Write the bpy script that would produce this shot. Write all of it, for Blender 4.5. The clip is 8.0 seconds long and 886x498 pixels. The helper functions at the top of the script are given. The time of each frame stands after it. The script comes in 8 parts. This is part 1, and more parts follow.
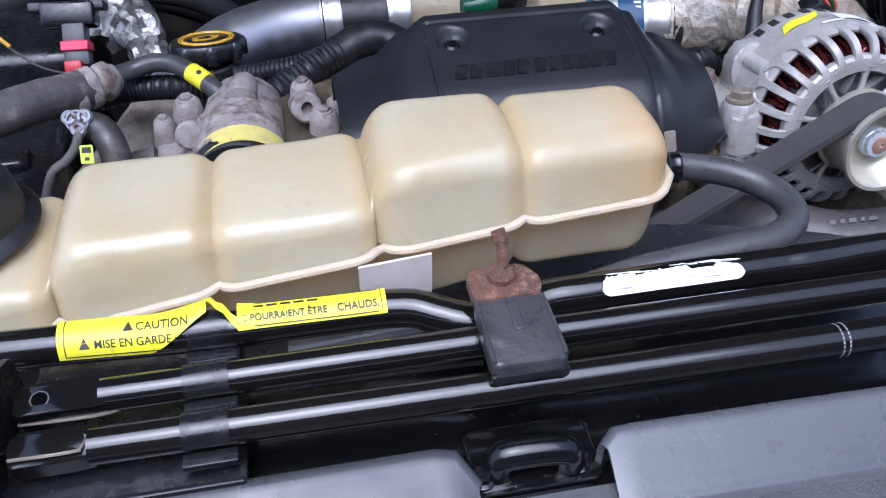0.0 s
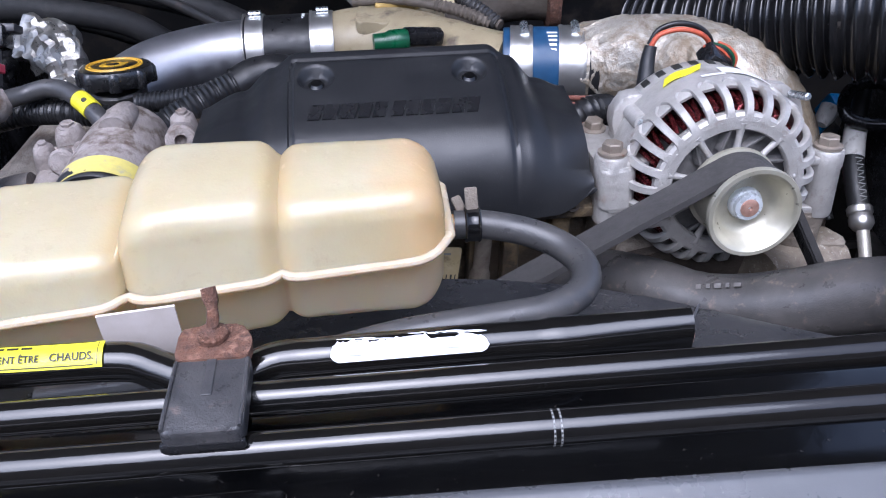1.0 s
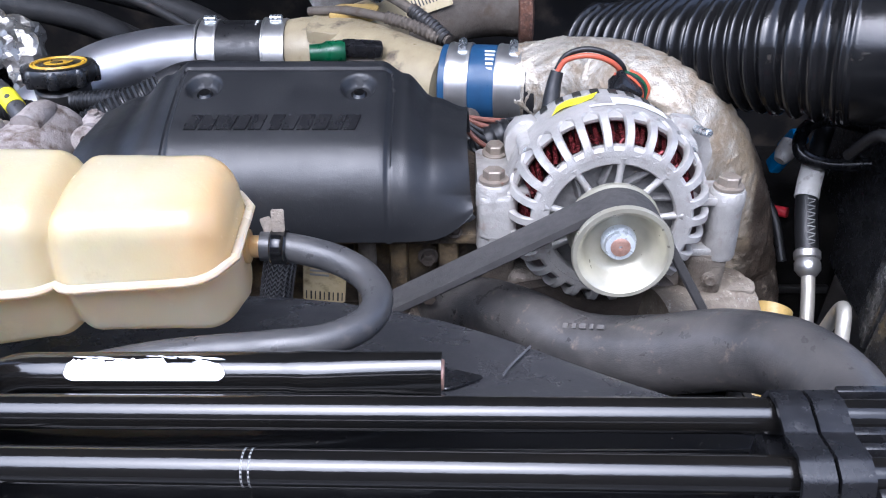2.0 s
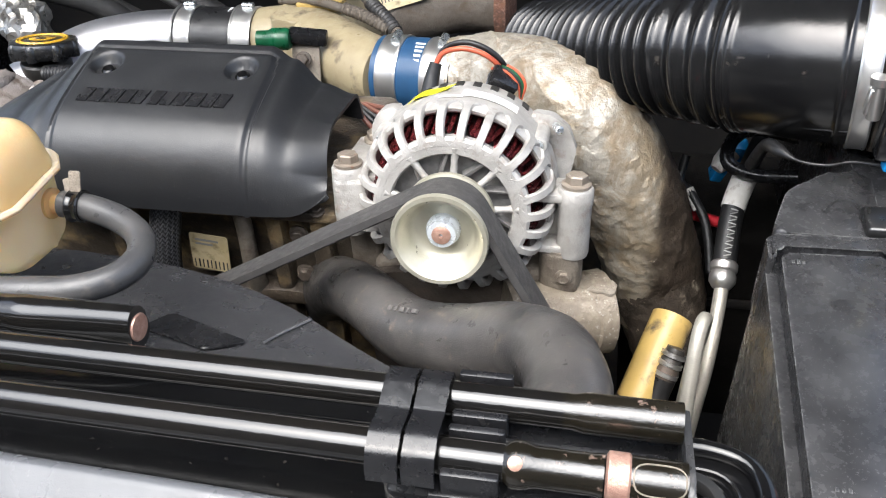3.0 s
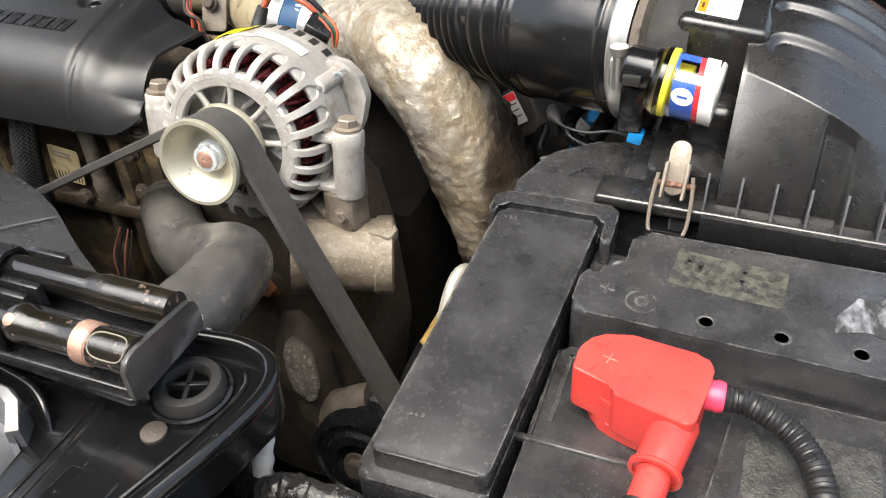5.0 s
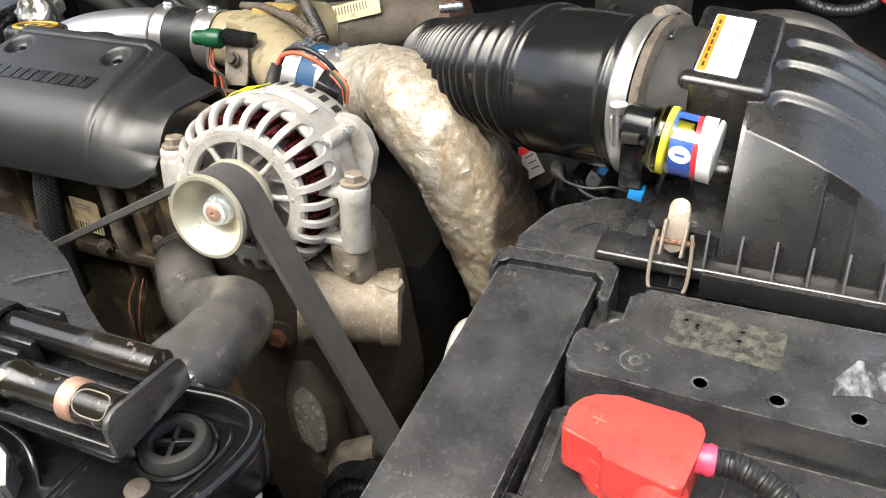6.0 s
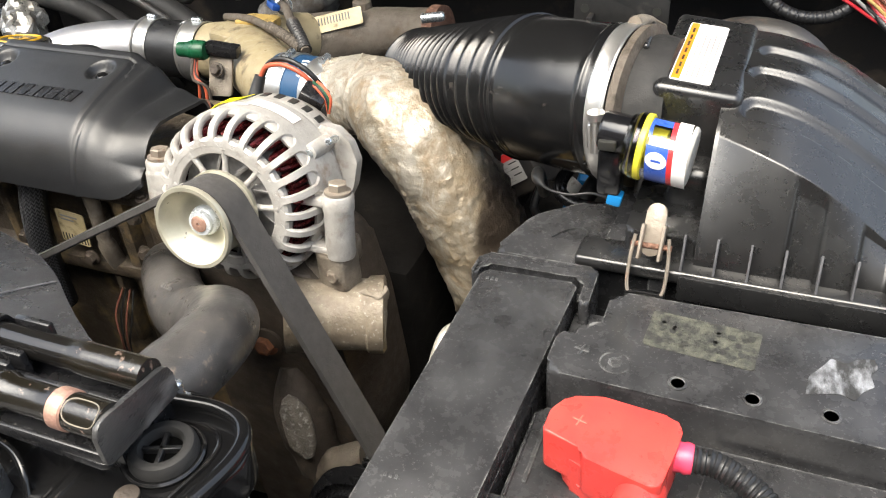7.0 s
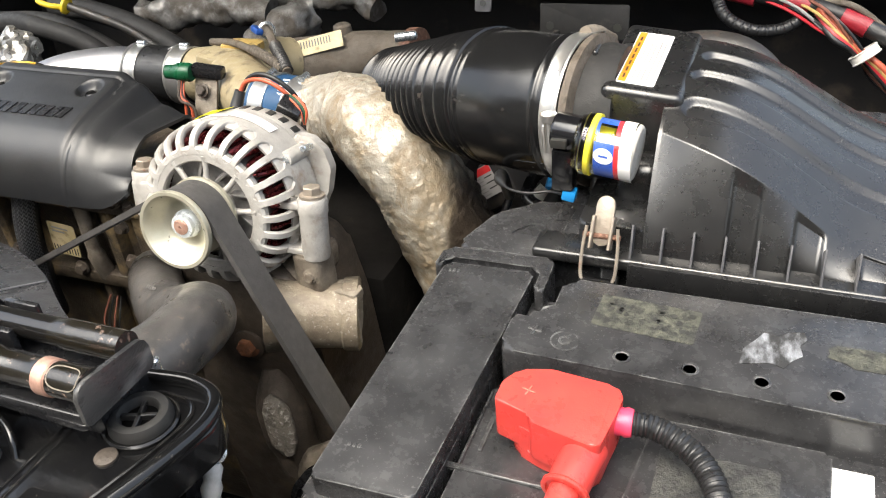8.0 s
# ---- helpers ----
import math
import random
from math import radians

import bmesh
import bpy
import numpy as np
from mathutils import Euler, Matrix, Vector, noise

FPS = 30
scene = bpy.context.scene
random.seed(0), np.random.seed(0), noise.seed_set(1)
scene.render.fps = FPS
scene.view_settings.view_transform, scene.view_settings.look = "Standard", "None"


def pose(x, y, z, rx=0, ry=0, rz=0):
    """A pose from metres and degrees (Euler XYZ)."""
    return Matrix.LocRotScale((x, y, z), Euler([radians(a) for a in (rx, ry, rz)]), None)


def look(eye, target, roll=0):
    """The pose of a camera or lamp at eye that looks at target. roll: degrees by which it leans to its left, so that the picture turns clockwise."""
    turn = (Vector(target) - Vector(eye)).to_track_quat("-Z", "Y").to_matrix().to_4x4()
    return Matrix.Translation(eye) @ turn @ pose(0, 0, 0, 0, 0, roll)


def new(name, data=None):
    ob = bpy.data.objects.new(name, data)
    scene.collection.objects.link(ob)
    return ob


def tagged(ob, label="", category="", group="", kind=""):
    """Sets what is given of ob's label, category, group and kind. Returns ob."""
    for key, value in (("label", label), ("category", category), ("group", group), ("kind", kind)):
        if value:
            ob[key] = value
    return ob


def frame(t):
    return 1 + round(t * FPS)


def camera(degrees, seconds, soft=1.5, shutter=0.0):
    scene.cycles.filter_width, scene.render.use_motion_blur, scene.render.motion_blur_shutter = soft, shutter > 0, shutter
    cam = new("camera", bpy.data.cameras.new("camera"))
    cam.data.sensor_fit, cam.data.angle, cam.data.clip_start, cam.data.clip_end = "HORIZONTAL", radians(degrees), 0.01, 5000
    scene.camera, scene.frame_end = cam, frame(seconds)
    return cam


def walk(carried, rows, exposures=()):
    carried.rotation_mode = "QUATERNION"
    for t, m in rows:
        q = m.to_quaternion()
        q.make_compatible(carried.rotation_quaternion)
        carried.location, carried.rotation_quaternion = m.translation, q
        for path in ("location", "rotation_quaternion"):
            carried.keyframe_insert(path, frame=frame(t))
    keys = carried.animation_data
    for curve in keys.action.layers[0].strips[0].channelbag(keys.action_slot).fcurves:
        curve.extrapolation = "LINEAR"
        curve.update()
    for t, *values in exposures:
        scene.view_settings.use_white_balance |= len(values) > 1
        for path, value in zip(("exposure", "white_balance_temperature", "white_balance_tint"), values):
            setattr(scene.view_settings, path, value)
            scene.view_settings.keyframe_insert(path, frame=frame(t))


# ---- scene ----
cam = camera(55.1, 8.0, soft=1.1)
METRES, EYE, TILT, LEAN, TURN = 0.9, 1.6, -41.0, 0.0, -11.0
ROWS = [
    (0.0, 0.0, 0.0, 0.0, 0.0, 0.0, 0.0),
    (0.5, 0.0825, -0.0, 0.007, 1.76, 0.99, -1.3),
    (1.0, 0.1646, 0.0246, 0.0248, 3.61, 1.36, -3.1),
    (1.5, 0.2506, 0.0387, 0.0442, 5.87, 1.42, -5.59),
    (2.0, 0.3275, 0.0573, 0.0537, 8.93, 1.25, -7.18),
    (3.5, 0.5971, 0.0781, 0.0688, 19.58, -0.81, -13.38),
    (4.0, 0.6574, 0.0891, 0.065, 19.38, -1.57, -12.9),
    (4.5, 0.7843, 0.1388, 0.0919, 22.94, -3.06, -15.46),
    (6.0, 0.8624, 0.1621, 0.1349, 28.98, -1.54, -18.31),
    (6.5, 0.8736, 0.1635, 0.1371, 28.17, -1.11, -17.49),
    (7.0, 0.8707, 0.1536, 0.1365, 28.07, -0.82, -17.56),
    (7.5, 0.8781, 0.1524, 0.1286, 28.55, -0.71, -17.34),
    (8.0, 0.9219, 0.1317, 0.1147, 27.96, 1.44, -16.64),
]
EDGES = [
    (2.2, (0.353, 0.014, 1.6), (0.279, 1.563, 0.336), -1.1),
    (3.3, (0.538, 0.0, 1.6), (0.157, 1.511, 0.346), -3.2),
    (4.7, (0.756, 0.02, 1.583), (0.22, 1.447, 0.289), -3.4),
    (5.8, (0.79, 0.035, 1.597), (0.116, 1.489, 0.4), -3.9),
]
START = pose(0, 0, EYE, TILT, LEAN, TURN)
PATH = [(t, START @ pose(METRES * x, METRES * y, METRES * z, 90 + pitch, roll, yaw)) for t, x, y, z, yaw, pitch, roll in ROWS]
PATH += [(t, look(eye, target, roll)) for t, eye, target, roll in EDGES]
EXPOSURES = [
    (0.0, 0.80, 5160, 18), (1.5, 1.25, 5330, 18), (2.2, 1.51, 5290, 14), (3.3, 1.73, 6400, 7),
    (4.5, 1.69, 6560, 7), (5.8, 1.88, 6780, 6), (8.0, 1.88, 6780, 6),
]
walk(cam, sorted(PATH, key=lambda row: row[0]), EXPOSURES)

# ---- daylight ----
world = bpy.data.worlds.new("overcast_sky")
scene.world = world
world.use_nodes = True
wn = world.node_tree.nodes
sky = wn.new("ShaderNodeTexSky")
sky.sky_type, sky.sun_disc = "NISHITA", False
sky.sun_elevation, sky.sun_rotation = radians(69), radians(205)
sky.air_density, sky.dust_density, sky.ozone_density = 1.0, 6.0, 1.0
grey = wn.new("ShaderNodeHueSaturation")
grey.inputs["Saturation"].default_value = 0.75
world.node_tree.links.new(sky.outputs[0], grey.inputs["Color"])
world.node_tree.links.new(grey.outputs[0], wn["Background"].inputs[0])
wn["Background"].inputs[1].default_value = 0.15

sun_data = bpy.data.lights.new("sun", "SUN")
sun_data.energy, sun_data.angle, sun_data.color = 1.6, radians(66), (1.0, 0.98, 0.95)
sun = new("sun", sun_data)
sun.matrix_world = look((-0.45, -0.85, 5.2), (0.3, 0.4, 1.3))

# ---- materials ----
def surf(name, base, second=None, scale=40.0, rough=0.5, rough_vary=0.15, metal=0.0, bump=0.15, fine=900.0,
         dirt=None, dirt_amount=0.0, dirt_scale=30.0, coat=0.0, sss=0.0, glass=0.0, stretch=(1, 1, 1), wave=None):
    """A surface with colour variation at one scale, stains at another, and fine relief. Scales are per metre."""
    m = bpy.data.materials.new(name)
    m.use_nodes = True
    nt, link = m.node_tree, m.node_tree.links.new
    bsdf = nt.nodes["Principled BSDF"]
    co = nt.nodes.new("ShaderNodeTexCoord")
    mp = nt.nodes.new("ShaderNodeMapping")
    mp.inputs["Scale"].default_value = stretch
    link(co.outputs["Object"], mp.inputs[0])

    def noisy(sc, detail, lo, hi):
        n = nt.nodes.new("ShaderNodeTexNoise")
        n.inputs["Scale"].default_value, n.inputs["Detail"].default_value, n.inputs["Roughness"].default_value = sc, detail, 0.62
        link(mp.outputs[0], n.inputs["Vector"])
        r = nt.nodes.new("ShaderNodeMapRange")
        r.inputs[1].default_value, r.inputs[2].default_value = lo, hi
        link(n.outputs[0], r.inputs[0])
        return r.outputs[0]

    def mixed(fac, a, b):
        x = nt.nodes.new("ShaderNodeMix")
        x.data_type = "RGBA"
        link(fac, x.inputs[0])
        for value, slot in ((a, x.inputs[6]), (b, x.inputs[7])):
            if isinstance(value, tuple):
                slot.default_value = (*value, 1)
            else:
                link(value, slot)
        return x.outputs[2]

    second = second or tuple(c * 0.72 for c in base)
    blotch = noisy(scale, 6, 0.35, 0.68)
    colour = mixed(blotch, base, second)
    rr = nt.nodes.new("ShaderNodeMapRange")
    rr.inputs[3].default_value, rr.inputs[4].default_value = max(0.03, rough - rough_vary), min(1.0, rough + rough_vary)
    link(noisy(scale * 2.3, 5, 0.3, 0.7), rr.inputs[0])
    roughness = rr.outputs[0]
    if dirt:
        edge = 0.72 - 0.5 * dirt_amount
        grime = noisy(dirt_scale, 8, edge - 0.06, edge + 0.1)
        colour = mixed(grime, colour, dirt)
        up = nt.nodes.new("ShaderNodeMath")
        up.operation, up.use_clamp = "MULTIPLY_ADD", True
        up.inputs[1].default_value = 0.35
        link(grime, up.inputs[0]), link(roughness, up.inputs[2])
        roughness = up.outputs[0]
        if metal:
            less = nt.nodes.new("ShaderNodeMapRange")
            less.inputs[3].default_value, less.inputs[4].default_value = metal, metal * 0.25
            link(grime, less.inputs[0]), link(less.outputs[0], bsdf.inputs["Metallic"])
    link(colour, bsdf.inputs["Base Color"]), link(roughness, bsdf.inputs["Roughness"])
    if not (dirt and metal):
        bsdf.inputs["Metallic"].default_value = metal
    bsdf.inputs["Coat Weight"].default_value, bsdf.inputs["Coat Roughness"].default_value = coat, 0.08
    if sss:
        bsdf.inputs["Subsurface Weight"].default_value = sss
        bsdf.inputs["Subsurface Radius"].default_value = (0.030, 0.020, 0.010)
        bsdf.inputs["Subsurface Scale"].default_value = 0.6
    bsdf.inputs["Transmission Weight"].default_value = glass
    if bump:
        b1 = nt.nodes.new("ShaderNodeBump")
        b1.inputs["Strength"].default_value, b1.inputs["Distance"].default_value = bump, 0.0006
        link(noisy(fine, 3, 0.25, 0.75), b1.inputs["Height"])
        b2 = nt.nodes.new("ShaderNodeBump")
        b2.inputs["Strength"].default_value, b2.inputs["Distance"].default_value = bump, 0.002
        link(noisy(scale * 2, 4, 0.2, 0.8), b2.inputs["Height"]), link(b1.outputs[0], b2.inputs["Normal"])
        last = b2
        if wave:
            w = nt.nodes.new("ShaderNodeTexVoronoi")
            w.feature = "DISTANCE_TO_EDGE"
            w.inputs["Scale"].default_value = wave
            link(mp.outputs[0], w.inputs["Vector"])
            b3 = nt.nodes.new("ShaderNodeBump")
            b3.inputs["Strength"].default_value, b3.inputs["Distance"].default_value = 0.14, 0.003
            link(w.outputs[0], b3.inputs["Height"]), link(b2.outputs[0], b3.inputs["Normal"])
            last = b3
        link(last.outputs[0], bsdf.inputs["Normal"])
    return m


RUST = (0.20, 0.075, 0.035)
black_plastic = surf("black_plastic", (0.009, 0.009, 0.010), (0.014, 0.014, 0.015), rough=0.25, bump=0.04, fine=1500, dirt=(0.06, 0.055, 0.05), dirt_amount=0.05, dirt_scale=260)
cover_plastic = surf("cover_plastic", (0.010, 0.0105, 0.012), (0.016, 0.0165, 0.0175), scale=18, rough=0.38, rough_vary=0.07, bump=0.14, fine=1500, dirt=(0.05, 0.048, 0.045), dirt_amount=0.08, dirt_scale=420)
box_plastic = surf("box_plastic", (0.018, 0.018, 0.019), (0.040, 0.040, 0.0415), scale=40, rough=0.26, rough_vary=0.06, bump=0.05, fine=1400, dirt=(0.095, 0.095, 0.094), dirt_amount=0.12, dirt_scale=480)
lid_plastic = surf("lid_plastic", (0.010, 0.010, 0.0105), (0.016, 0.016, 0.016), scale=30, rough=0.28, rough_vary=0.04, bump=0.03, fine=1300, dirt=(0.07, 0.068, 0.065), dirt_amount=0.07, dirt_scale=340)
gloss_black = surf("gloss_black", (0.005, 0.005, 0.006), (0.008, 0.008, 0.009), rough=0.18, rough_vary=0.06, bump=0.03, coat=0.3)
grille_plastic = surf("grille_plastic", (0.088, 0.091, 0.097), (0.072, 0.074, 0.079), scale=14, rough=0.32, bump=0.08, fine=1300, dirt=(0.16, 0.155, 0.15), dirt_amount=0.04, dirt_scale=200)
# darker copy of grille_plastic: the left cover's dimmer reflection put into colour
grille_dimmed = surf("grille_dimmed", (0.050, 0.052, 0.056), (0.040, 0.041, 0.045), scale=14, rough=0.32, bump=0.08, fine=1300, dirt=(0.12, 0.115, 0.11), dirt_amount=0.04, dirt_scale=200)
grained_plastic = surf("grained_plastic", (0.040, 0.041, 0.044), (0.062, 0.063, 0.066), scale=26, rough=0.5, bump=0.3, fine=1100, dirt=(0.11, 0.11, 0.11), dirt_amount=0.12, dirt_scale=60)
black_paint = surf("black_paint", (0.004, 0.004, 0.0045), (0.006, 0.006, 0.006), rough=0.14, rough_vary=0.04, bump=0.03, fine=500, coat=0.0, dirt=(0.07, 0.06, 0.05), dirt_amount=0.04, dirt_scale=240)
rod_paint = surf("rod_paint", (0.005, 0.005, 0.005), (0.008, 0.007, 0.006), scale=30, rough=0.13, rough_vary=0.05, bump=0.05, fine=500, coat=0.35, stretch=(0.3, 1, 1))
worn_paint = surf("worn_paint", (0.007, 0.006, 0.004), (0.012, 0.010, 0.007), rough=0.14, bump=0.15, coat=0.5, dirt=(0.36, 0.25, 0.2), dirt_amount=0.10, dirt_scale=130)
weathered_hose = surf("weathered_hose", (0.040, 0.040, 0.042), (0.062, 0.060, 0.058), scale=35, rough=0.38, bump=0.12, dirt=(0.10, 0.088, 0.078), dirt_amount=0.15, dirt_scale=50)
rubber = surf("rubber", (0.009, 0.009, 0.0095), (0.016, 0.016, 0.0165), rough=0.40, bump=0.15, fine=1200)
dull_black = surf("dull_black", (0.016, 0.016, 0.016), (0.024, 0.023, 0.022), rough=0.62, bump=0.15, dirt=(0.06, 0.055, 0.05), dirt_amount=0.1, dirt_scale=60)
dusty_rubber = surf("dusty_rubber", (0.028, 0.027, 0.026), (0.050, 0.046, 0.042), scale=30, rough=0.4, bump=0.18, dirt=(0.13, 0.092, 0.068), dirt_amount=0.22, dirt_scale=26)
intake_rubber = surf("intake_rubber", (0.006, 0.006, 0.0065), (0.010, 0.010, 0.010), scale=20, rough=0.19, rough_vary=0.05, bump=0.08, dirt=(0.06, 0.05, 0.04), dirt_amount=0.05, dirt_scale=70)
belt_rubber = surf("belt_rubber", (0.040, 0.038, 0.037), (0.055, 0.052, 0.05), scale=60, rough=0.6, bump=0.2)
bottle_plastic = surf("bottle_plastic", (0.590, 0.550, 0.405), (0.510, 0.447, 0.282), scale=16, rough=0.17, rough_vary=0.07, bump=0.14, fine=700, sss=0.6, coat=0.35, dirt=(0.40, 0.33, 0.20), dirt_amount=0.16, dirt_scale=120)


def stain_towards(m, colour, x0, x1, y_in=0.0):
    """Coolant staining that deepens towards one end of a thing, broken up by noise."""
    nt, link = m.node_tree, m.node_tree.links.new
    bsdf = nt.nodes["Principled BSDF"]
    before = bsdf.inputs["Base Color"].links[0].from_socket
    co, sep = nt.nodes.new("ShaderNodeTexCoord"), nt.nodes.new("ShaderNodeSeparateXYZ")
    link(co.outputs["Object"], sep.inputs[0])
    n = nt.nodes.new("ShaderNodeTexNoise")
    n.inputs["Scale"].default_value, n.inputs["Detail"].default_value = 28, 5
    link(co.outputs["Object"], n.inputs["Vector"])
    add = nt.nodes.new("ShaderNodeMath")
    add.operation = "MULTIPLY_ADD"
    add.inputs[1].default_value = 0.05
    link(n.outputs[0], add.inputs[0]), link(sep.outputs[0], add.inputs[2])
    r = nt.nodes.new("ShaderNodeMapRange")
    r.interpolation_type = "SMOOTHSTEP"
    r.inputs[1].default_value, r.inputs[2].default_value = x0, x1
    link(add.outputs[0], r.inputs[0])
    x = nt.nodes.new("ShaderNodeMix")
    x.data_type = "RGBA"
    x.inputs[7].default_value = (*colour, 1)
    link(r.outputs[0], x.inputs[0]), link(before, x.inputs[6]), link(x.outputs[2], bsdf.inputs["Base Color"])


def worn_edges(m, colour, radius=0.0015, strength=0.6, dust=0.15):
    """Corners rubbed pale, and a scatter of light dust specks."""
    nt, link = m.node_tree, m.node_tree.links.new
    bsdf = nt.nodes["Principled BSDF"]
    co, geo, bev = nt.nodes.new("ShaderNodeTexCoord"), nt.nodes.new("ShaderNodeNewGeometry"), nt.nodes.new("ShaderNodeBevel")
    bev.samples = 6
    bev.inputs["Radius"].default_value = radius
    dot = nt.nodes.new("ShaderNodeVectorMath")
    dot.operation = "DOT_PRODUCT"
    link(bev.outputs[0], dot.inputs[0]), link(geo.outputs["Normal"], dot.inputs[1])
    edge = nt.nodes.new("ShaderNodeMapRange")
    edge.inputs[1].default_value, edge.inputs[2].default_value = 0.99, 0.90
    link(dot.outputs["Value"], edge.inputs[0])
    n = nt.nodes.new("ShaderNodeTexNoise")
    n.inputs["Scale"].default_value, n.inputs["Detail"].default_value = 120, 6
    link(co.outputs["Object"], n.inputs["Vector"])
    patchy = nt.nodes.new("ShaderNodeMapRange")
    patchy.inputs[1].default_value, patchy.inputs[2].default_value, patchy.inputs[4].default_value = 0.40, 0.62, strength
    link(n.outputs[0], patchy.inputs[0])
    rub = nt.nodes.new("ShaderNodeMath")
    rub.operation = "MULTIPLY"
    link(edge.outputs[0], rub.inputs[0]), link(patchy.outputs[0], rub.inputs[1])
    v = nt.nodes.new("ShaderNodeTexVoronoi")
    v.inputs["Scale"].default_value = 330
    link(co.outputs["Object"], v.inputs["Vector"])
    n2 = nt.nodes.new("ShaderNodeTexNoise")
    n2.inputs["Scale"].default_value, n2.inputs["Detail"].default_value = 45, 4
    link(co.outputs["Object"], n2.inputs["Vector"])
    size = nt.nodes.new("ShaderNodeMapRange")
    size.inputs[1].default_value, size.inputs[2].default_value, size.inputs[3].default_value, size.inputs[4].default_value = 0.45, 0.75, 0.0, dust
    link(n2.outputs[0], size.inputs[0])
    speck = nt.nodes.new("ShaderNodeMath")
    speck.operation = "LESS_THAN"
    link(v.outputs["Distance"], speck.inputs[0]), link(size.outputs[0], speck.inputs[1])
    half = nt.nodes.new("ShaderNodeMath")
    half.operation = "MULTIPLY_ADD"
    half.use_clamp = True
    half.inputs[1].default_value = 0.45
    link(speck.outputs[0], half.inputs[0]), link(rub.outputs[0], half.inputs[2])
    x = nt.nodes.new("ShaderNodeMix")
    x.data_type = "RGBA"
    x.inputs[7].default_value = (*colour, 1)
    before = bsdf.inputs["Base Color"].links[0].from_socket
    link(half.outputs[0], x.inputs[0]), link(before, x.inputs[6]), link(x.outputs[2], bsdf.inputs["Base Color"])


worn_edges(box_plastic, (0.20, 0.20, 0.195), 0.0016, 0.75)
worn_edges(lid_plastic, (0.07, 0.07, 0.07), 0.001, 0.5, 0.05)
worn_edges(black_paint, (0.075, 0.07, 0.065), 0.001, 0.6, 0.08)
stain_towards(bottle_plastic, (0.66, 0.38, 0.15), 0.168, 0.236)
# lower shell: paler than the upper, light through the bottle put into its colour
amber_lit = surf("amber_lit", (0.92, 0.82, 0.63), (0.88, 0.72, 0.50), scale=12, rough=0.22, rough_vary=0.08, bump=0.12, fine=700, sss=0.85, coat=0.3)


def lets_light_through(m, colour, share):
    """Thin moulded plastic that passes part of the light."""
    nt, link = m.node_tree, m.node_tree.links.new
    bsdf, out = nt.nodes["Principled BSDF"], nt.nodes["Material Output"]
    tr, mix = nt.nodes.new("ShaderNodeBsdfTranslucent"), nt.nodes.new("ShaderNodeMixShader")
    tr.inputs[0].default_value = (*colour, 1)
    mix.inputs[0].default_value = share
    link(bsdf.outputs[0], mix.inputs[1]), link(tr.outputs[0], mix.inputs[2]), link(mix.outputs[0], out.inputs[0])


def tint_bands(m, colour, centres, width, amount):
    """Brown tint in the moulded valleys at the given x, fading to either side and broken up by noise."""
    nt, link = m.node_tree, m.node_tree.links.new
    bsdf = nt.nodes["Principled BSDF"]
    co, sep = nt.nodes.new("ShaderNodeTexCoord"), nt.nodes.new("ShaderNodeSeparateXYZ")
    link(co.outputs["Object"], sep.inputs[0])
    n = nt.nodes.new("ShaderNodeTexNoise")
    n.inputs["Scale"].default_value, n.inputs["Detail"].default_value = 40, 4
    link(co.outputs["Object"], n.inputs["Vector"])
    wob = nt.nodes.new("ShaderNodeMath")
    wob.operation = "MULTIPLY_ADD"
    wob.inputs[1].default_value = 0.012
    link(n.outputs[0], wob.inputs[0]), link(sep.outputs[0], wob.inputs[2])
    for c in centres:
        away = nt.nodes.new("ShaderNodeMath")
        away.operation = "SUBTRACT"
        away.inputs[1].default_value = c + 0.006
        size = nt.nodes.new("ShaderNodeMath")
        size.operation = "ABSOLUTE"
        r = nt.nodes.new("ShaderNodeMapRange")
        r.interpolation_type = "SMOOTHSTEP"
        r.inputs[1].default_value, r.inputs[2].default_value, r.inputs[3].default_value, r.inputs[4].default_value = 0.0, width, amount, 0.0
        link(wob.outputs[0], away.inputs[0]), link(away.outputs[0], size.inputs[0]), link(size.outputs[0], r.inputs[0])
        x = nt.nodes.new("ShaderNodeMix")
        x.data_type = "RGBA"
        x.inputs[7].default_value = (*colour, 1)
        before = bsdf.inputs["Base Color"].links[0].from_socket
        link(r.outputs[0], x.inputs[0]), link(before, x.inputs[6]), link(x.outputs[2], bsdf.inputs["Base Color"])


tint_bands(bottle_plastic, (0.60, 0.40, 0.17), (-0.129, -0.050, 0.029, 0.106), 0.014, 0.42)
lets_light_through(bottle_plastic, (0.90, 0.87, 0.66), 0.34)
lets_light_through(amber_lit, (0.98, 0.88, 0.68), 0.6)
milky_label = surf("milky_label", (0.66, 0.60, 0.56), (0.58, 0.52, 0.47), scale=60, rough=0.45, bump=0.05)
cast_alu = surf("cast_alu", (0.45, 0.435, 0.41), (0.35, 0.332, 0.305), scale=60, rough=0.5, metal=0.35, bump=0.32, fine=900, dirt=(0.22, 0.18, 0.145), dirt_amount=0.2, dirt_scale=45)
dirty_alu = surf("dirty_alu", (0.235, 0.205, 0.165), (0.13, 0.105, 0.08), scale=45, rough=0.6, metal=0.2, bump=0.6, fine=700, dirt=(0.085, 0.06, 0.042), dirt_amount=0.28, dirt_scale=28)
grimy_iron = surf("grimy_iron", (0.082, 0.066, 0.053), (0.044, 0.036, 0.029), scale=35, rough=0.55, bump=0.5, fine=600, dirt=(0.15, 0.118, 0.088), dirt_amount=0.22, dirt_scale=30)
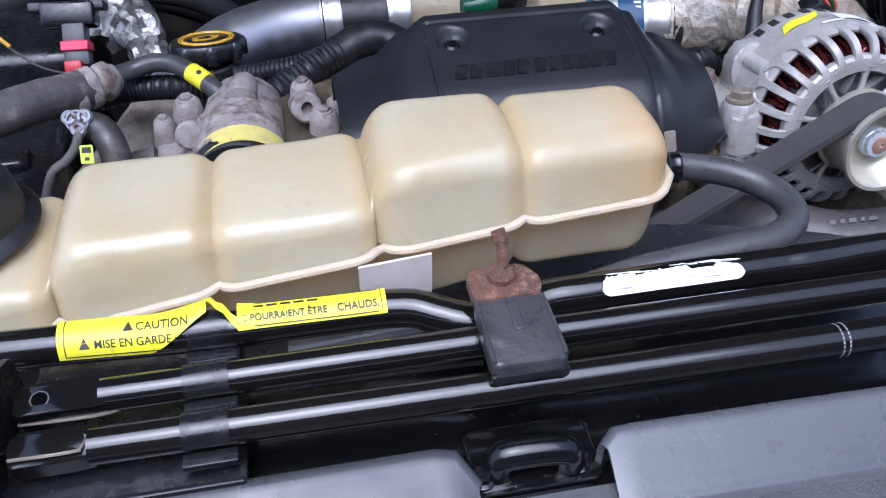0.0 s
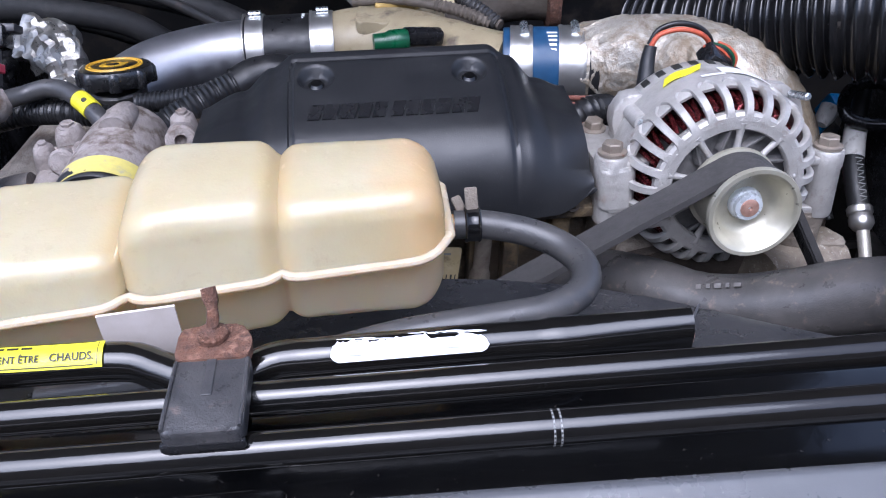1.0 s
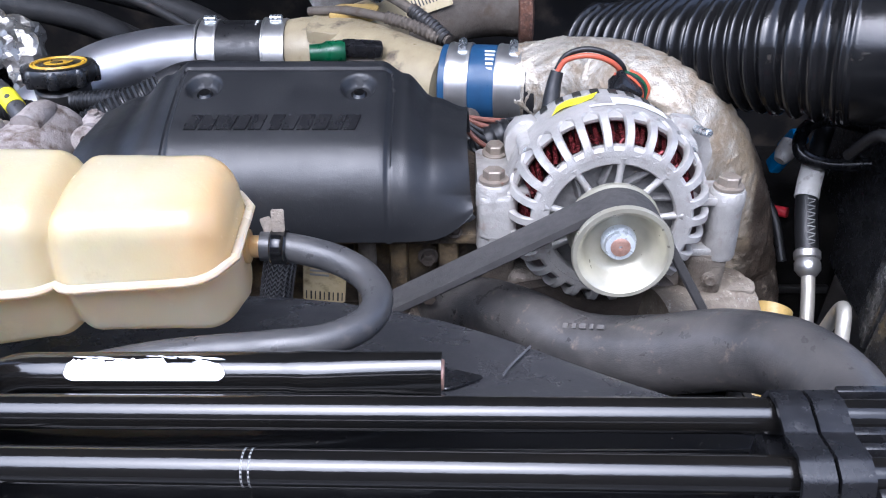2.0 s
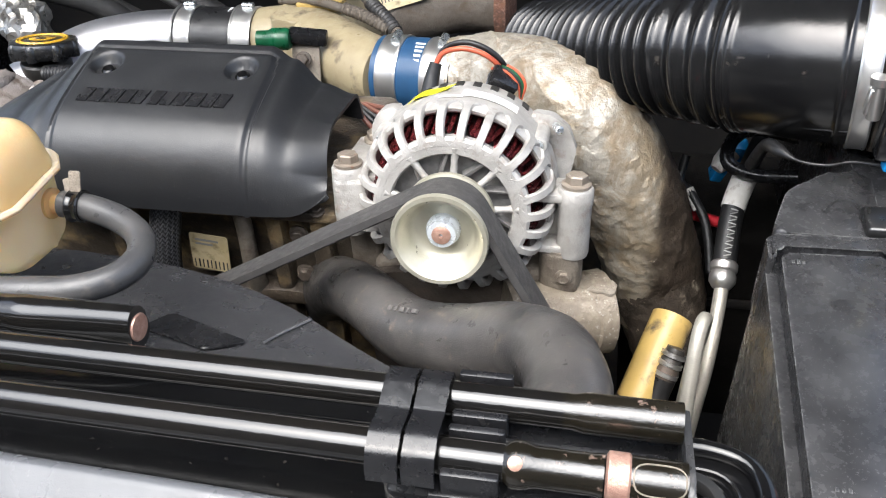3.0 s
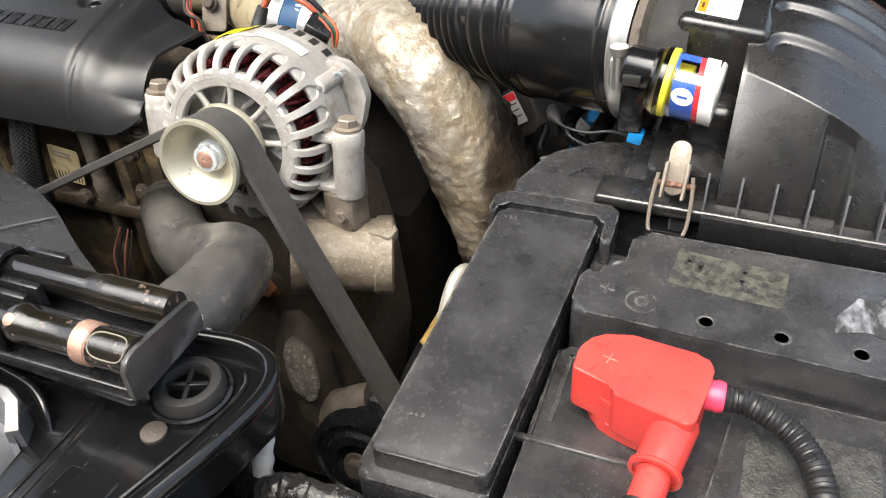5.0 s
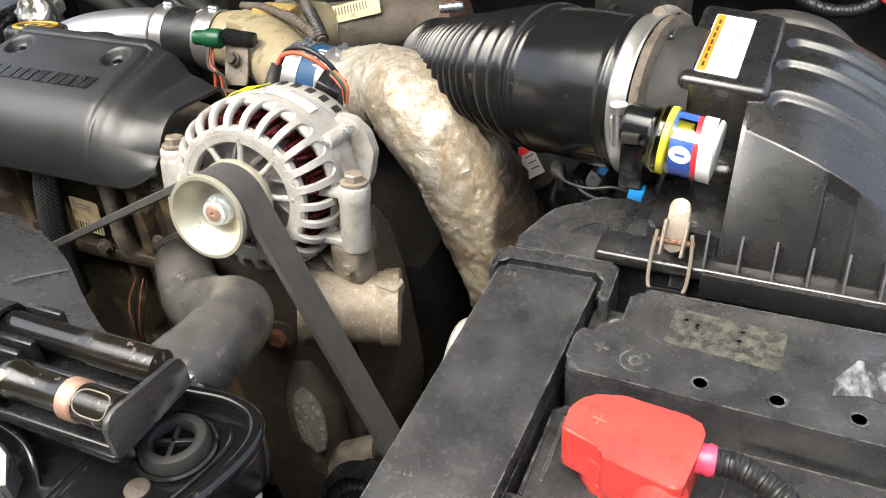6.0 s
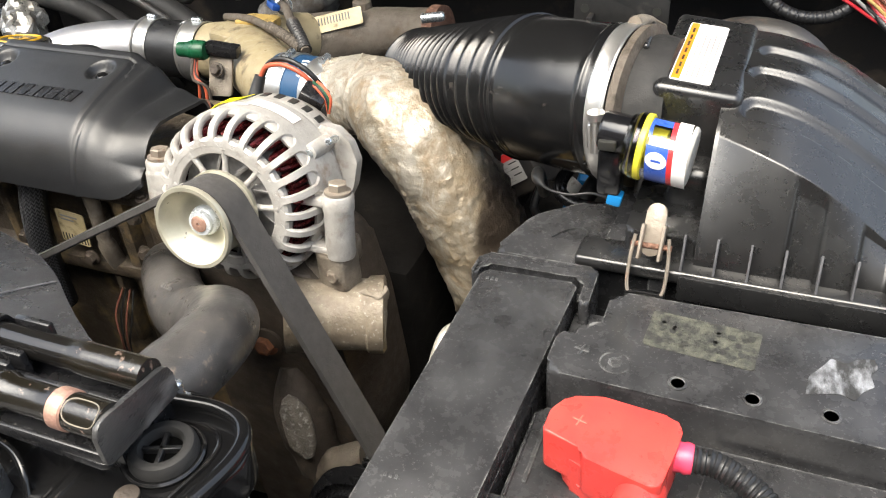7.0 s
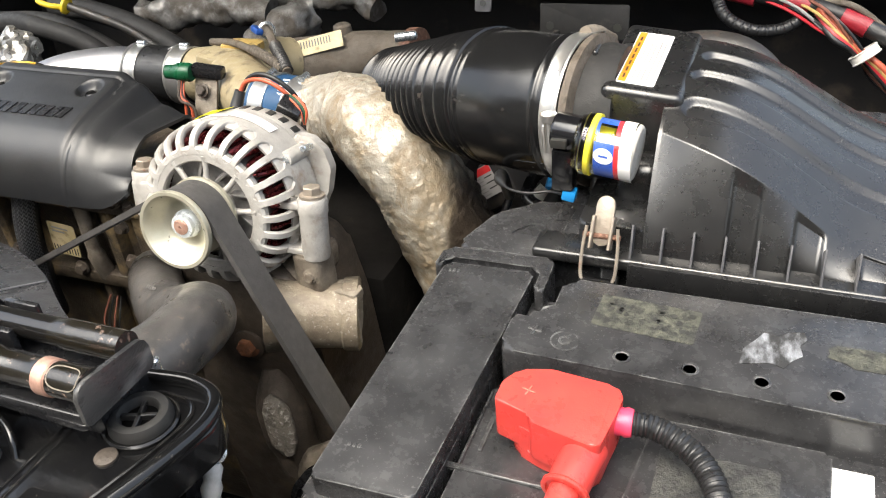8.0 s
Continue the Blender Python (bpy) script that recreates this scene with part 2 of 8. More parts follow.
scorched = surf("scorched", (0.022, 0.018, 0.014), (0.060, 0.047, 0.036), scale=70, rough=0.45, bump=0.6, fine=500, dirt=(0.20, 0.17, 0.13), dirt_amount=0.16, dirt_scale=90)
# near-black that puts the unlit depth of the bay into the colour
depth_black = surf("depth_black", (0.006, 0.0055, 0.005), (0.011, 0.010, 0.009), scale=30, rough=0.8, bump=0.4, fine=500, dirt=(0.035, 0.028, 0.02), dirt_amount=0.1, dirt_scale=30)
oily_block = surf("oily_block", (0.085, 0.066, 0.046), (0.035, 0.028, 0.021), scale=28, rough=0.42, bump=0.7, fine=500, dirt=(0.24, 0.17, 0.085), dirt_amount=0.3, dirt_scale=24)
polished_pipe = surf("polished_pipe", (0.47, 0.47, 0.49), (0.40, 0.40, 0.42), scale=25, rough=0.47, rough_vary=0.08, metal=1.0, bump=0.08, fine=800)
steel_band = surf("steel_band", (0.64, 0.63, 0.61), (0.58, 0.57, 0.55), scale=80, rough=0.33, rough_vary=0.06, metal=0.9, bump=0.01)
zinc = surf("zinc", (0.66, 0.70, 0.73), (0.60, 0.64, 0.67), scale=150, rough=0.28, rough_vary=0.06, metal=0.9, bump=0.012)
yellow_zinc = surf("yellow_zinc", (0.50, 0.475, 0.385), (0.42, 0.40, 0.31), scale=50, rough=0.40, metal=0.6, bump=0.08)
rust_metal = surf("rust_metal", (0.17, 0.075, 0.042), (0.085, 0.045, 0.032), scale=150, rough=0.75, bump=0.6, fine=1200, dirt=(0.30, 0.17, 0.12), dirt_amount=0.3, dirt_scale=200)
speckled_neck = surf("speckled_neck", (0.20, 0.168, 0.125), (0.11, 0.088, 0.064), scale=70, rough=0.55, metal=0.15, bump=0.35, fine=500, dirt=(0.42, 0.40, 0.35), dirt_amount=0.16, dirt_scale=240)
bright_rust = surf("bright_rust", (0.30, 0.12, 0.055), (0.17, 0.07, 0.04), scale=160, rough=0.7, bump=0.5, fine=1100)
speckled_cast = surf("speckled_cast", (0.20, 0.18, 0.15), (0.10, 0.085, 0.068), scale=130, rough=0.6, bump=0.9, fine=420, dirt=(0.40, 0.38, 0.34), dirt_amount=0.28, dirt_scale=260)
rusty_plate = surf("rusty_plate", (0.034, 0.034, 0.036), (0.062, 0.060, 0.060), scale=60, rough=0.36, bump=0.25, dirt=(0.13, 0.10, 0.085), dirt_amount=0.16, dirt_scale=90)
copper_wire = surf("copper_wire", (0.24, 0.036, 0.040), (0.02, 0.005, 0.005), scale=420, rough=0.2, metal=0.65, bump=0.1)
copper_end = surf("copper_end", (0.55, 0.35, 0.27), (0.40, 0.22, 0.17), scale=200, rough=0.45, metal=0.6, bump=0.2)
dull_foil = surf("dull_foil", (0.20, 0.195, 0.185), (0.07, 0.065, 0.06), scale=55, rough=0.4, metal=0.5, bump=0.3, fine=500, dirt=(0.06, 0.05, 0.04), dirt_amount=0.45, dirt_scale=30)
silver_foil = surf("silver_foil", (0.50, 0.485, 0.45), (0.26, 0.245, 0.22), scale=70, rough=0.36, metal=0.8, bump=0.35, fine=420, dirt=(0.20, 0.14, 0.08), dirt_amount=0.16, dirt_scale=60)
nut_zinc = surf("nut_zinc", (0.66, 0.70, 0.73), (0.58, 0.62, 0.65), scale=60, rough=0.3, metal=0.35, bump=0.02)


def crinkled(name, light, dull, grime):
    """Aluminium wrap: soft clouding, wispy brown grime and sharp fine crinkles."""
    m = surf(name, light, dull, scale=42, rough=0.44, rough_vary=0.16, metal=0.45, bump=0.5, fine=520, stretch=(1.2, 1.0, 0.8), wave=62)
    nt, link = m.node_tree, m.node_tree.links.new
    bsdf = nt.nodes["Principled BSDF"]
    co = nt.nodes.new("ShaderNodeTexCoord")
    n = nt.nodes.new("ShaderNodeTexNoise")
    n.inputs["Scale"].default_value, n.inputs["Detail"].default_value, n.inputs["Roughness"].default_value, n.inputs["Distortion"].default_value = 30, 10, 0.78, 0.8
    link(co.outputs["Object"], n.inputs["Vector"])
    r = nt.nodes.new("ShaderNodeMapRange")
    r.inputs[1].default_value, r.inputs[2].default_value, r.inputs[4].default_value = 0.43, 0.60, 0.88
    link(n.outputs[0], r.inputs[0])
    x = nt.nodes.new("ShaderNodeMix")
    x.data_type = "RGBA"
    x.inputs[7].default_value = (*grime, 1)
    before = bsdf.inputs["Base Color"].links[0].from_socket
    link(r.outputs[0], x.inputs[0]), link(before, x.inputs[6]), link(x.outputs[2], bsdf.inputs["Base Color"])
    less = nt.nodes.new("ShaderNodeMapRange")
    less.inputs[3].default_value, less.inputs[4].default_value = 0.45, 0.1
    link(r.outputs[0], less.inputs[0]), link(less.outputs[0], bsdf.inputs["Metallic"])
    last = bsdf.inputs["Normal"].links[0].from_socket
    for sc, strength, dist in ((420, 0.5, 0.0010), (110, 0.6, 0.0022), (34, 0.6, 0.0050)):
        k = nt.nodes.new("ShaderNodeTexNoise")
        k.noise_type = "RIDGED_MULTIFRACTAL"
        k.inputs["Scale"].default_value, k.inputs["Detail"].default_value = sc, 3
        link(co.outputs["Object"], k.inputs["Vector"])
        b = nt.nodes.new("ShaderNodeBump")
        b.inputs["Strength"].default_value, b.inputs["Distance"].default_value = strength, dist
        link(k.outputs[0], b.inputs["Height"]), link(last, b.inputs["Normal"])
        last = b.outputs[0]
    link(last, bsdf.inputs["Normal"])
    return m


foil = crinkled("foil", (0.54, 0.51, 0.45), (0.33, 0.285, 0.215), (0.20, 0.145, 0.085))
stain_towards(foil, (0.27, 0.215, 0.14), 0.53, 0.66)
stain_towards(foil, (0.045, 0.034, 0.025), 0.588, 0.606)
cream_pipe = surf("cream_pipe", (0.34, 0.285, 0.175), (0.27, 0.22, 0.135), scale=35, rough=0.4, bump=0.25, dirt=(0.10, 0.078, 0.055), dirt_amount=0.22, dirt_scale=42)
tan_paint = surf("tan_paint", (0.46, 0.32, 0.10), (0.38, 0.26, 0.09), scale=40, rough=0.4, bump=0.1, dirt=(0.06, 0.045, 0.03), dirt_amount=0.25, dirt_scale=60)
blue_silicone = surf("blue_silicone", (0.02, 0.07, 0.155), (0.016, 0.055, 0.125), rough=0.4, bump=0.08)
red_boot = surf("red_boot", (0.58, 0.055, 0.044), (0.50, 0.040, 0.036), scale=30, rough=0.30, rough_vary=0.06, bump=0.08, sss=0.1)
pink_boot = surf("pink_boot", (0.72, 0.05, 0.11), (0.62, 0.04, 0.09), rough=0.4, bump=0.05)
yellow_sticker = surf("yellow_sticker", (0.78, 0.74, 0.02), (0.68, 0.62, 0.02), scale=70, rough=0.38, bump=0.1, dirt=(0.35, 0.30, 0.10), dirt_amount=0.1, dirt_scale=120)
white_sticker = surf("white_sticker", (0.80, 0.80, 0.79), (0.70, 0.70, 0.69), scale=80, rough=0.4, bump=0.05, dirt=(0.4, 0.38, 0.35), dirt_amount=0.08, dirt_scale=100)
tan_sticker = surf("tan_sticker", (0.55, 0.46, 0.28), (0.46, 0.37, 0.2), scale=80, rough=0.5, bump=0.05, dirt=(0.2, 0.15, 0.08), dirt_amount=0.2, dirt_scale=60)
orange_ink = surf("orange_ink", (0.76, 0.24, 0.02), (0.70, 0.21, 0.02), rough=0.4, bump=0)
red_ink = surf("red_ink", (0.62, 0.03, 0.04), (0.55, 0.03, 0.03), rough=0.35, bump=0)
blue_ink = surf("blue_ink", (0.03, 0.09, 0.42), (0.03, 0.08, 0.36), rough=0.3, bump=0)
yellow_ink = surf("yellow_ink", (0.78, 0.70, 0.05), (0.7, 0.62, 0.05), rough=0.35, bump=0)
cap_ink = surf("cap_ink", (0.62, 0.36, 0.02), (0.5, 0.28, 0.02), rough=0.4, bump=0)
black_ink = surf("black_ink", (0.02, 0.02, 0.02), (0.03, 0.03, 0.025), rough=0.45, bump=0)
grey_ink = surf("grey_ink", (0.30, 0.30, 0.29), (0.22, 0.22, 0.21), rough=0.5, bump=0)
chalk_paint = surf("chalk_paint", (0.86, 0.86, 0.88), (0.78, 0.78, 0.80), scale=200, rough=0.55, bump=0.1)
grey_pipe = surf("grey_pipe", (0.42, 0.40, 0.35), (0.34, 0.32, 0.28), scale=60, rough=0.42, metal=0.5, bump=0.2, dirt=(0.15, 0.12, 0.09), dirt_amount=0.1)
white_plastic = surf("white_plastic", (0.72, 0.70, 0.66), (0.6, 0.57, 0.52), scale=80, rough=0.42, bump=0.1, dirt=(0.25, 0.2, 0.15), dirt_amount=0.18, dirt_scale=90)
blue_plastic = surf("blue_plastic", (0.01, 0.25, 0.62), (0.01, 0.2, 0.5), rough=0.35, bump=0.05)
dark_blue_plastic = surf("dark_blue_plastic", (0.012, 0.07, 0.30), (0.01, 0.05, 0.22), rough=0.4, bump=0.05)
green_plastic = surf("green_plastic", (0.006, 0.075, 0.03), (0.005, 0.05, 0.02), rough=0.35, bump=0.05)
red_plastic = surf("red_plastic", (0.5, 0.02, 0.03), (0.4, 0.02, 0.03), rough=0.4, bump=0.05)
orange_wire = surf("orange_wire", (0.50, 0.10, 0.045), (0.36, 0.07, 0.035), rough=0.42, bump=0.05)
grey_plastic = surf("grey_plastic", (0.085, 0.085, 0.09), (0.06, 0.06, 0.064), rough=0.45, bump=0.15)
grey_rubber = surf("grey_rubber", (0.060, 0.055, 0.052), (0.095, 0.085, 0.078), scale=50, rough=0.6, bump=0.4, dirt=(0.2, 0.175, 0.15), dirt_amount=0.2, dirt_scale=60)
pale_cap = surf("pale_cap", (0.50, 0.49, 0.46), (0.36, 0.34, 0.30), scale=120, rough=0.4, bump=0.1)
brown_rubber = surf("brown_rubber", (0.075, 0.060, 0.046), (0.12, 0.098, 0.076), scale=60, rough=0.65, bump=0.5, dirt=(0.05, 0.04, 0.03), dirt_amount=0.25, dirt_scale=50)
grimy_sticker = surf("grimy_sticker", (0.050, 0.050, 0.044), (0.026, 0.026, 0.024), scale=200, rough=0.35, bump=0.4, dirt=(0.012, 0.012, 0.012), dirt_amount=0.45, dirt_scale=120)
mossy_sticker = surf("mossy_sticker", (0.082, 0.083, 0.060), (0.030, 0.031, 0.024), scale=230, rough=0.5, bump=0.5, dirt=(0.014, 0.014, 0.013), dirt_amount=0.44, dirt_scale=130)
torn_sticker = surf("torn_sticker", (0.30, 0.31, 0.33), (0.035, 0.035, 0.038), scale=150, rough=0.35, bump=0.3, dirt=(0.015, 0.015, 0.015), dirt_amount=0.52, dirt_scale=90, stretch=(1.0, 0.45, 1.0))
latch_steel = surf("latch_steel", (0.29, 0.25, 0.205), (0.21, 0.175, 0.14), scale=70, rough=0.45, metal=0.4, bump=0.2, dirt=RUST, dirt_amount=0.12, dirt_scale=140)
pale_ground = surf("pale_ground", (0.36, 0.345, 0.32), (0.30, 0.285, 0.265), scale=8, rough=0.85, bump=0.5, fine=120)
# near-black for flat discs that paint the shade inside openings
hole_shade = surf("hole_shade", (0.0015, 0.0015, 0.0015), (0.002, 0.002, 0.002), rough=0.95, rough_vary=0.02, bump=0)
bonnet_paint = surf("bonnet_paint", (0.007, 0.007, 0.0075), (0.010, 0.010, 0.010), scale=10, rough=0.5, bump=0.15, fine=300, dirt=(0.04, 0.033, 0.027), dirt_amount=0.1, dirt_scale=14)
added_wall_paint = surf("added_wall_paint", (0.11, 0.10, 0.09), (0.085, 0.08, 0.072), scale=5, rough=0.8, bump=0.3, fine=90)
bay_paint = surf("bay_paint", (0.014, 0.014, 0.015), (0.024, 0.022, 0.02), scale=10, rough=0.45, bump=0.2, fine=300, dirt=(0.07, 0.055, 0.042), dirt_amount=0.22, dirt_scale=14)
clear_plastic = surf("clear_plastic", (0.9, 0.9, 0.9), (0.85, 0.85, 0.85), rough=0.08, rough_vary=0.03, bump=0, glass=1.0)


# shine lowered to keep the dark depths black, raised on the lid for sheen
for dusty, shine in ((depth_black, 0.08), (hole_shade, 0.02), (bay_paint, 0.25), (grimy_iron, 0.3), (scorched, 0.3), (dull_black, 0.3), (lid_plastic, 0.8)):
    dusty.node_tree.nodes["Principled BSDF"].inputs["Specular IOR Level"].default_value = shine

# ---- shaping ----
def v3(p):
    return Vector(p)


def join(*bms):
    out = bmesh.new()
    for b in bms:
        tmp = bpy.data.meshes.new("tmp")
        b.to_mesh(tmp)
        out.from_mesh(tmp)
        bpy.data.meshes.remove(tmp)
        b.free()
    return out


def thing(name, label, category, at, kind="", group=""):
    ob = new(name)
    ob.empty_display_size = 0.02
    ob.location = at
    return tagged(ob, label, category, group, kind)


def part(name, bm, material, parent, label="", angle=38):
    """One mesh object under a thing or a part; the mesh is given in world metres."""
    me = bpy.data.meshes.new(name)
    bmesh.ops.recalc_face_normals(bm, faces=bm.faces)
    bm.to_mesh(me)
    bm.free()
    me.materials.append(material)
    me.polygons.foreach_set("use_smooth", [True] * len(me.polygons))
    me.set_sharp_from_angle(angle=radians(angle))
    ob = new(name, me)
    if parent is not None:
        ob.parent = parent
        base = parent
        while base.parent is not None:
            base = base.parent
        if parent is base and parent.data is None:
            ob.matrix_parent_inverse = Matrix.Translation(-Vector(parent.location))
    if label:
        ob["label"] = label
    return ob


def solid(name, bm, material, label, category, kind="", group="", angle=38):
    """A thing or a piece of the setting that is one mesh."""
    return tagged(part(name, bm, material, None, angle=angle), label, category, group, kind)


def smooth_path(points, step=0.006):
    """A Catmull-Rom curve through the points, cut into even steps."""
    pts = [v3(p) for p in points]
    pts = [pts[0] * 2 - pts[1]] + pts + [pts[-1] * 2 - pts[-2]]
    fine = []
    for a, b, c, d in zip(pts, pts[1:], pts[2:], pts[3:]):
        for k in range(24):
            t = k / 24
            fine.append(0.5 * (2 * b + (c - a) * t + (2 * a - 5 * b + 4 * c - d) * t * t + (3 * b - a - 3 * c + d) * t ** 3))
    fine.append(pts[-2])
    length = [0.0]
    for p, q in zip(fine, fine[1:]):
        length.append(length[-1] + (q - p).length)
    n = max(2, int(length[-1] / step))
    out, j = [], 0
    for k in range(n + 1):
        want = length[-1] * k / n
        while j < len(length) - 2 and length[j + 1] < want:
            j += 1
        f = (want - length[j]) / max(1e-9, length[j + 1] - length[j])
        out.append(fine[j].lerp(fine[j + 1], min(1.0, f)))
    return out, length[-1]


def frames_along(path):
    tangents = [(path[min(i + 1, len(path) - 1)] - path[max(i - 1, 0)]).normalized() for i in range(len(path))]
    up = Vector((0, 0, 1)) if abs(tangents[0].z) < 0.9 else Vector((0, 1, 0))
    side = tangents[0].cross(up).normalized()
    out = []
    for t in tangents:
        side = (side - t * side.dot(t)).normalized()
        out.append((t, side, side.cross(t).normalized()))
    return out


def loft(rings, cap=True, closed=True):
    bm = bmesh.new()
    rows = [[bm.verts.new(p) for p in ring] for ring in rings]
    n = len(rows[0])
    for a, b in zip(rows, rows[1:]):
        for k in range(n if closed else n - 1):
            bm.faces.new((a[k], a[(k + 1) % n], b[(k + 1) % n], b[k]))
    if cap and closed:
        bm.faces.new(list(reversed(rows[0]))), bm.faces.new(rows[-1])
    return bm


def sweep(points, radius, seg=18, step=0.006, shape=None, raw=False):
    """A tube along a path. radius: a number or a function of (metres along, share of the way). shape: a function of the angle that scales it."""
    path, length = (([v3(p) for p in points], 0) if raw else smooth_path(points, step))
    rings, n = [], len(path) - 1
    for i, (p, (t, s, u)) in enumerate(zip(path, frames_along(path))):
        r = radius(length * i / n, i / n) if callable(radius) else radius
        ring = []
        for k in range(seg):
            a = 2 * math.pi * k / seg
            f = shape(a, i / n) if shape else 1.0
            ring.append(p + (s * math.cos(a) + u * math.sin(a)) * (r * f))
        rings.append(ring)
    return loft(rings)


def lathe(profile, at, axis=(0, 0, 1), seg=40, closed_ends=True):
    """Turns a profile of (radius, height) about an axis."""
    q = Vector((0, 0, 1)).rotation_difference(v3(axis).normalized())
    rings = []
    for r, h in profile:
        r = max(r, 1e-5)
        rings.append([v3(at) + q @ Vector((r * math.cos(2 * math.pi * k / seg), r * math.sin(2 * math.pi * k / seg), h)) for k in range(seg)])
    return loft(rings, cap=closed_ends)


def place(bm, m):
    bmesh.ops.transform(bm, matrix=m, verts=bm.verts)
    return bm


def rbox(x0, x1, y0, y1, z0, z1, b=0.002, seg=2, m=None):
    bm = bmesh.new()
    bmesh.ops.create_cube(bm, size=1.0)
    bmesh.ops.transform(bm, verts=bm.verts, matrix=Matrix.Translation(((x0 + x1) / 2, (y0 + y1) / 2, (z0 + z1) / 2)) @ Matrix.Diagonal((x1 - x0, y1 - y0, z1 - z0, 1)))
    if b:
        bmesh.ops.bevel(bm, geom=bm.edges, offset=b, segments=seg, profile=0.5, affect="EDGES")
    return place(bm, m) if m else bm


def slab(poly, z0, z1, b=0.0015, seg=2, m=None, side_bevel=False):
    """A flat outline in x and y, raised from z0 to z1, with its rims rounded."""
    bm = bmesh.new()
    low = [bm.verts.new((x, y, z0)) for x, y in poly]
    top = [bm.verts.new((x, y, z1)) for x, y in poly]
    n = len(poly)
    bm.faces.new(list(reversed(low))), bm.faces.new(top)
    for k in range(n):
        bm.faces.new((low[k], low[(k + 1) % n], top[(k + 1) % n], top[k]))
    if b:
        bm.edges.ensure_lookup_table()
        chosen = bm.edges if side_bevel else [e for e in bm.edges if abs(e.verts[0].co.z - e.verts[1].co.z) < 1e-6]
        bmesh.ops.bevel(bm, geom=list(chosen), offset=b, segments=seg, profile=0.5, affect="EDGES")
    return place(bm, m) if m else bm


def rounded(x0, x1, y0, y1, r, n=5):
    """The outline of a rectangle with round corners."""
    out = []
    for cx, cy, a0 in ((x1 - r, y1 - r, 0), (x0 + r, y1 - r, 90), (x0 + r, y0 + r, 180), (x1 - r, y0 + r, 270)):
        for k in range(n + 1):
            a = radians(a0 + 90 * k / n)
            out.append((cx + r * math.cos(a), cy + r * math.sin(a)))
    return out


def soften(poly, r=0.004, n=4):
    """Rounds the corners of an outline."""
    out = []
    for k in range(len(poly)):
        a, b, c = Vector(poly[k - 1]), Vector(poly[k]), Vector(poly[(k + 1) % len(poly)])
        d = min(r, (a - b).length * 0.45, (c - b).length * 0.45)
        p, q = b + (a - b).normalized() * d, b + (c - b).normalized() * d
        for j in range(n + 1):
            t = j / n
            out.append(tuple(p * (1 - t) ** 2 + b * (2 * t * (1 - t)) + q * t * t))
    return out


def sheet(fn, nu, nv, thick):
    """A shell: fn(u, v) gives its outer face for u and v from 0 to 1; it is thick on the inside."""
    P = [[v3(fn(i / nu, j / nv)) for j in range(nv + 1)] for i in range(nu + 1)]
    bm = bmesh.new()
    N = [[None] * (nv + 1) for _ in range(nu + 1)]
    for i in range(nu + 1):
        for j in range(nv + 1):
            du = P[min(i + 1, nu)][j] - P[max(i - 1, 0)][j]
            dv = P[i][min(j + 1, nv)] - P[i][max(j - 1, 0)]
            N[i][j] = du.cross(dv).normalized()
    A = [[bm.verts.new(P[i][j]) for j in range(nv + 1)] for i in range(nu + 1)]
    B = [[bm.verts.new(P[i][j] - N[i][j] * thick) for j in range(nv + 1)] for i in range(nu + 1)]
    for i in range(nu):
        for j in range(nv):
            bm.faces.new((A[i][j], A[i + 1][j], A[i + 1][j + 1], A[i][j + 1]))
            bm.faces.new((B[i][j], B[i][j + 1], B[i + 1][j + 1], B[i + 1][j]))
    for i in range(nu):
        bm.faces.new((A[i][0], B[i][0], B[i + 1][0], A[i + 1][0]))
        bm.faces.new((A[i][nv], A[i + 1][nv], B[i + 1][nv], B[i][nv]))
    for j in range(nv):
        bm.faces.new((A[0][j], A[0][j + 1], B[0][j + 1], B[0][j]))
        bm.faces.new((A[nu][j], B[nu][j], B[nu][j + 1], A[nu][j + 1]))
    return bm


def rough_up(bm, amount, scale, seed=0.0):
    """Dents a mesh by smooth noise along its normals."""
    bm.normal_update()
    for v in bm.verts:
        v.co += v.normal * (amount * noise.fractal(v.co * scale + Vector((seed, seed, 0)), 1.0, 2.0, 3))
    return bm


def lerp(x, table):
    """Straight-line reading of a table of (x, value)."""
    if x <= table[0][0]:
        return table[0][1]
    for (a, p), (b, q) in zip(table, table[1:]):
        if x <= b:
            t = (x - a) / (b - a)
            t = t * t * (3 - 2 * t)
            return p + (q - p) * t
    return table[-1][1]


def curve_at(x, table):
    """Smooth reading of a table of (x, value), with no flat spots between its rows."""
    if x <= table[0][0]:
        return table[0][1]
    n = len(table)
    slope = [(table[min(i + 1, n - 1)][1] - table[max(i - 1, 0)][1]) / (table[min(i + 1, n - 1)][0] - table[max(i - 1, 0)][0]) for i in range(n)]
    for i in range(n - 1):
        (a, p), (b, q) = table[i], table[i + 1]
        if x <= b:
            w = b - a
            t = (x - a) / w
            return p * (1 + 2 * t) * (1 - t) ** 2 + slope[i] * w * t * (1 - t) ** 2 + q * t * t * (3 - 2 * t) + slope[i + 1] * w * t * t * (t - 1)
    return table[-1][1]


def hexhead(at, r, h, axis=(0, 0, 1), flange=1.35):
    """A flanged bolt head."""
    return join(lathe([(r * flange, 0), (r * flange, h * 0.22), (r * flange * 0.85, h * 0.3)], at, axis, 20),
                lathe([(r, h * 0.25), (r, h * 0.9), (r * 0.86, h), (r * 0.35, h * 0.96)], at, axis, 6))


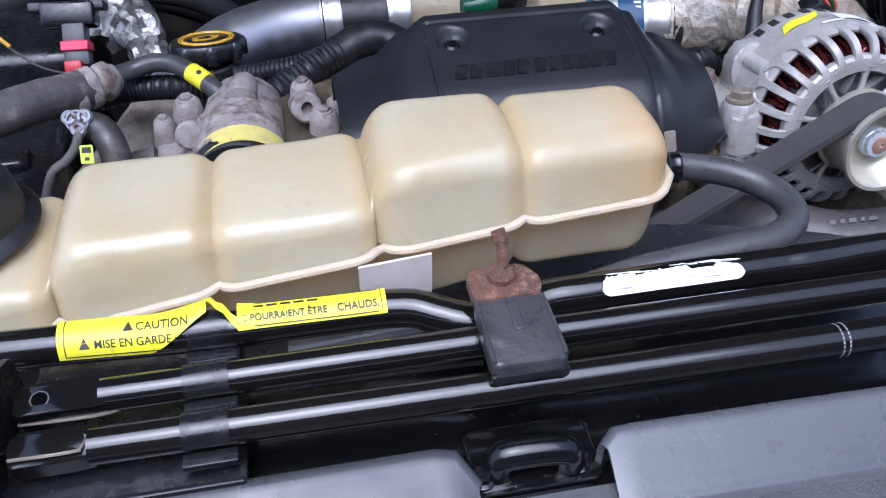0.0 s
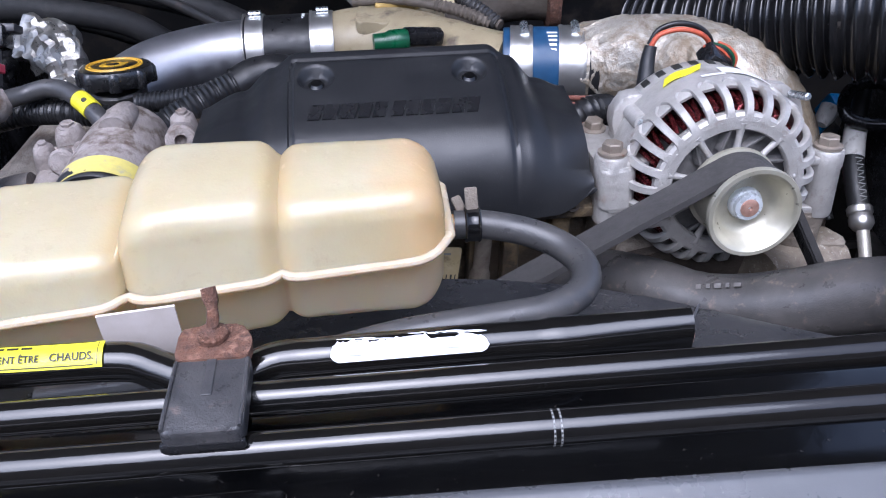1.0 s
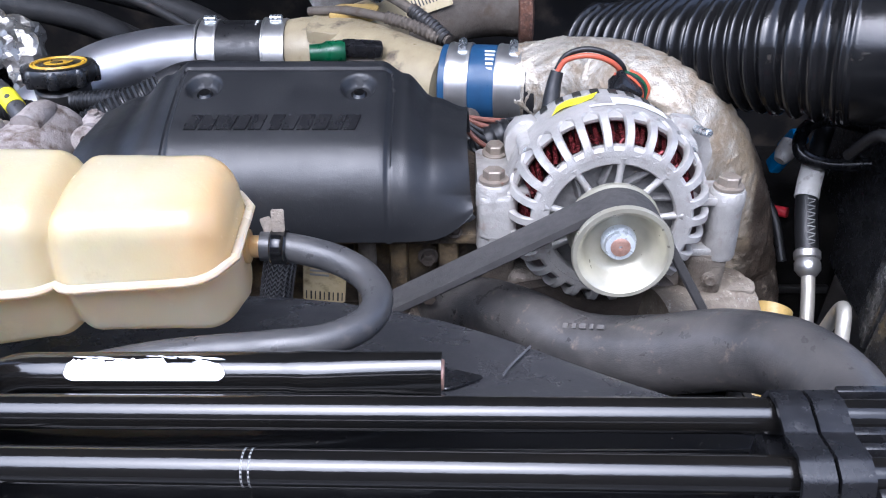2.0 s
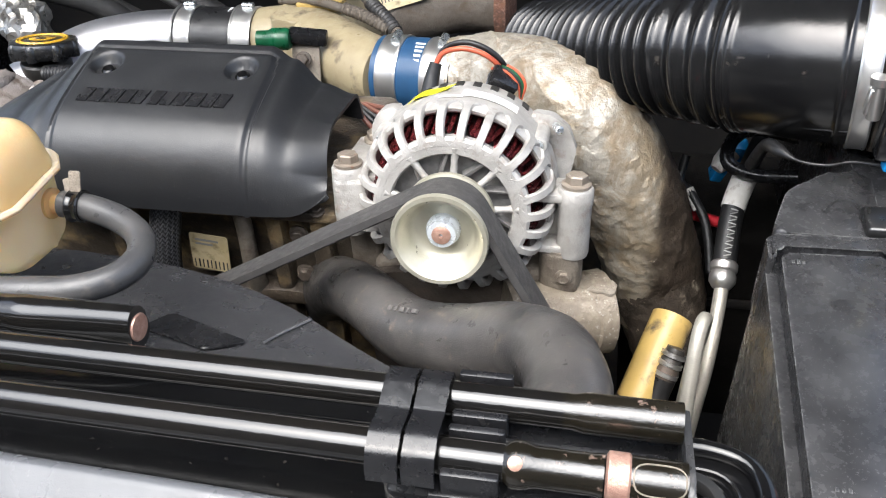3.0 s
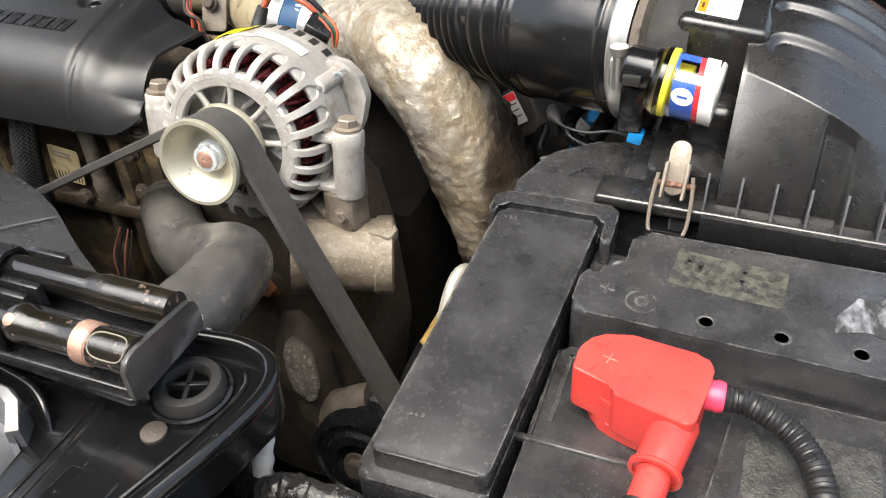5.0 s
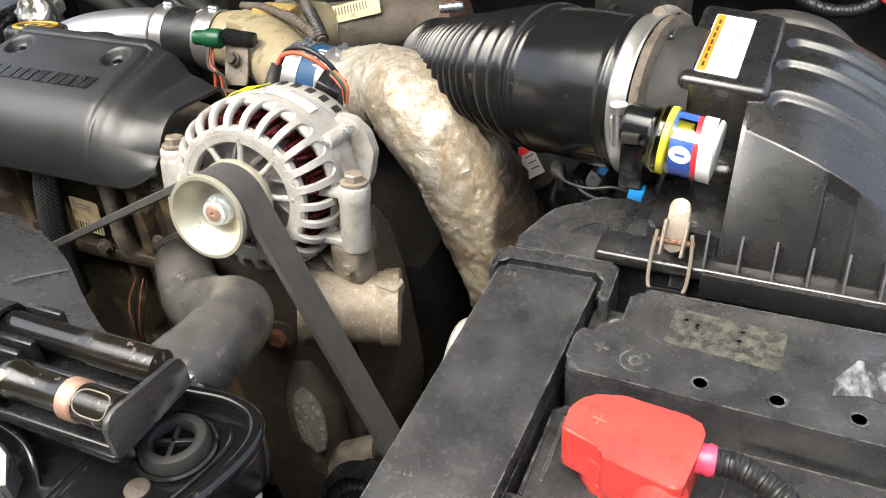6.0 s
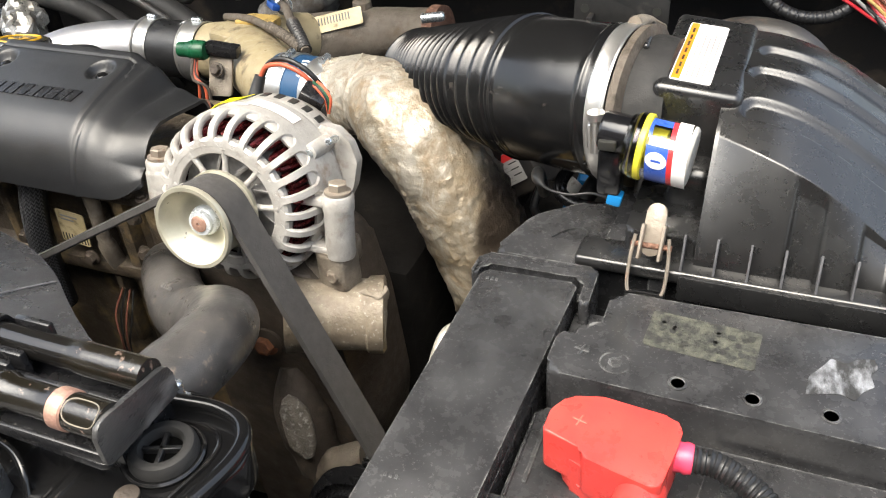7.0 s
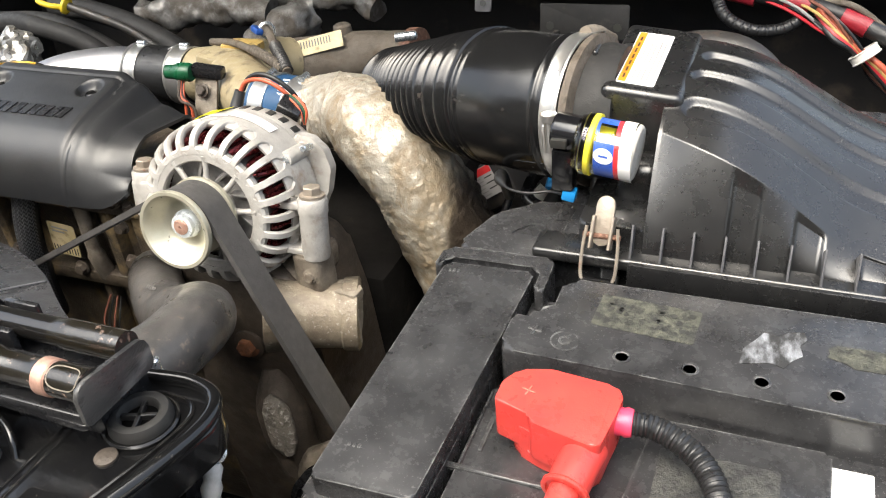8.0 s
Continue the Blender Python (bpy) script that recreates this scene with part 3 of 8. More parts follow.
def letters(words, size, mapper, depth=0.0002):
    """Words in the built-in font, laid on a surface: mapper turns (x, y, z) of the text into world metres."""
    cu = bpy.data.curves.new("lettering", "FONT")
    cu.body, cu.size, cu.extrude, cu.resolution_u, cu.offset = words, size, depth, 3, size * 0.008
    ob = bpy.data.objects.new("lettering", cu)
    me = bpy.data.meshes.new_from_object(ob)
    bm = bmesh.new()
    bm.from_mesh(me)
    bpy.data.objects.remove(ob), bpy.data.meshes.remove(me), bpy.data.curves.remove(cu)
    bmesh.ops.triangulate(bm, faces=bm.faces)
    for v in bm.verts:
        v.co = v3(mapper(v.co.x, v.co.y, v.co.z))
    return bm


def place_on(bm, mapper):
    """Lays a small flat mesh on a surface."""
    for v in bm.verts:
        v.co = v3(mapper(v.co.x, v.co.y, v.co.z))
    return bm


def band(at, axis, r, width, thick=0.0012, seg=40):
    """A hose clamp's band."""
    h = width / 2
    return lathe([(r, -h), (r + thick, -h), (r + thick * 1.6, -h * 0.8), (r + thick, -h * 0.6), (r + thick, h * 0.6), (r + thick * 1.6, h * 0.8), (r + thick, h), (r, h), (r, -h)], at, axis, seg, closed_ends=False)

# ---- the setting ----
# ground is out of view; its pale tone is there to lift low reflections
solid("ground", slab([(-300, -300), (300, -300), (300, 300), (-300, 300)], -0.2, 0.0, 0), pale_ground, "unseen ground under the truck, made pale to brighten reflections", "ground", "structure")

# sheet metal that closes the engine bay
solid("wall_left", rbox(-0.56, -0.52, 0.16, 1.3, 0.5, 1.27, 0.01), bay_paint, "black painted inner wing of the engine bay", "inner wing", "structure")
solid("wall_right", rbox(1.16, 1.20, 0.16, 1.3, 0.5, 1.27, 0.01), bay_paint, "black painted inner wing of the engine bay", "inner wing", "structure")
solid("wall_back", rbox(-0.54, 1.18, 1.24, 1.28, 0.5, 1.33, 0.01), bay_paint, "black painted bulkhead behind the engine", "bulkhead", "structure")
solid("floor", rbox(-0.54, 1.18, 0.1, 1.26, 0.50, 0.54, 0.005), bay_paint, "dark grimy pan below the engine", "floor pan", "structure")
solid("trim_cowl", rbox(-0.54, 1.18, 1.06, 1.26, 1.285, 1.31, 0.008), bay_paint, "black cowl ledge along the bulkhead", "cowl", "structure")
# unseen plain wall, added ahead of the truck to keep low front reflections dark
solid("wall_added", rbox(-4.0, 4.0, -2.2, -2.0, 0.0, 3.15, 0.01), added_wall_paint, "plain dark wall added unseen ahead of the truck to darken reflections", "wall", "structure")
# the raised bonnet above the bay
solid("ceiling", join(sheet(lambda u, v: (-0.6 + 1.58 * u, 1.32 - 0.80 * v - 0.05 * v * v, 1.36 + 1.04 * v), 6, 6, -0.02)), bonnet_paint, "underside of the raised black bonnet", "bonnet", "structure")


def core_support():
    """The black beam under the stowed rods."""
    t = thing("radiator_support", "glossy black painted radiator support panel", "radiator support", (0.2, 0.24, 1.1))
    part("beam", join(rbox(-0.5, 0.545, 0.186, 0.262, 1.225, 1.284, 0.006, 3), rbox(-0.5, 0.545, 0.262, 0.285, 1.225, 1.270, 0.005, 3)), black_paint, t)
    part("lower_panel", rbox(-0.5, 0.95, 0.17, 0.20, 0.54, 1.23, 0.01), black_paint, t)
    # wing of the beam, with a rolled rim and a round corner
    poly = [(0.49, 0.075), (0.556, 0.075), (0.578, 0.165), (0.590, 0.200)] + [(0.599 - 0.030 + 0.030 * math.cos(a), 0.264 - 0.030 + 0.030 * math.sin(a)) for a in [i * math.pi / 12 for i in range(7)]] + [(0.49, 0.264)]
    part("end_panel", slab(poly, 1.264, 1.288, 0.003, 3), black_paint, t)
    rim_path = [(0.552, 0.08, 1.290), (0.575, 0.165, 1.290), (0.588, 0.205, 1.290), (0.5945, 0.236, 1.290), (0.588, 0.254, 1.290), (0.570, 0.2605, 1.290), (0.548, 0.259, 1.290), (0.525, 0.257, 1.289)]
    part("rim", sweep(rim_path, 0.0042, 16, 0.004), black_paint, t)
    part("inner_rim", sweep([(0.543, 0.10, 1.2885), (0.564, 0.165, 1.2885), (0.577, 0.206, 1.2885), (0.583, 0.234, 1.2885), (0.579, 0.246, 1.2885), (0.568, 0.250, 1.2885), (0.550, 0.249, 1.2885), (0.53, 0.246, 1.2885)], 0.0013, 8, 0.004), black_paint, t)
    for dx in (0.0, 0.0055):
        part("crease", sweep([(0.512 + dx, 0.09, 1.2880), (0.5185 + dx, 0.157, 1.2880), (0.5215 + dx, 0.218, 1.2880)], 0.0012, 8), black_paint, t)
    part("sunk_field", slab(soften([(0.5270, 0.128), (0.5540, 0.128), (0.5600, 0.176), (0.5330, 0.176)], 0.003, 3), 1.2876, 1.2888, 0.0006, 1), black_paint, t, "pressed rectangular field")
    # filled disc drawn in place of an opening in the panel
    part("hole_rim", lathe([(0.0062, -0.001), (0.0060, 0.0012), (0.0045, 0.0020), (0.0001, 0.0022)], (0.5576, 0.2020, 1.2880), seg=24), grimy_iron, t, "dull disc standing in for an opening in the panel")
    for x in (0.405, 0.15):
        part("weld_spot", lathe([(0.0060, 0), (0.0045, 0.0008), (0.0001, 0.001)], (x + 0.01, 0.205, 1.284), seg=16), dirty_alu, t)
    # latch striker below the hold-down
    part("striker_plate", slab(rounded(0.052, 0.108, 0.193, 0.226, 0.004), 1.284, 1.2895, 0.0015), black_paint, t)
    part("striker_loop", sweep([(0.0625, 0.2035, 1.289), (0.0635, 0.2035, 1.2985), (0.070, 0.2030, 1.3015), (0.087, 0.2020, 1.3015), (0.0935, 0.2015, 1.2985), (0.0945, 0.2015, 1.289)], 0.0068, 14, 0.002), black_paint, t)
    for x, y in ((0.0560, 0.2005), (0.0985, 0.2010)):
        part("striker_bolt", hexhead((x, y, 1.2895), 0.0042, 0.006), black_paint, t)
    return t


core_support()


def grommet():
    t = thing("rubber_grommet", "black rubber grommet plugged into the support panel", "grommet", (0.5605, 0.2275, 1.288))
    part("body", lathe([(0.0168, 0), (0.0172, 0.0025), (0.0168, 0.0060), (0.0155, 0.0085), (0.0135, 0.0092), (0.0112, 0.0088), (0.0100, 0.0072), (0.0098, 0.003), (0.0001, 0.003)], (0.5605, 0.2275, 1.288), seg=40), dull_black, t)
    part("hollow_patch", lathe([(0.0097, 0.0), (0.0096, 0.0004), (0.0001, 0.0004)], (0.5605, 0.2275, 1.2911), seg=32), hole_shade, t)
    part("seat_ring", lathe([(0.0180, 0), (0.0196, 0.0008), (0.0200, 0.0020), (0.0190, 0.0030), (0.0176, 0.0024)], (0.5605, 0.2275, 1.288), seg=40), black_paint, t)
    for a in (0, 90):
        part("cross_web", rbox(-0.0098, 0.0098, -0.0012, 0.0012, 0.0, 0.0038, 0.0004, 1, m=pose(0.5605, 0.2275, 1.2912, 0, 0, 20 + a)), rubber, t)
    return t


grommet()


def grille_panel(name, x0, x1, cut_left, cut_right, back=0.0, low=0.0, skin=None, look_of="faded dark grey"):
    """A faded plastic cover: a rolled rear edge, a sloped band and a sunk flat towards the front."""
    prof = [(0.2050, 1.270), (0.2052, 1.302), (0.2042, 1.3052), (0.2020, 1.3065), (0.190, 1.3010), (0.178, 1.2950), (0.174, 1.2936), (0.165, 1.2930), (0.140, 1.2920), (0.110, 1.289), (0.06, 1.276), (-0.02, 1.235), (-0.06, 1.19)]
    n = 36

    def at(u, v):
        x = x0 + (x1 - x0) * u
        k = v * (len(prof) - 1)
        i = min(int(k), len(prof) - 2)
        f = k - i
        y = prof[i][0] * (1 - f) + prof[i + 1][0] * f
        z = prof[i][1] * (1 - f) + prof[i + 1][1] * f
        edge = 0.0
        for cut, d in ((cut_left, x - x0), (cut_right, x1 - x)):
            reach = 0.005 if d == x - x0 else 0.013
            if cut and d < reach:
                edge = max(edge, (reach / 0.022) * (1 - math.sqrt(max(0.0, 1 - (1 - d / reach) ** 2))))
        drop = 0.012 * edge
        bow = curve_at(x, [(-0.5, 0.001), (0.10, 0.0015), (0.20, 0.003), (0.30, 0.006), (0.40, 0.0095), (0.50, 0.016)])
        # the crease below the band closes up on the rear edge towards the end
        rise = lerp(x, [(0.20, 0.0), (0.344, 0.0065), (0.424, 0.0153), (0.505, 0.0235)]) * max(0.0, 1 - abs(y - 0.174) / (0.031 if y > 0.174 else 0.064))
        near = min(1.0, max(0.0, (y - 0.10) / 0.105))
        return x, y - 0.022 * edge * near * near - bow + rise + back * near, z - drop - low

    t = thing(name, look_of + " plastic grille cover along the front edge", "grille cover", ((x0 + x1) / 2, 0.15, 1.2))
    cut = 6.4 / (len(prof) - 1)
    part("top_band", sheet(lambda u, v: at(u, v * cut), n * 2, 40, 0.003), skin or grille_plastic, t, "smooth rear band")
    part("front_panel", sheet(lambda u, v: at(u, cut + v * (1 - cut)), n * 2, 30, 0.003), grained_plastic, t, "grained dark front panel")
    return t


# same plastic as the right cover, its band coloured darker for the dim reflection
grille_panel("grille_cover", -0.5, 0.052, False, True, 0.005, 0.0032, grille_dimmed, "dark grey, shade-painted")
right_panel = grille_panel("grille_cover", 0.108, 0.505, True, True)
bridge = thing("grille_cover", "faded dark grey plastic bridge between the grille covers", "grille cover", (0.08, 0.15, 1.2))
part("panel", sheet(lambda u, v: (0.048 + 0.064 * u, 0.186 - 0.26 * v, 1.2905 - 0.012 * v - 0.10 * v * v), 8, 16, 0.004), grained_plastic, bridge)
# raised emblem outline, left blank, on the cover
part("emblem_rim", sweep([(0.245 + 0.055 * math.cos(a), 0.132 + 0.020 * math.sin(a), 1.2905 + 0.0028 * math.sin(a)) for a in [k * math.pi / 18 for k in range(37)]], 0.0022, 8, 0.004), grained_plastic, right_panel)
part("emblem_bar", sweep([(0.225, 0.128, 1.2900), (0.240, 0.136, 1.2912), (0.255, 0.128, 1.2900), (0.270, 0.136, 1.2912)], 0.0020, 8, 0.003), grained_plastic, right_panel)
part("push_pin", lathe([(0.009, 0), (0.0085, 0.002), (0.005, 0.003), (0.0001, 0.0032)], (0.478, 0.148, 1.2930), seg=28), black_plastic, right_panel)


def shroud():
    """Fan shroud behind the radiator: a sloped dark sheet with an arched rear edge."""
    t = thing("fan_shroud", "dark grey plastic fan shroud behind the radiator", "fan shroud", (0.2, 0.34, 1.0))
    edge = [(-0.25, 0.40), (-0.10, 0.425), (0.05, 0.435), (0.150, 0.433), (0.195, 0.428), (0.232, 0.421), (0.268, 0.410), (0.300, 0.396), (0.330, 0.379), (0.349, 0.366), (0.372, 0.349), (0.395, 0.333), (0.425, 0.314), (0.46, 0.296), (0.50, 0.284)]

    def at(u, v):
        k = u * (len(edge) - 1)
        i = min(int(k), len(edge) - 2)
        f = k - i
        x = edge[i][0] * (1 - f) + edge[i + 1][0] * f
        ye = edge[i][1] * (1 - f) + edge[i + 1][1] * f
        y = 0.272 + (ye - 0.272) * v
        return x, y, 1.236 + (0.385 - y) * 0.27 - 0.0012 * max(0.0, v - 0.96) / 0.04

    part("top_sheet", sheet(at, 70, 14, 0.005), surf_shroud, t)
    part("rear_lip", sheet(lambda u, v: (at(u, 1)[0], at(u, 1)[1] + 0.001, at(u, 1)[2] - 0.001 - 0.06 * v), 70, 4, 0.003), surf_shroud, t)
    rec = [(0.252, 0.336), (0.262, 0.356), (0.322, 0.331), (0.300, 0.318)]
    part("inset", slab(soften(rec, 0.004), 0.0, 0.0012, 0.0005, 1, m=Matrix.Translation((0, 0, 1.2506)) @ Matrix.Translation((0, 0.336, 0)) @ Matrix.Rotation(math.atan(-0.27), 4, "X") @ Matrix.Translation((0, -0.336, 0))), black_plastic, t)
    part("crease", sweep([(0.349, 0.364, 1.2432), (0.337, 0.345, 1.2485), (0.331, 0.333, 1.2518)], 0.0008, 6), grey_plastic, t)
    part("lower_shroud", rbox(-0.3, 0.52, 0.272, 0.30, 0.6, 1.255, 0.008), black_plastic, t)
    return t


surf_shroud = surf("shroud_plastic", (0.034, 0.034, 0.036), (0.022, 0.022, 0.024), scale=16, rough=0.31, bump=0.16, fine=1400, dirt=(0.12, 0.115, 0.11), dirt_amount=0.09, dirt_scale=260)
shroud()

# ---- stowed rods and their holders ----
def ra(x):
    """Axis of the rear jack rod."""
    k = (x + 0.1) / 0.63
    return Vector((x, 0.2555 - 0.0150 * k, 1.3155 + 0.0130 * k))


def rb(x):
    """Axis of the front jack rod."""
    k = (x + 0.1) / 0.63
    return Vector((x, 0.2300 - 0.0185 * k, 1.3145 + 0.0130 * k))


def rod_a():
    t = thing("jack_rod", "glossy black steel jack rod with a drilled flat end", "rod", (0.2, 0.2484, 1.3136))
    end = ra(-0.115)
    y, z = end.y, end.z
    part("shaft", sweep([ra(-0.098), ra(0.2), ra(0.515)], lambda s, u: 0.0076, 24, 0.03), rod_paint, t)
    flat = slab(soften([(-0.133, -0.0078), (-0.098, -0.0078), (-0.088, -0.0062), (-0.088, 0.0062), (-0.098, 0.0078), (-0.133, 0.0078)], 0.003), -0.0042, 0.0042, 0.0015, 2, m=pose(0, y, z, 8, 0, 0))
    part("flat_end", flat, rod_paint, t)
    part("worn_edge", sweep([(-0.132, y - 0.0072, z - 0.0030), (-0.115, y - 0.0077, z - 0.0032), (-0.099, y - 0.0077, z - 0.0032), (-0.090, y - 0.0067, z - 0.002)], 0.0008, 6), latch_steel, t, "bare worn edge")
    part("eyelet", lathe([(0.0040, 0.0), (0.0040, 0.0004), (0.0034, 0.0004), (0.0033, 0.0)], (-0.1225, y - 0.0010, z + 0.0040), (0, -0.25, 0.95), 20), rusty_plate, t)
    part("drill_patch", lathe([(0.0035, 0.0), (0.0034, 0.0004), (0.0001, 0.0004)], (-0.1225, y - 0.0010, z + 0.0040), (0, -0.25, 0.95), 20), hole_shade, t)
    part("socket_end", sweep([ra(0.508), ra(0.513), ra(0.555)], lambda s, u: 0.0086 if u > 0.1 else 0.0077, 20, 0.004), worn_paint, t)
    return t


def rod_b():
    t = thing("jack_rod", "glossy black steel jack rod with a worn copper-coloured collar", "rod", (0.2, 0.2212, 1.3127))
    end = rb(-0.115)
    y, z = end.y, end.z
    along = (rb(1.0) - rb(0.0)).normalized()
    part("shaft", sweep([rb(-0.100), rb(0.15), rb(0.495)], 0.0078, 24, 0.03), rod_paint, t)
    part("flat_end", slab(soften([(-0.131, -0.0080), (-0.106, -0.0080), (-0.096, -0.0066), (-0.096, 0.0066), (-0.106, 0.0080), (-0.131, 0.0080)], 0.003), -0.0045, 0.0045, 0.0015, 2, m=pose(0, y, z, 8, 0, 0)), rod_paint, t)
    loop = [(-0.130, -0.0052), (-0.110, -0.0056), (-0.102, -0.0050), (-0.101, 0.003), (-0.104, 0.006)]
    part("worn_edge", sweep([(x, y + d, z + 0.0046 - 0.14 * d - 0.0003 * (d < -0.005)) for x, d in loop], 0.0008, 6), latch_steel, t, "bare worn edge")
    for x in (0.2205, 0.2235):
        part("scored_ring", band(rb(x), along, 0.0077, 0.0008, 0.0001, 24), grey_ink, t)
    part("swage", lathe([(0.0078, 0), (0.0096, 0.003), (0.0096, 0.007), (0.0082, 0.012), (0.0082, 0.034), (0.0086, 0.038)], rb(0.487), along, 24), worn_paint, t)
    part("worn_spot", lathe([(0.0030, 0), (0.0024, 0.0004), (0.0001, 0.0006)], rb(0.4915) + Vector((0, -0.0055, 0.0078)), (0, -0.57, 0.82), 12), copper_end, t, "bare worn spot")
    part("collar", lathe([(0.0084, 0), (0.0099, 0.001), (0.0099, 0.0085), (0.0084, 0.010)], rb(0.5255), along, 24), copper_end, t, "worn copper-coloured collar")
    part("socket_end", sweep([rb(0.534), rb(0.545), rb(0.5555)], 0.0091, 22, 0.004), worn_paint, t)
    ring = []
    for k in range(29):
        a = 2 * math.pi * k / 28
        ca, sa = math.cos(a), math.sin(a)
        p = rb(0.5450 + 0.0095 * math.copysign(abs(ca) ** 0.6, ca))
        th = radians(122) + 0.70 * math.copysign(abs(sa) ** 0.7, sa)
        ring.append(p + Vector((0, 0.0091 * math.cos(th), 0.0091 * math.sin(th))))
    part("pocket_rim", sweep(ring, 0.00035, 6, 0.0015), dirty_alu, t, "worn bare rim of the end pocket")
    return t


rod_a()
rod_b()

TUBE = [(-0.26, 0.300, 1.309), (-0.137, 0.2925, 1.313), (-0.052, 0.287, 1.314), (0.030, 0.2855, 1.314), (0.050, 0.280, 1.312), (0.066, 0.2735, 1.310), (0.086, 0.273, 1.310), (0.104, 0.278, 1.313), (0.125, 0.2775, 1.3145), (0.20, 0.2775, 1.315), (0.26, 0.2770, 1.3150), (0.2985, 0.2755, 1.3155)]


def wheel_wrench():
    """The third tube, bent under the hold-down and pressed flat at its end."""
    t = thing("wheel_wrench", "glossy black steel tube wrench with a flattened end", "wrench", (0.1, 0.28, 1.303))

    def flatten(a, u):
        k = max(0.0, (u - 0.90) / 0.10)
        return 1.0 + k * (0.22 * abs(math.sin(a)) - 0.22 * abs(math.cos(a)))

    part("tube", sweep(TUBE, lambda s, u: 0.0094 + 0.0007 * (u > 0.875), 22, 0.005, flatten), rod_paint, t)
    part("end_face", lathe([(0.0074, 0), (0.0068, 0.0012), (0.0001, 0.0014)], (0.2982, 0.2755, 1.3155), (1, -0.03, 0.01), 18), copper_end, t, "bare reddish end of the tube")
    # white paint patch, with a ragged upper border
    rng = random.Random(4)
    nx = 60
    rag = [0.5 + 0.35 * noise.noise(Vector((k * 0.33, 7.1, 0))) + 0.55 * noise.noise(Vector((k * 1.37, 2.1, 0))) for k in range(nx + 1)]

    def patch(u, v):
        x = 0.1295 + 0.0725 * u
        tip = min(1.0, math.sqrt(max(0.0, min(u, 1 - u) / 0.05)))
        lo = 118 - 0
        hi = 118 - 30 - (14 + 26 * rag[int(u * nx)] * (1 if u < 0.62 else 0.25))
        mid = 100
        a = radians(mid + ((lo + (hi - lo) * v) - mid) * tip)
        a = a + radians(38)
        return x, 0.2775 + 0.0099 * math.cos(a), 1.3150 + 0.0099 * math.sin(a)

    part("paint_patch", sheet(patch, nx, 8, 0.0004), chalk_paint, t, "scratched white paint patch")
    # loose slivers of paint above it, and scratches across it
    def sliver(x0, x1, a0, w, r):
        return sheet(lambda u, v: (x0 + (x1 - x0) * u, 0.2775 + r * math.cos(radians(a0 + 3 * u + w * (v - 0.5) * math.sin(math.pi * min(0.98, max(0.02, u))))), 1.3150 + r * math.sin(radians(a0 + 3 * u + w * (v - 0.5) * math.sin(math.pi * min(0.98, max(0.02, u)))))), 5, 1, 0.0002)
    flakes = [sliver(x, x + rng.uniform(0.003, 0.010), rng.uniform(84, 112), rng.uniform(2, 6), 0.0098) for x in [rng.uniform(0.128, 0.196) for _ in range(42)]]
    tagged(part("flaking_paint", join(*flakes), chalk_paint, t, "flaking white paint"), kind="stuff")
    marks = [sliver(x, x + rng.uniform(0.004, 0.012), rng.uniform(116, 140), rng.uniform(0.8, 2.2), 0.0101) for x in [rng.uniform(0.134, 0.190) for _ in range(16)]]
    part("scratches", join(*marks), grey_ink, t, "grey scratches in the paint")
    return t


wheel_wrench()


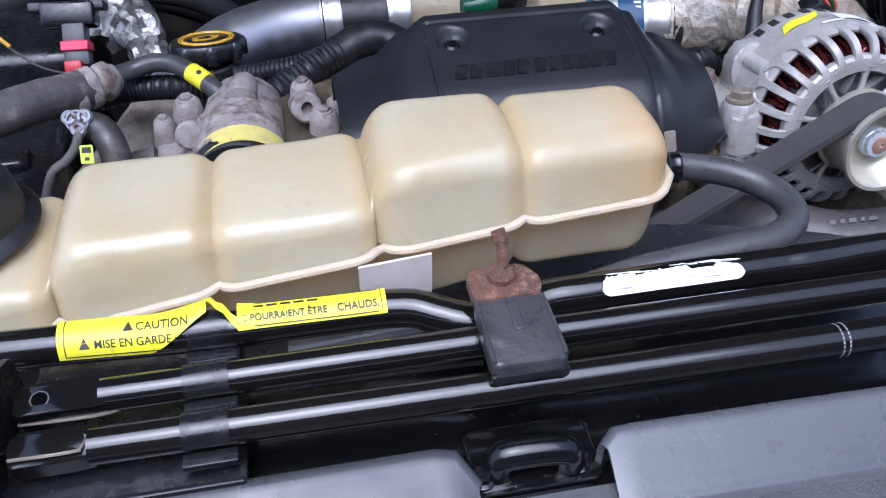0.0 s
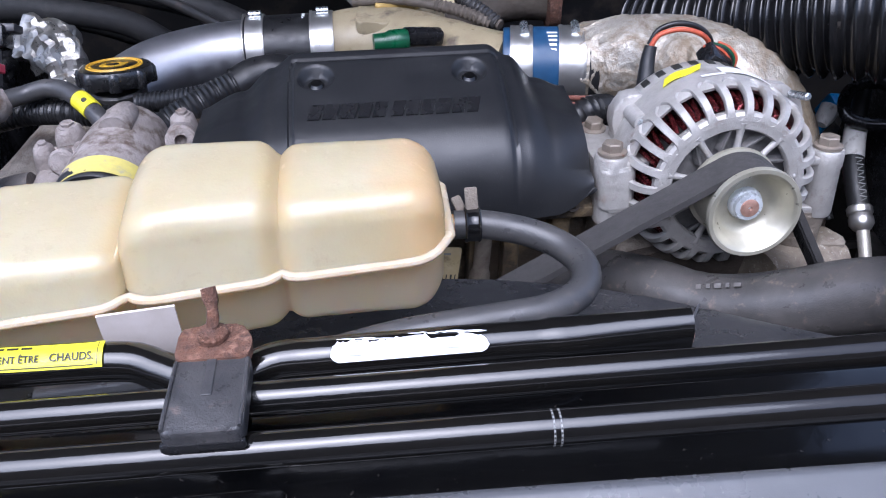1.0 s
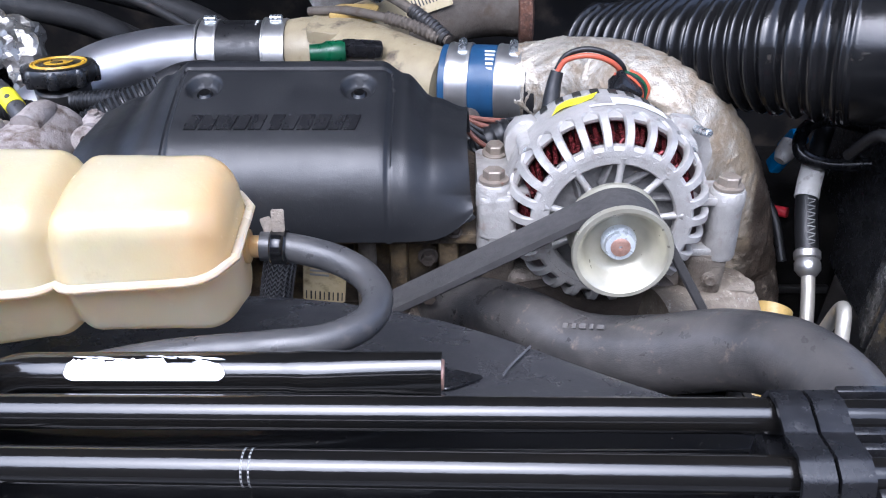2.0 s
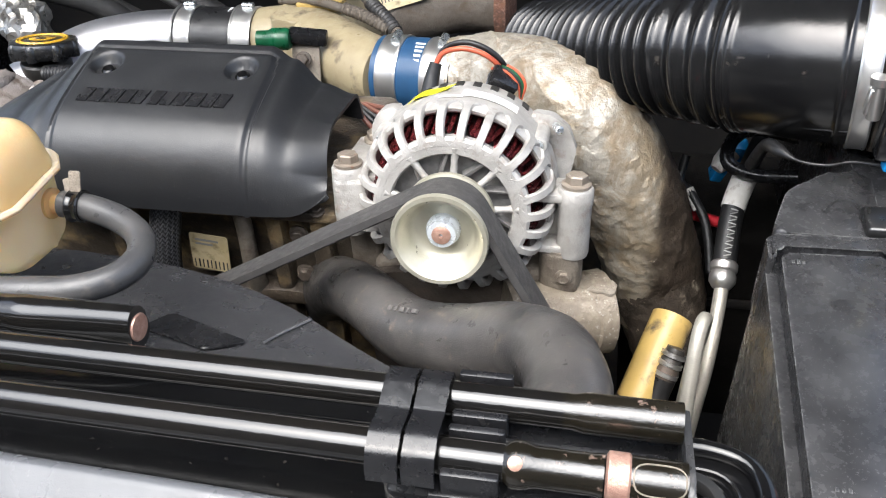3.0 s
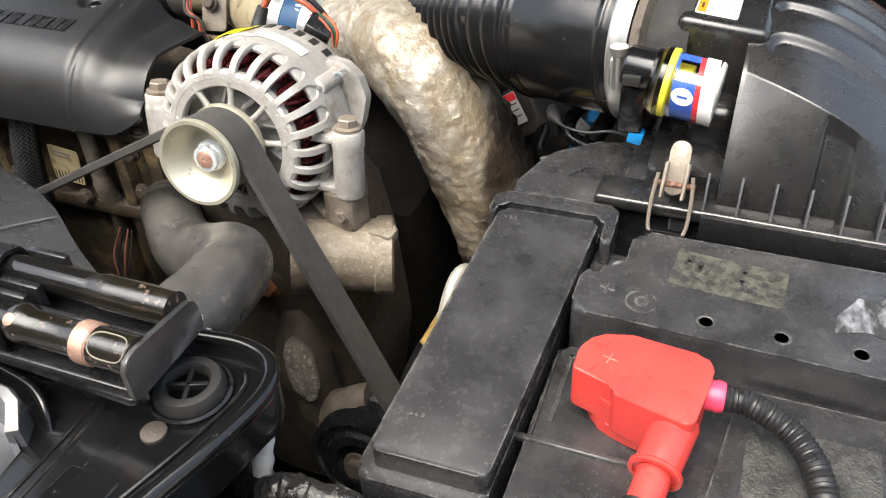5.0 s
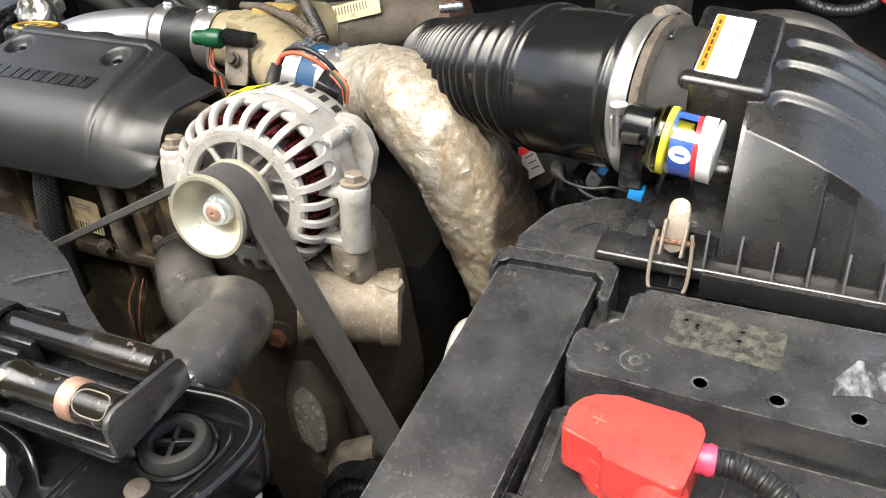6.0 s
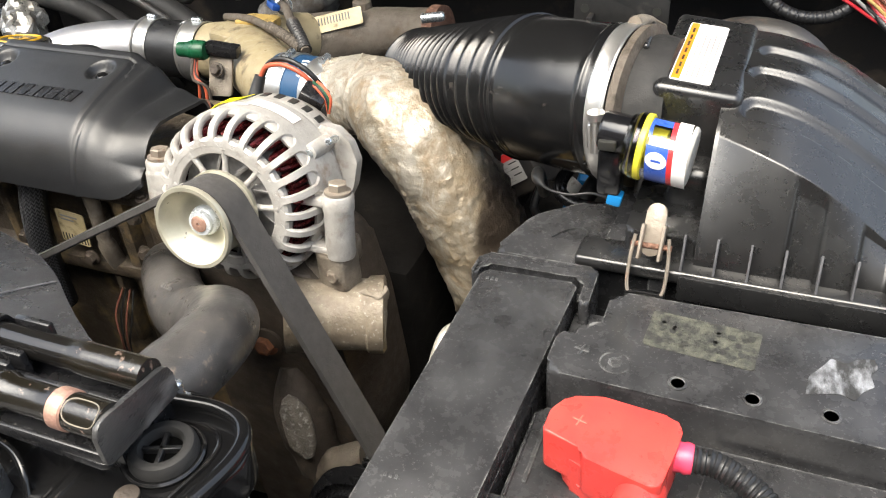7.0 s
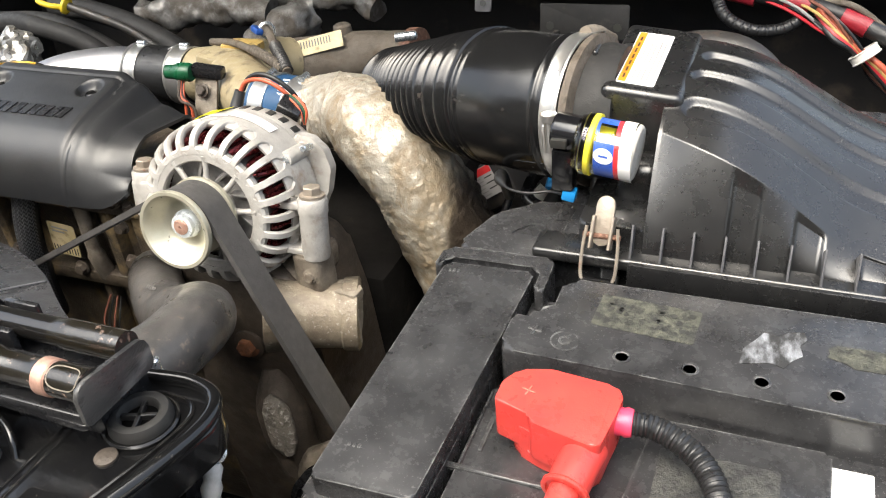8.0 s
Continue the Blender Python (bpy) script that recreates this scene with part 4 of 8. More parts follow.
def caution_sticker():
    """A torn yellow sticker round the tube, in two pieces."""
    t = thing("caution_sticker", "torn yellow warning sticker with black print", "sticker", (-0.05, 0.29, 1.325))
    R = 0.0097

    def centre(x):
        return lerp(x, [(-0.26, 0.300), (-0.137, 0.2925), (-0.052, 0.287), (0.03, 0.2855)]), lerp(x, [(-0.26, 1.309), (-0.137, 1.313), (-0.052, 1.314), (0.03, 1.314)])

    def on(x, s, lift=0.0):
        cy, cz = centre(x)
        a = radians(128) + s / R
        return x, cy + (R + lift) * math.cos(a), cz + (R + lift) * math.sin(a)

    def raised(u, v):
        k = max(0.0, u - 0.6) / 0.4
        return 0.0007 + 0.0055 * k * k * (1.0 - 0.6 * v) + 0.0006 * k * math.sin(11 * u + 5 * v)

    def left(u, v):
        x = -0.1195 + 0.066 * u
        return on(x, -0.0120 - 0.0025 * max(0, u - 0.7) / 0.3 + 0.0205 * v * (1 - 0.6 * max(0, u - 0.62) / 0.38), raised(u, v))

    def on_left(x0, s0):
        def put(x, y, z):
            s = s0 - y
            u = (x0 + x + 0.1195) / 0.066
            v = 1 - (0.0085 - s) / 0.0205
            return on(x0 + x, s, raised(u, v) + 0.0004 + z)
        return put

    def right(u, v):
        x = -0.040 + 0.068 * u
        return on(x, 0.0028 - 0.0132 * (1 - v), 0.0006 + 0.0012 * max(0, 0.15 - u) * 6)

    def flap(u, v):
        a, b = Vector(left(1, 0.55 * v)), Vector(right(0, 0.62 + 0.38 * v))
        p = a.lerp(b, u)
        return p.x, p.y - 0.001 * math.sin(math.pi * u), p.z + 0.0035 * math.sin(math.pi * u) + 0.0008 * math.sin(14 * u)

    part("left_piece", sheet(left, 40, 12, 0.0003), yellow_sticker, t)
    part("right_piece", sheet(right, 40, 12, 0.0003), yellow_sticker, t)
    part("curled_flap", sheet(lambda u, v: flap(u, v), 16, 6, 0.0003), yellow_sticker, t)

    def onto(x0, s0, side):
        return lambda x, y, z: on(x0 + x, s0 - y, 0.0011 + z) if side else on(x0 + x, s0 - y, 0.0010 + z)

    def down(x0, s0, lift=0.0011):
        # text height runs up the tube, away from the front
        return lambda x, y, z: on(x0 + x, s0 - y, lift + z)

    part("lettering", letters("CAUTION", 0.0052, on_left(-0.0850, -0.0022)), black_ink, t)
    part("lettering", letters("MISE EN GARDE :", 0.0048, on_left(-0.1035, 0.0040)), black_ink, t)
    part("lettering", letters("C POURRAIENT ÊTRE", 0.0041, down(-0.0385, -0.0006, 0.0015)), black_ink, t)
    part("lettering", letters("CHAUDS.", 0.0046, down(0.0050, -0.0006, 0.0015)), black_ink, t)
    for x, s in ((-0.0905, -0.0022), (-0.1100, 0.0040)):
        part("warning_mark", place_on(slab([(0, 0), (0.0046, 0), (0.0023, 0.0046)], 0, 0.0002, 0), on_left(x, s)), black_ink, t)
    for k in range(5):
        part("cut_print", sheet(lambda u, v, k=k: on(-0.033 + 0.0062 * k + 0.0048 * u, -0.0080 + 0.0011 * v, 0.0010), 4, 1, 0.0002), black_ink, t)
    part("border_line", sheet(lambda u, v: on(-0.1165 + 0.0004 * v, -0.0105 + 0.0175 * u, 0.0012), 12, 1, 0.0002), black_ink, t)
    part("border_line", sheet(lambda u, v: on_left(-0.1165 + 0.046 * u, 0.0068 + 0.0004 * v)(0, 0, 0.0001), 20, 1, 0.0002), black_ink, t)
    part("border_line", sheet(lambda u, v: on(0.0255 + 0.0004 * v, -0.0096 + 0.0112 * u, 0.0010), 12, 1, 0.0002), black_ink, t)
    part("border_line", sheet(lambda u, v: on(-0.036 + 0.060 * u, -0.0098 + 0.0004 * v, 0.0010), 20, 1, 0.0002), black_ink, t)
    part("border_line", sheet(lambda u, v: on(-0.036 + 0.060 * u, 0.0014 + 0.0004 * v, 0.0010), 20, 1, 0.0002), black_ink, t)
    return t


caution_sticker()


def hold_down():
    t = thing("hold_down_bracket", "worn black bracket with a rusty plate and wing bolt", "bracket", (0.0805, 0.255, 1.284))
    top = 1.3365
    m = pose(0.0805, 0.2475, top, -3, 0, -1)
    part("clamp_block", slab(soften([(-0.0165, -0.0275), (0.0165, -0.0275), (0.0160, 0.0175), (-0.0160, 0.0175)], 0.0055, 6), -0.0095, 0.0, 0.0022, 3, m=m), rusty_plate, t)
    part("groove", rbox(-0.0022, 0.0022, -0.008, 0.0155, -0.0004, 0.0008, 0.0004, 1, m=m), rusty_plate, t)
    for sx in (-1, 1):
        part("raised_edge", sweep([m @ Vector((sx * 0.0152, -0.0255, 0.0003)), m @ Vector((sx * 0.0152, -0.005, 0.0003)), m @ Vector((sx * 0.0150, 0.0125, 0.0003))], 0.0009, 8), rusty_plate, t)
    part("edge_strip", slab(soften([(-0.0168, -0.0282), (0.0168, -0.0282), (0.0166, -0.0245), (-0.0166, -0.0245)], 0.0017, 4), -0.0105, -0.0062, 0.001, 2, m=m), black_plastic, t)
    part("rear_plate", rough_up(slab(soften([(-0.0162, 0.0125), (0.0150, 0.0125), (0.0165, 0.0215), (0.0120, 0.0340), (-0.0130, 0.0340), (-0.0165, 0.030)], 0.004, 4), -0.004, 0.0012, 0.001, 2, m=m), 0.0006, 140), rust_metal, t)
    part("bolt_head", rough_up(lathe([(0.0068, 0), (0.0066, 0.0026), (0.0050, 0.0042), (0.0034, 0.005)], (0.0800, 0.2735, top + 0.0005), seg=22), 0.0005, 200), rust_metal, t)
    part("wing", rough_up(sweep([(0.0805, 0.2745, top + 0.004), (0.0812, 0.2790, top + 0.014), (0.0800, 0.2835, top + 0.020)], lambda s, u: 0.0026 if u < 0.6 else 0.0034, 12, 0.002), 0.0004, 220), rust_metal, t)
    part("stem", rbox(0.072, 0.090, 0.262, 0.279, 1.284, 1.329, 0.002), black_paint, t)
    return t


hold_down()


end_plastic = surf("end_plastic", (0.026, 0.026, 0.027), (0.065, 0.064, 0.062), scale=40, rough=0.34, bump=0.3, dirt=(0.16, 0.155, 0.15), dirt_amount=0.24, dirt_scale=60, stretch=(1, 0.5, 1))


def right_cradle():
    """Moulded tray with an end stop; its two straps close over both rods."""
    t = thing("rod_cradle", "black plastic rod cradle with two straps and an end stop", "cradle", (0.5, 0.232, 1.286))
    part("tray", slab(soften([(0.440, 0.2120), (0.557, 0.2075), (0.557, 0.2615), (0.480, 0.2625), (0.440, 0.2625)], 0.003), 1.2990, 1.3030, 0.001), black_plastic, t)
    part("tray_wall", rbox(0.458, 0.556, 0.2085, 0.2110, 1.3015, 1.3085, 0.0008), black_plastic, t)
    part("tray_rib", rbox(0.470, 0.550, 0.2345, 0.2380, 1.302, 1.3120, 0.001), black_plastic, t)
    part("end_stop", slab(soften([(0.2085, 1.3010), (0.2600, 1.2985), (0.2600, 1.3150), (0.2560, 1.3190), (0.2140, 1.3255), (0.2085, 1.3215)], 0.003, 4), 0.5550, 0.5580, 0.0010, 2, m=Matrix(((0, 0, 1, 0), (1, 0, 0, 0), (0, 1, 0, 0), (0, 0, 0, 1)))), end_plastic, t)
    prof = [(0.2605, 1.3035), (0.2602, 1.3160), (0.2570, 1.3235), (0.2495, 1.3262), (0.2420, 1.3245), (0.2355, 1.3230), (0.2285, 1.3248), (0.2220, 1.3268), (0.2145, 1.3240), (0.2116, 1.3185), (0.2112, 1.3120)]

    def over(x0, x1):
        def f(u, v):
            k = v * (len(prof) - 1)
            i = min(int(k), len(prof) - 2)
            q = k - i
            return x0 + (x1 - x0) * u, prof[i][0] * (1 - q) + prof[i + 1][0] * q, prof[i][1] * (1 - q) + prof[i + 1][1] * q
        return sheet(f, 3, 40, 0.0022)

    part("strap", over(0.4335, 0.4465), black_plastic, t)
    part("strap", over(0.4480, 0.4610), black_plastic, t)
    part("strap_base", rbox(0.434, 0.4605, 0.226, 0.258, 1.2745, 1.304, 0.0015), black_plastic, t)
    for y, z in ((ra(0.47).y + 0.009, ra(0.47).z - 0.010), (rb(0.47).y + 0.009, rb(0.47).z - 0.010)):
        part("saddle", join(rbox(0.463, 0.486, y - 0.0125, y - 0.0080, 1.302, z + 0.004, 0.0012), rbox(0.463, 0.486, y + 0.0080, y + 0.0120, 1.302, z + 0.006, 0.0012)), black_plastic, t)
    part("foot", rbox(0.470, 0.548, 0.224, 0.262, 1.2745, 1.2995, 0.002), black_plastic, t)
    for p in t.children:
        p.data.transform(Matrix.Translation((0, -0.009, 0.010)))
    part("hook_wire", sweep([(0.452, 0.2085, 1.298), (0.478, 0.2040, 1.299), (0.495, 0.2000, 1.299), (0.506, 0.1940, 1.296), (0.511, 0.1880, 1.287)], 0.0020, 10, 0.002), black_paint, t)
    return t


def left_cradle():
    t = thing("rod_cradle", "black plastic rod cradle with three open saddles", "cradle", (-0.09, 0.245, 1.286))
    part("tray", rbox(-0.138, -0.040, 0.206, 0.272, 1.299, 1.3025, 0.001), black_plastic, t)
    part("tray_wall", rbox(-0.138, -0.040, 0.206, 0.2090, 1.3015, 1.3085, 0.001), black_plastic, t)
    part("tray_rib", rbox(-0.138, -0.07, 0.2365, 0.2405, 1.3015, 1.310, 0.001), black_plastic, t)
    part("end_stop", slab(soften([(0.206, 1.2995), (0.275, 1.2995), (0.276, 1.326), (0.262, 1.333), (0.214, 1.328), (0.206, 1.318)], 0.004, 4), -0.1395, -0.1355, 0.0012, 2, m=Matrix(((0, 0, 1, 0), (1, 0, 0, 0), (0, 1, 0, 0), (0, 0, 0, 1)))), black_plastic, t)
    for y, z, r in ((ra(-0.053).y, ra(-0.053).z, 0.0082), (rb(-0.053).y, rb(-0.053).z, 0.0084), (0.2875, 1.314, 0.0098)):
        def hug(u, v, y=y, z=z, r=r):
            a = radians(8 + 168 * v)
            return -0.0635 + 0.0190 * u, y + r * 1.02 * math.cos(a), z + r * 1.02 * math.sin(a)
        part("saddle", sheet(hug, 3, 22, -0.0018), black_plastic, t)
        part("saddle_ledge", rbox(-0.0645, -0.042, y - r - 0.006, y - r + 0.001, z - 0.007, z - 0.0035, 0.0008), black_plastic, t)
    part("foot", rbox(-0.134, -0.042, 0.21, 0.298, 1.2845, 1.3005, 0.002), black_plastic, t)
    return t


right_cradle()
left_cradle()


# ---- coolant bottle and its hose ----
milky_seam = surf("milky_seam", (0.52, 0.43, 0.33), (0.48, 0.38, 0.27), scale=20, rough=0.22, bump=0.08, sss=0.6)


def bottle():
    """Blow-moulded bottle: four lobes along x, a welded seam all round, a shallower lower half."""
    t = thing("coolant_bottle", "yellowed translucent plastic coolant expansion bottle", "coolant bottle", (0.03, 0.365, 1.27))
    # lobes: from, to, height, drop at either end
    lobes = [(-0.345, -0.1290, 1.3225, 0.004, 0.004), (-0.1290, -0.0500, 1.3440, 0.024, 0.0052), (-0.0500, 0.0290, 1.3435, 0.0052, 0.004), (0.0290, 0.1060, 1.3630, 0.0215, 0.0058), (0.1060, 0.1900, 1.3598, 0.0052, 0.018)]
    back = [(-0.34, 0.406), (-0.12, 0.405), (0.0, 0.4035), (0.04, 0.4065), (0.19, 0.403)]
    front = [(-0.34, 0.310), (-0.13, 0.3125), (0.0, 0.3165), (0.10, 0.324), (0.19, 0.330)]
    seam = [(-0.34, 1.288), (-0.158, 1.297), (-0.13, 1.302), (-0.052, 1.314), (0.019, 1.3195), (0.10, 1.324), (0.182, 1.3265), (0.20, 1.327)]
    base = [(-0.34, 1.262), (-0.05, 1.270), (0.03, 1.275), (0.06, 1.274), (0.098, 1.279), (0.108, 1.281), (0.19, 1.2775)]

    def inset(x):
        """Drop of the top and inset of the sides where a lobe rounds off towards its ends."""
        for a, b, h, da, db in lobes:
            if a <= x <= b + 1e-6:
                out = []
                for dist, drop in ((x - a, da), (b - x, db)):
                    r = 0.013 if drop < 0.01 else (0.020 if drop != 0.018 else 0.019)
                    q = max(0.0, 1 - dist / r)
                    f = q ** 2.6 if drop < 0.01 else 1 - math.sqrt(max(0.0, 1 - q * q))
                    side = 0.0048 if drop < 0.01 else (0.012 if drop != 0.018 else 0.017)
                    out.append((min(1.0, f * 1.12) * drop, min(1.0, f * 1.12) * side))
                return h, max(o[0] for o in out), max(o[1] for o in out)
        return 1.34, 0.0, 0.0

    def outline(x, side, trim):
        """Half a cross-section from the seam: over the top (side 1) or under (side -1), a box with round corners."""
        zs = curve_at(x, seam)
        h, drop, pinch = inset(x)
        z1 = h - drop if side > 0 else curve_at(x, base) + 0.6 * min(drop, 0.012)
        yf, yb = curve_at(x, front) + pinch + trim, curve_at(x, back) - pinch - trim
        tall = abs(z1 - zs)
        r = min(0.0145 if side > 0 else 0.0095, tall * 0.46)
        lean = 0.005 * tall / 0.04
        sgn = 1 if side > 0 else -1
        pts = []
        for j in range(7):
            f = j / 7
            pts.append((yf + lean * f, zs + sgn * (tall - r) * f))
        for j in range(9):
            a = radians(90 * j / 8)
            pts.append((yf + lean + r * (1 - math.cos(a)), zs + sgn * (tall - r + r * math.sin(a))))
        for j in range(1, 12):
            f = j / 12
            pts.append((yf + lean + r + (yb - yf - 2 * lean - 2 * r) * f, zs + sgn * (tall + 0.0012 * math.sin(math.pi * f))))
        for j in range(9):
            a = radians(90 * (1 - j / 8))
            pts.append((yb - lean - r * (1 - math.cos(a)), zs + sgn * (tall - r + r * math.sin(a))))
        for j in range(7):
            f = 1 - (j + 1) / 7
            pts.append((yb - lean * f, zs + sgn * (tall - r) * f))
        return pts

    for side, name in ((1, "upper_shell"), (-1, "lower_shell")):
        xs = [-0.30 + 0.49 * k / 260 for k in range(261)]
        rings = []
        for x in xs:
            half = outline(x, side, 0.0 if side > 0 else 0.003)
            ring = [(x, y, z) for y, z in half]
            flat = [(x, half[-1][0] + (half[0][0] - half[-1][0]) * f, half[0][1]) for f in (0.25, 0.5, 0.75)]
            rings.append(ring + flat)
        part(name, rough_up(loft(rings), 0.0005, 45), bottle_plastic if side > 0 else amber_lit, t, angle=60)
    xs = [-0.30 + 0.4925 * k / 120 for k in range(121)]
    loop = []
    for x in xs:
        half = outline(min(x, 0.1899), 1, 0)
        loop.append((x, half[0][0] - 0.0025, curve_at(x, seam)))
    for x in reversed(xs):
        half = outline(min(x, 0.1899), 1, 0)
        loop.append((x, half[-1][0] + 0.0025, curve_at(x, seam)))
    part("seam_flange", sweep([Vector(p) for p in loop], 0.0020, 10, raw=True, shape=lambda a, u: 1.0 + 0.35 * abs(math.cos(a))), milky_seam, t)
    # white tab below the seam
    part("white_tab", sheet(lambda u, v: (0.018 + 0.037 * u, 0.3135 + 0.002 * u - 0.0018 + 0.004 * v * v, 1.3195 + 0.0015 * u - 0.045 * v), 6, 8, 0.0015), milky_label, t, "milky white tab below the seam")
    part("nozzle", lathe([(0.0095, 0), (0.0095, 0.006), (0.0062, 0.007), (0.0062, 0.024)], (0.186, 0.3755, 1.3095), (1, 0, 0.0), 24), bottle_plastic, t)
    part("neck", lathe([(0.034, 0), (0.032, 0.012), (0.029, 0.02)], (-0.178, 0.368, 1.310), seg=36), bottle_plastic, t)
    cap = part("cap", lathe([(0.041, 0.0), (0.042, 0.003), (0.0395, 0.006), (0.036, 0.008), (0.034, 0.022), (0.031, 0.027), (0.020, 0.029), (0.0001, 0.029)], (-0.178, 0.368, 1.327), seg=48), rubber, t, "black screw cap")
    for k in range(3):
        part("cap_grip", rbox(-0.030, 0.030, -0.004, 0.004, 0, 0.006, 0.002, 2, m=pose(-0.178, 0.368, 1.354, 0, 0, 60 * k)), rubber, cap)
    return t


bottle()


def bottle_hose():
    t = thing("overflow_hose", "black rubber hose looping from the coolant bottle", "hose", (0.24, 0.34, 1.295))
    path = [(0.198, 0.3755, 1.3095), (0.214, 0.375, 1.3090), (0.238, 0.369, 1.3065), (0.256, 0.357, 1.3045), (0.2645, 0.339, 1.3040), (0.259, 0.320, 1.3045), (0.240, 0.3075, 1.305), (0.212, 0.303, 1.305), (0.165, 0.299, 1.303), (0.125, 0.293, 1.299), (0.09, 0.291, 1.292), (0.04, 0.30, 1.280), (-0.02, 0.305, 1.27)]
    part("hose", sweep(path, 0.0082, 18, 0.005), weathered_hose, t)
    clip = part("spring_clip", band((0.2085, 0.3752, 1.3092), (1, -0.02, 0), 0.0084, 0.009, 0.0011, 28), black_paint, t)
    part("clip_tab", slab(rounded(-0.0035, 0.0035, 0, 0.013, 0.001), 0, 0.001, 0.0003, 1, m=pose(0.2085, 0.3775, 1.3175, 62, 0, 4)), dirty_alu, clip)
    part("clip_tab", slab(rounded(-0.003, 0.003, 0, 0.009, 0.001), 0, 0.001, 0.0003, 1, m=pose(0.203, 0.380, 1.3155, 40, 0, 30)), dirty_alu, clip)
    return t


bottle_hose()

# ---- engine ----
def cover_point(x, v):
    """The engine cover's outer face: x across, v from its rear foot over the top to its front foot."""
    mid = [(0.614, 1.262), (0.613, 1.292), (0.607, 1.3045), (0.594, 1.3035), (0.576, 1.2995), (0.560, 1.2962), (0.545, 1.2925), (0.530, 1.2885), (0.516, 1.283), (0.503, 1.2735), (0.493, 1.260), (0.486, 1.243), (0.483, 1.226)]
    side = [(0.612, 1.240), (0.611, 1.255), (0.607, 1.2645), (0.594, 1.2665), (0.576, 1.2690), (0.560, 1.2712), (0.545, 1.2725), (0.530, 1.2718), (0.516, 1.2688), (0.503, 1.2615), (0.494, 1.251), (0.488, 1.239), (0.485, 1.226)]
    k = v * (len(mid) - 1)
    i = min(int(k), len(mid) - 2)
    f = k - i
    w = lerp(x, [(0.030, 0.0), (0.060, 0.25), (0.085, 0.72), (0.104, 1.0), (0.250, 1.0), (0.268, 0.74), (0.290, 0.22), (0.316, 0.0)])
    y = z = 0.0
    for prof, share in ((mid, w), (side, 1 - w)):
        a, b, c, d = (Vector(prof[max(0, min(len(prof) - 1, i + n))]) for n in (-1, 0, 1, 2))
        p = 0.5 * (2 * b + (c - a) * f + (2 * a - 5 * b + 4 * c - d) * f * f + (3 * b - a - 3 * c + d) * f ** 3)
        y += share * p.x
        z += share * p.y
    z -= lerp(x, [(-0.02, 0.022), (0.045, 0.0), (0.32, 0.0)])
    if x > 0.285:
        t = (x - 0.285) / 0.033
        if v > 0.80:
            z += 0.022 * t * t * (v - 0.80) / 0.2
    if x > 0.265 and v > 0.5:
        t = (x - 0.265) / 0.053
        w = min(1.0, (v - 0.5) / 0.3)
        y += 0.014 * t * t * w
        z -= 0.009 * t * t * w
    return y, z


COVER_BOLTS = ((0.119, 0.576), (0.234, 0.576))


def engine_cover():
    t = thing("engine_cover", "black textured plastic engine cover with two recessed bolts", "engine cover", (0.16, 0.55, 1.2))

    def at(u, v):
        x = 0.027 + 0.291 * u
        y, z = cover_point(x, v)
        for bx, by in COVER_BOLTS:
            d = math.hypot(x - bx, y - by)
            if d < 0.0135:
                z -= 0.0085 * min(1.0, max(0.0, (0.0135 - d) / 0.004)) * (0.55 + 0.45 * (y - by + 0.0135) / 0.027)
        # parting grooves of the middle panel
        for gx in (0.1005, 0.2585):
            bend = gx + (0.005 if gx < 0.2 else -0.005) * max(0.0, (y - 0.575) / 0.03) ** 2
            if y < 0.597 and abs(x - bend) < 0.0014:
                z -= 0.0016
        if 0.105 < x < 0.2535 and abs(y - 0.5955) < 0.0012:
            z -= 0.0011
        x += 0.004 * u ** 12 * math.sin(math.pi * min(1.0, v * 1.1)) * -1.0
        return x, y, z

    part("shell", sheet(lambda u, v: at(1 - u, v), 230, 130, 0.003), cover_plastic, t, angle=50)
    for bx, by in COVER_BOLTS:
        part("bolt", join(lathe([(0.0062, 0), (0.0060, 0.003), (0.0042, 0.0048), (0.0001, 0.005)], (bx, by, 1.2905), (0, -0.15, 1), 24)), black_paint, t)
    # the moulded badge, as plain raised slanted bars
    x = 0.112
    for k, w in enumerate((0.0088, 0.0096, 0.0118, 0.0082, 0.0088, 0.0086, 0.0086, 0.0090, 0.0096, 0.0088, 0.0082)):

        def bar(u, v, x=x, w=w):
            px = x + w * u + 0.0036 * v
            y, z = cover_point(px, 0.498 + 0.078 * (1 - v))
            return px, y, z + 0.0012

        part("badge_bar", sheet(lambda u, v: bar(1 - u, 1 - v), 3, 5, 0.002), black_plastic, t)
        x += w + (0.0020 if k != 4 else 0.0046)
    return t


engine_cover()


rotor_grey = surf("rotor_grey", (0.26, 0.25, 0.24), (0.14, 0.135, 0.13), scale=90, rough=0.5, metal=0.3, bump=0.2)
ENGINE_TILT = Matrix.Translation((0.4145, 0.447, 1.249)) @ Matrix.Rotation(radians(-10.5), 4, "X")


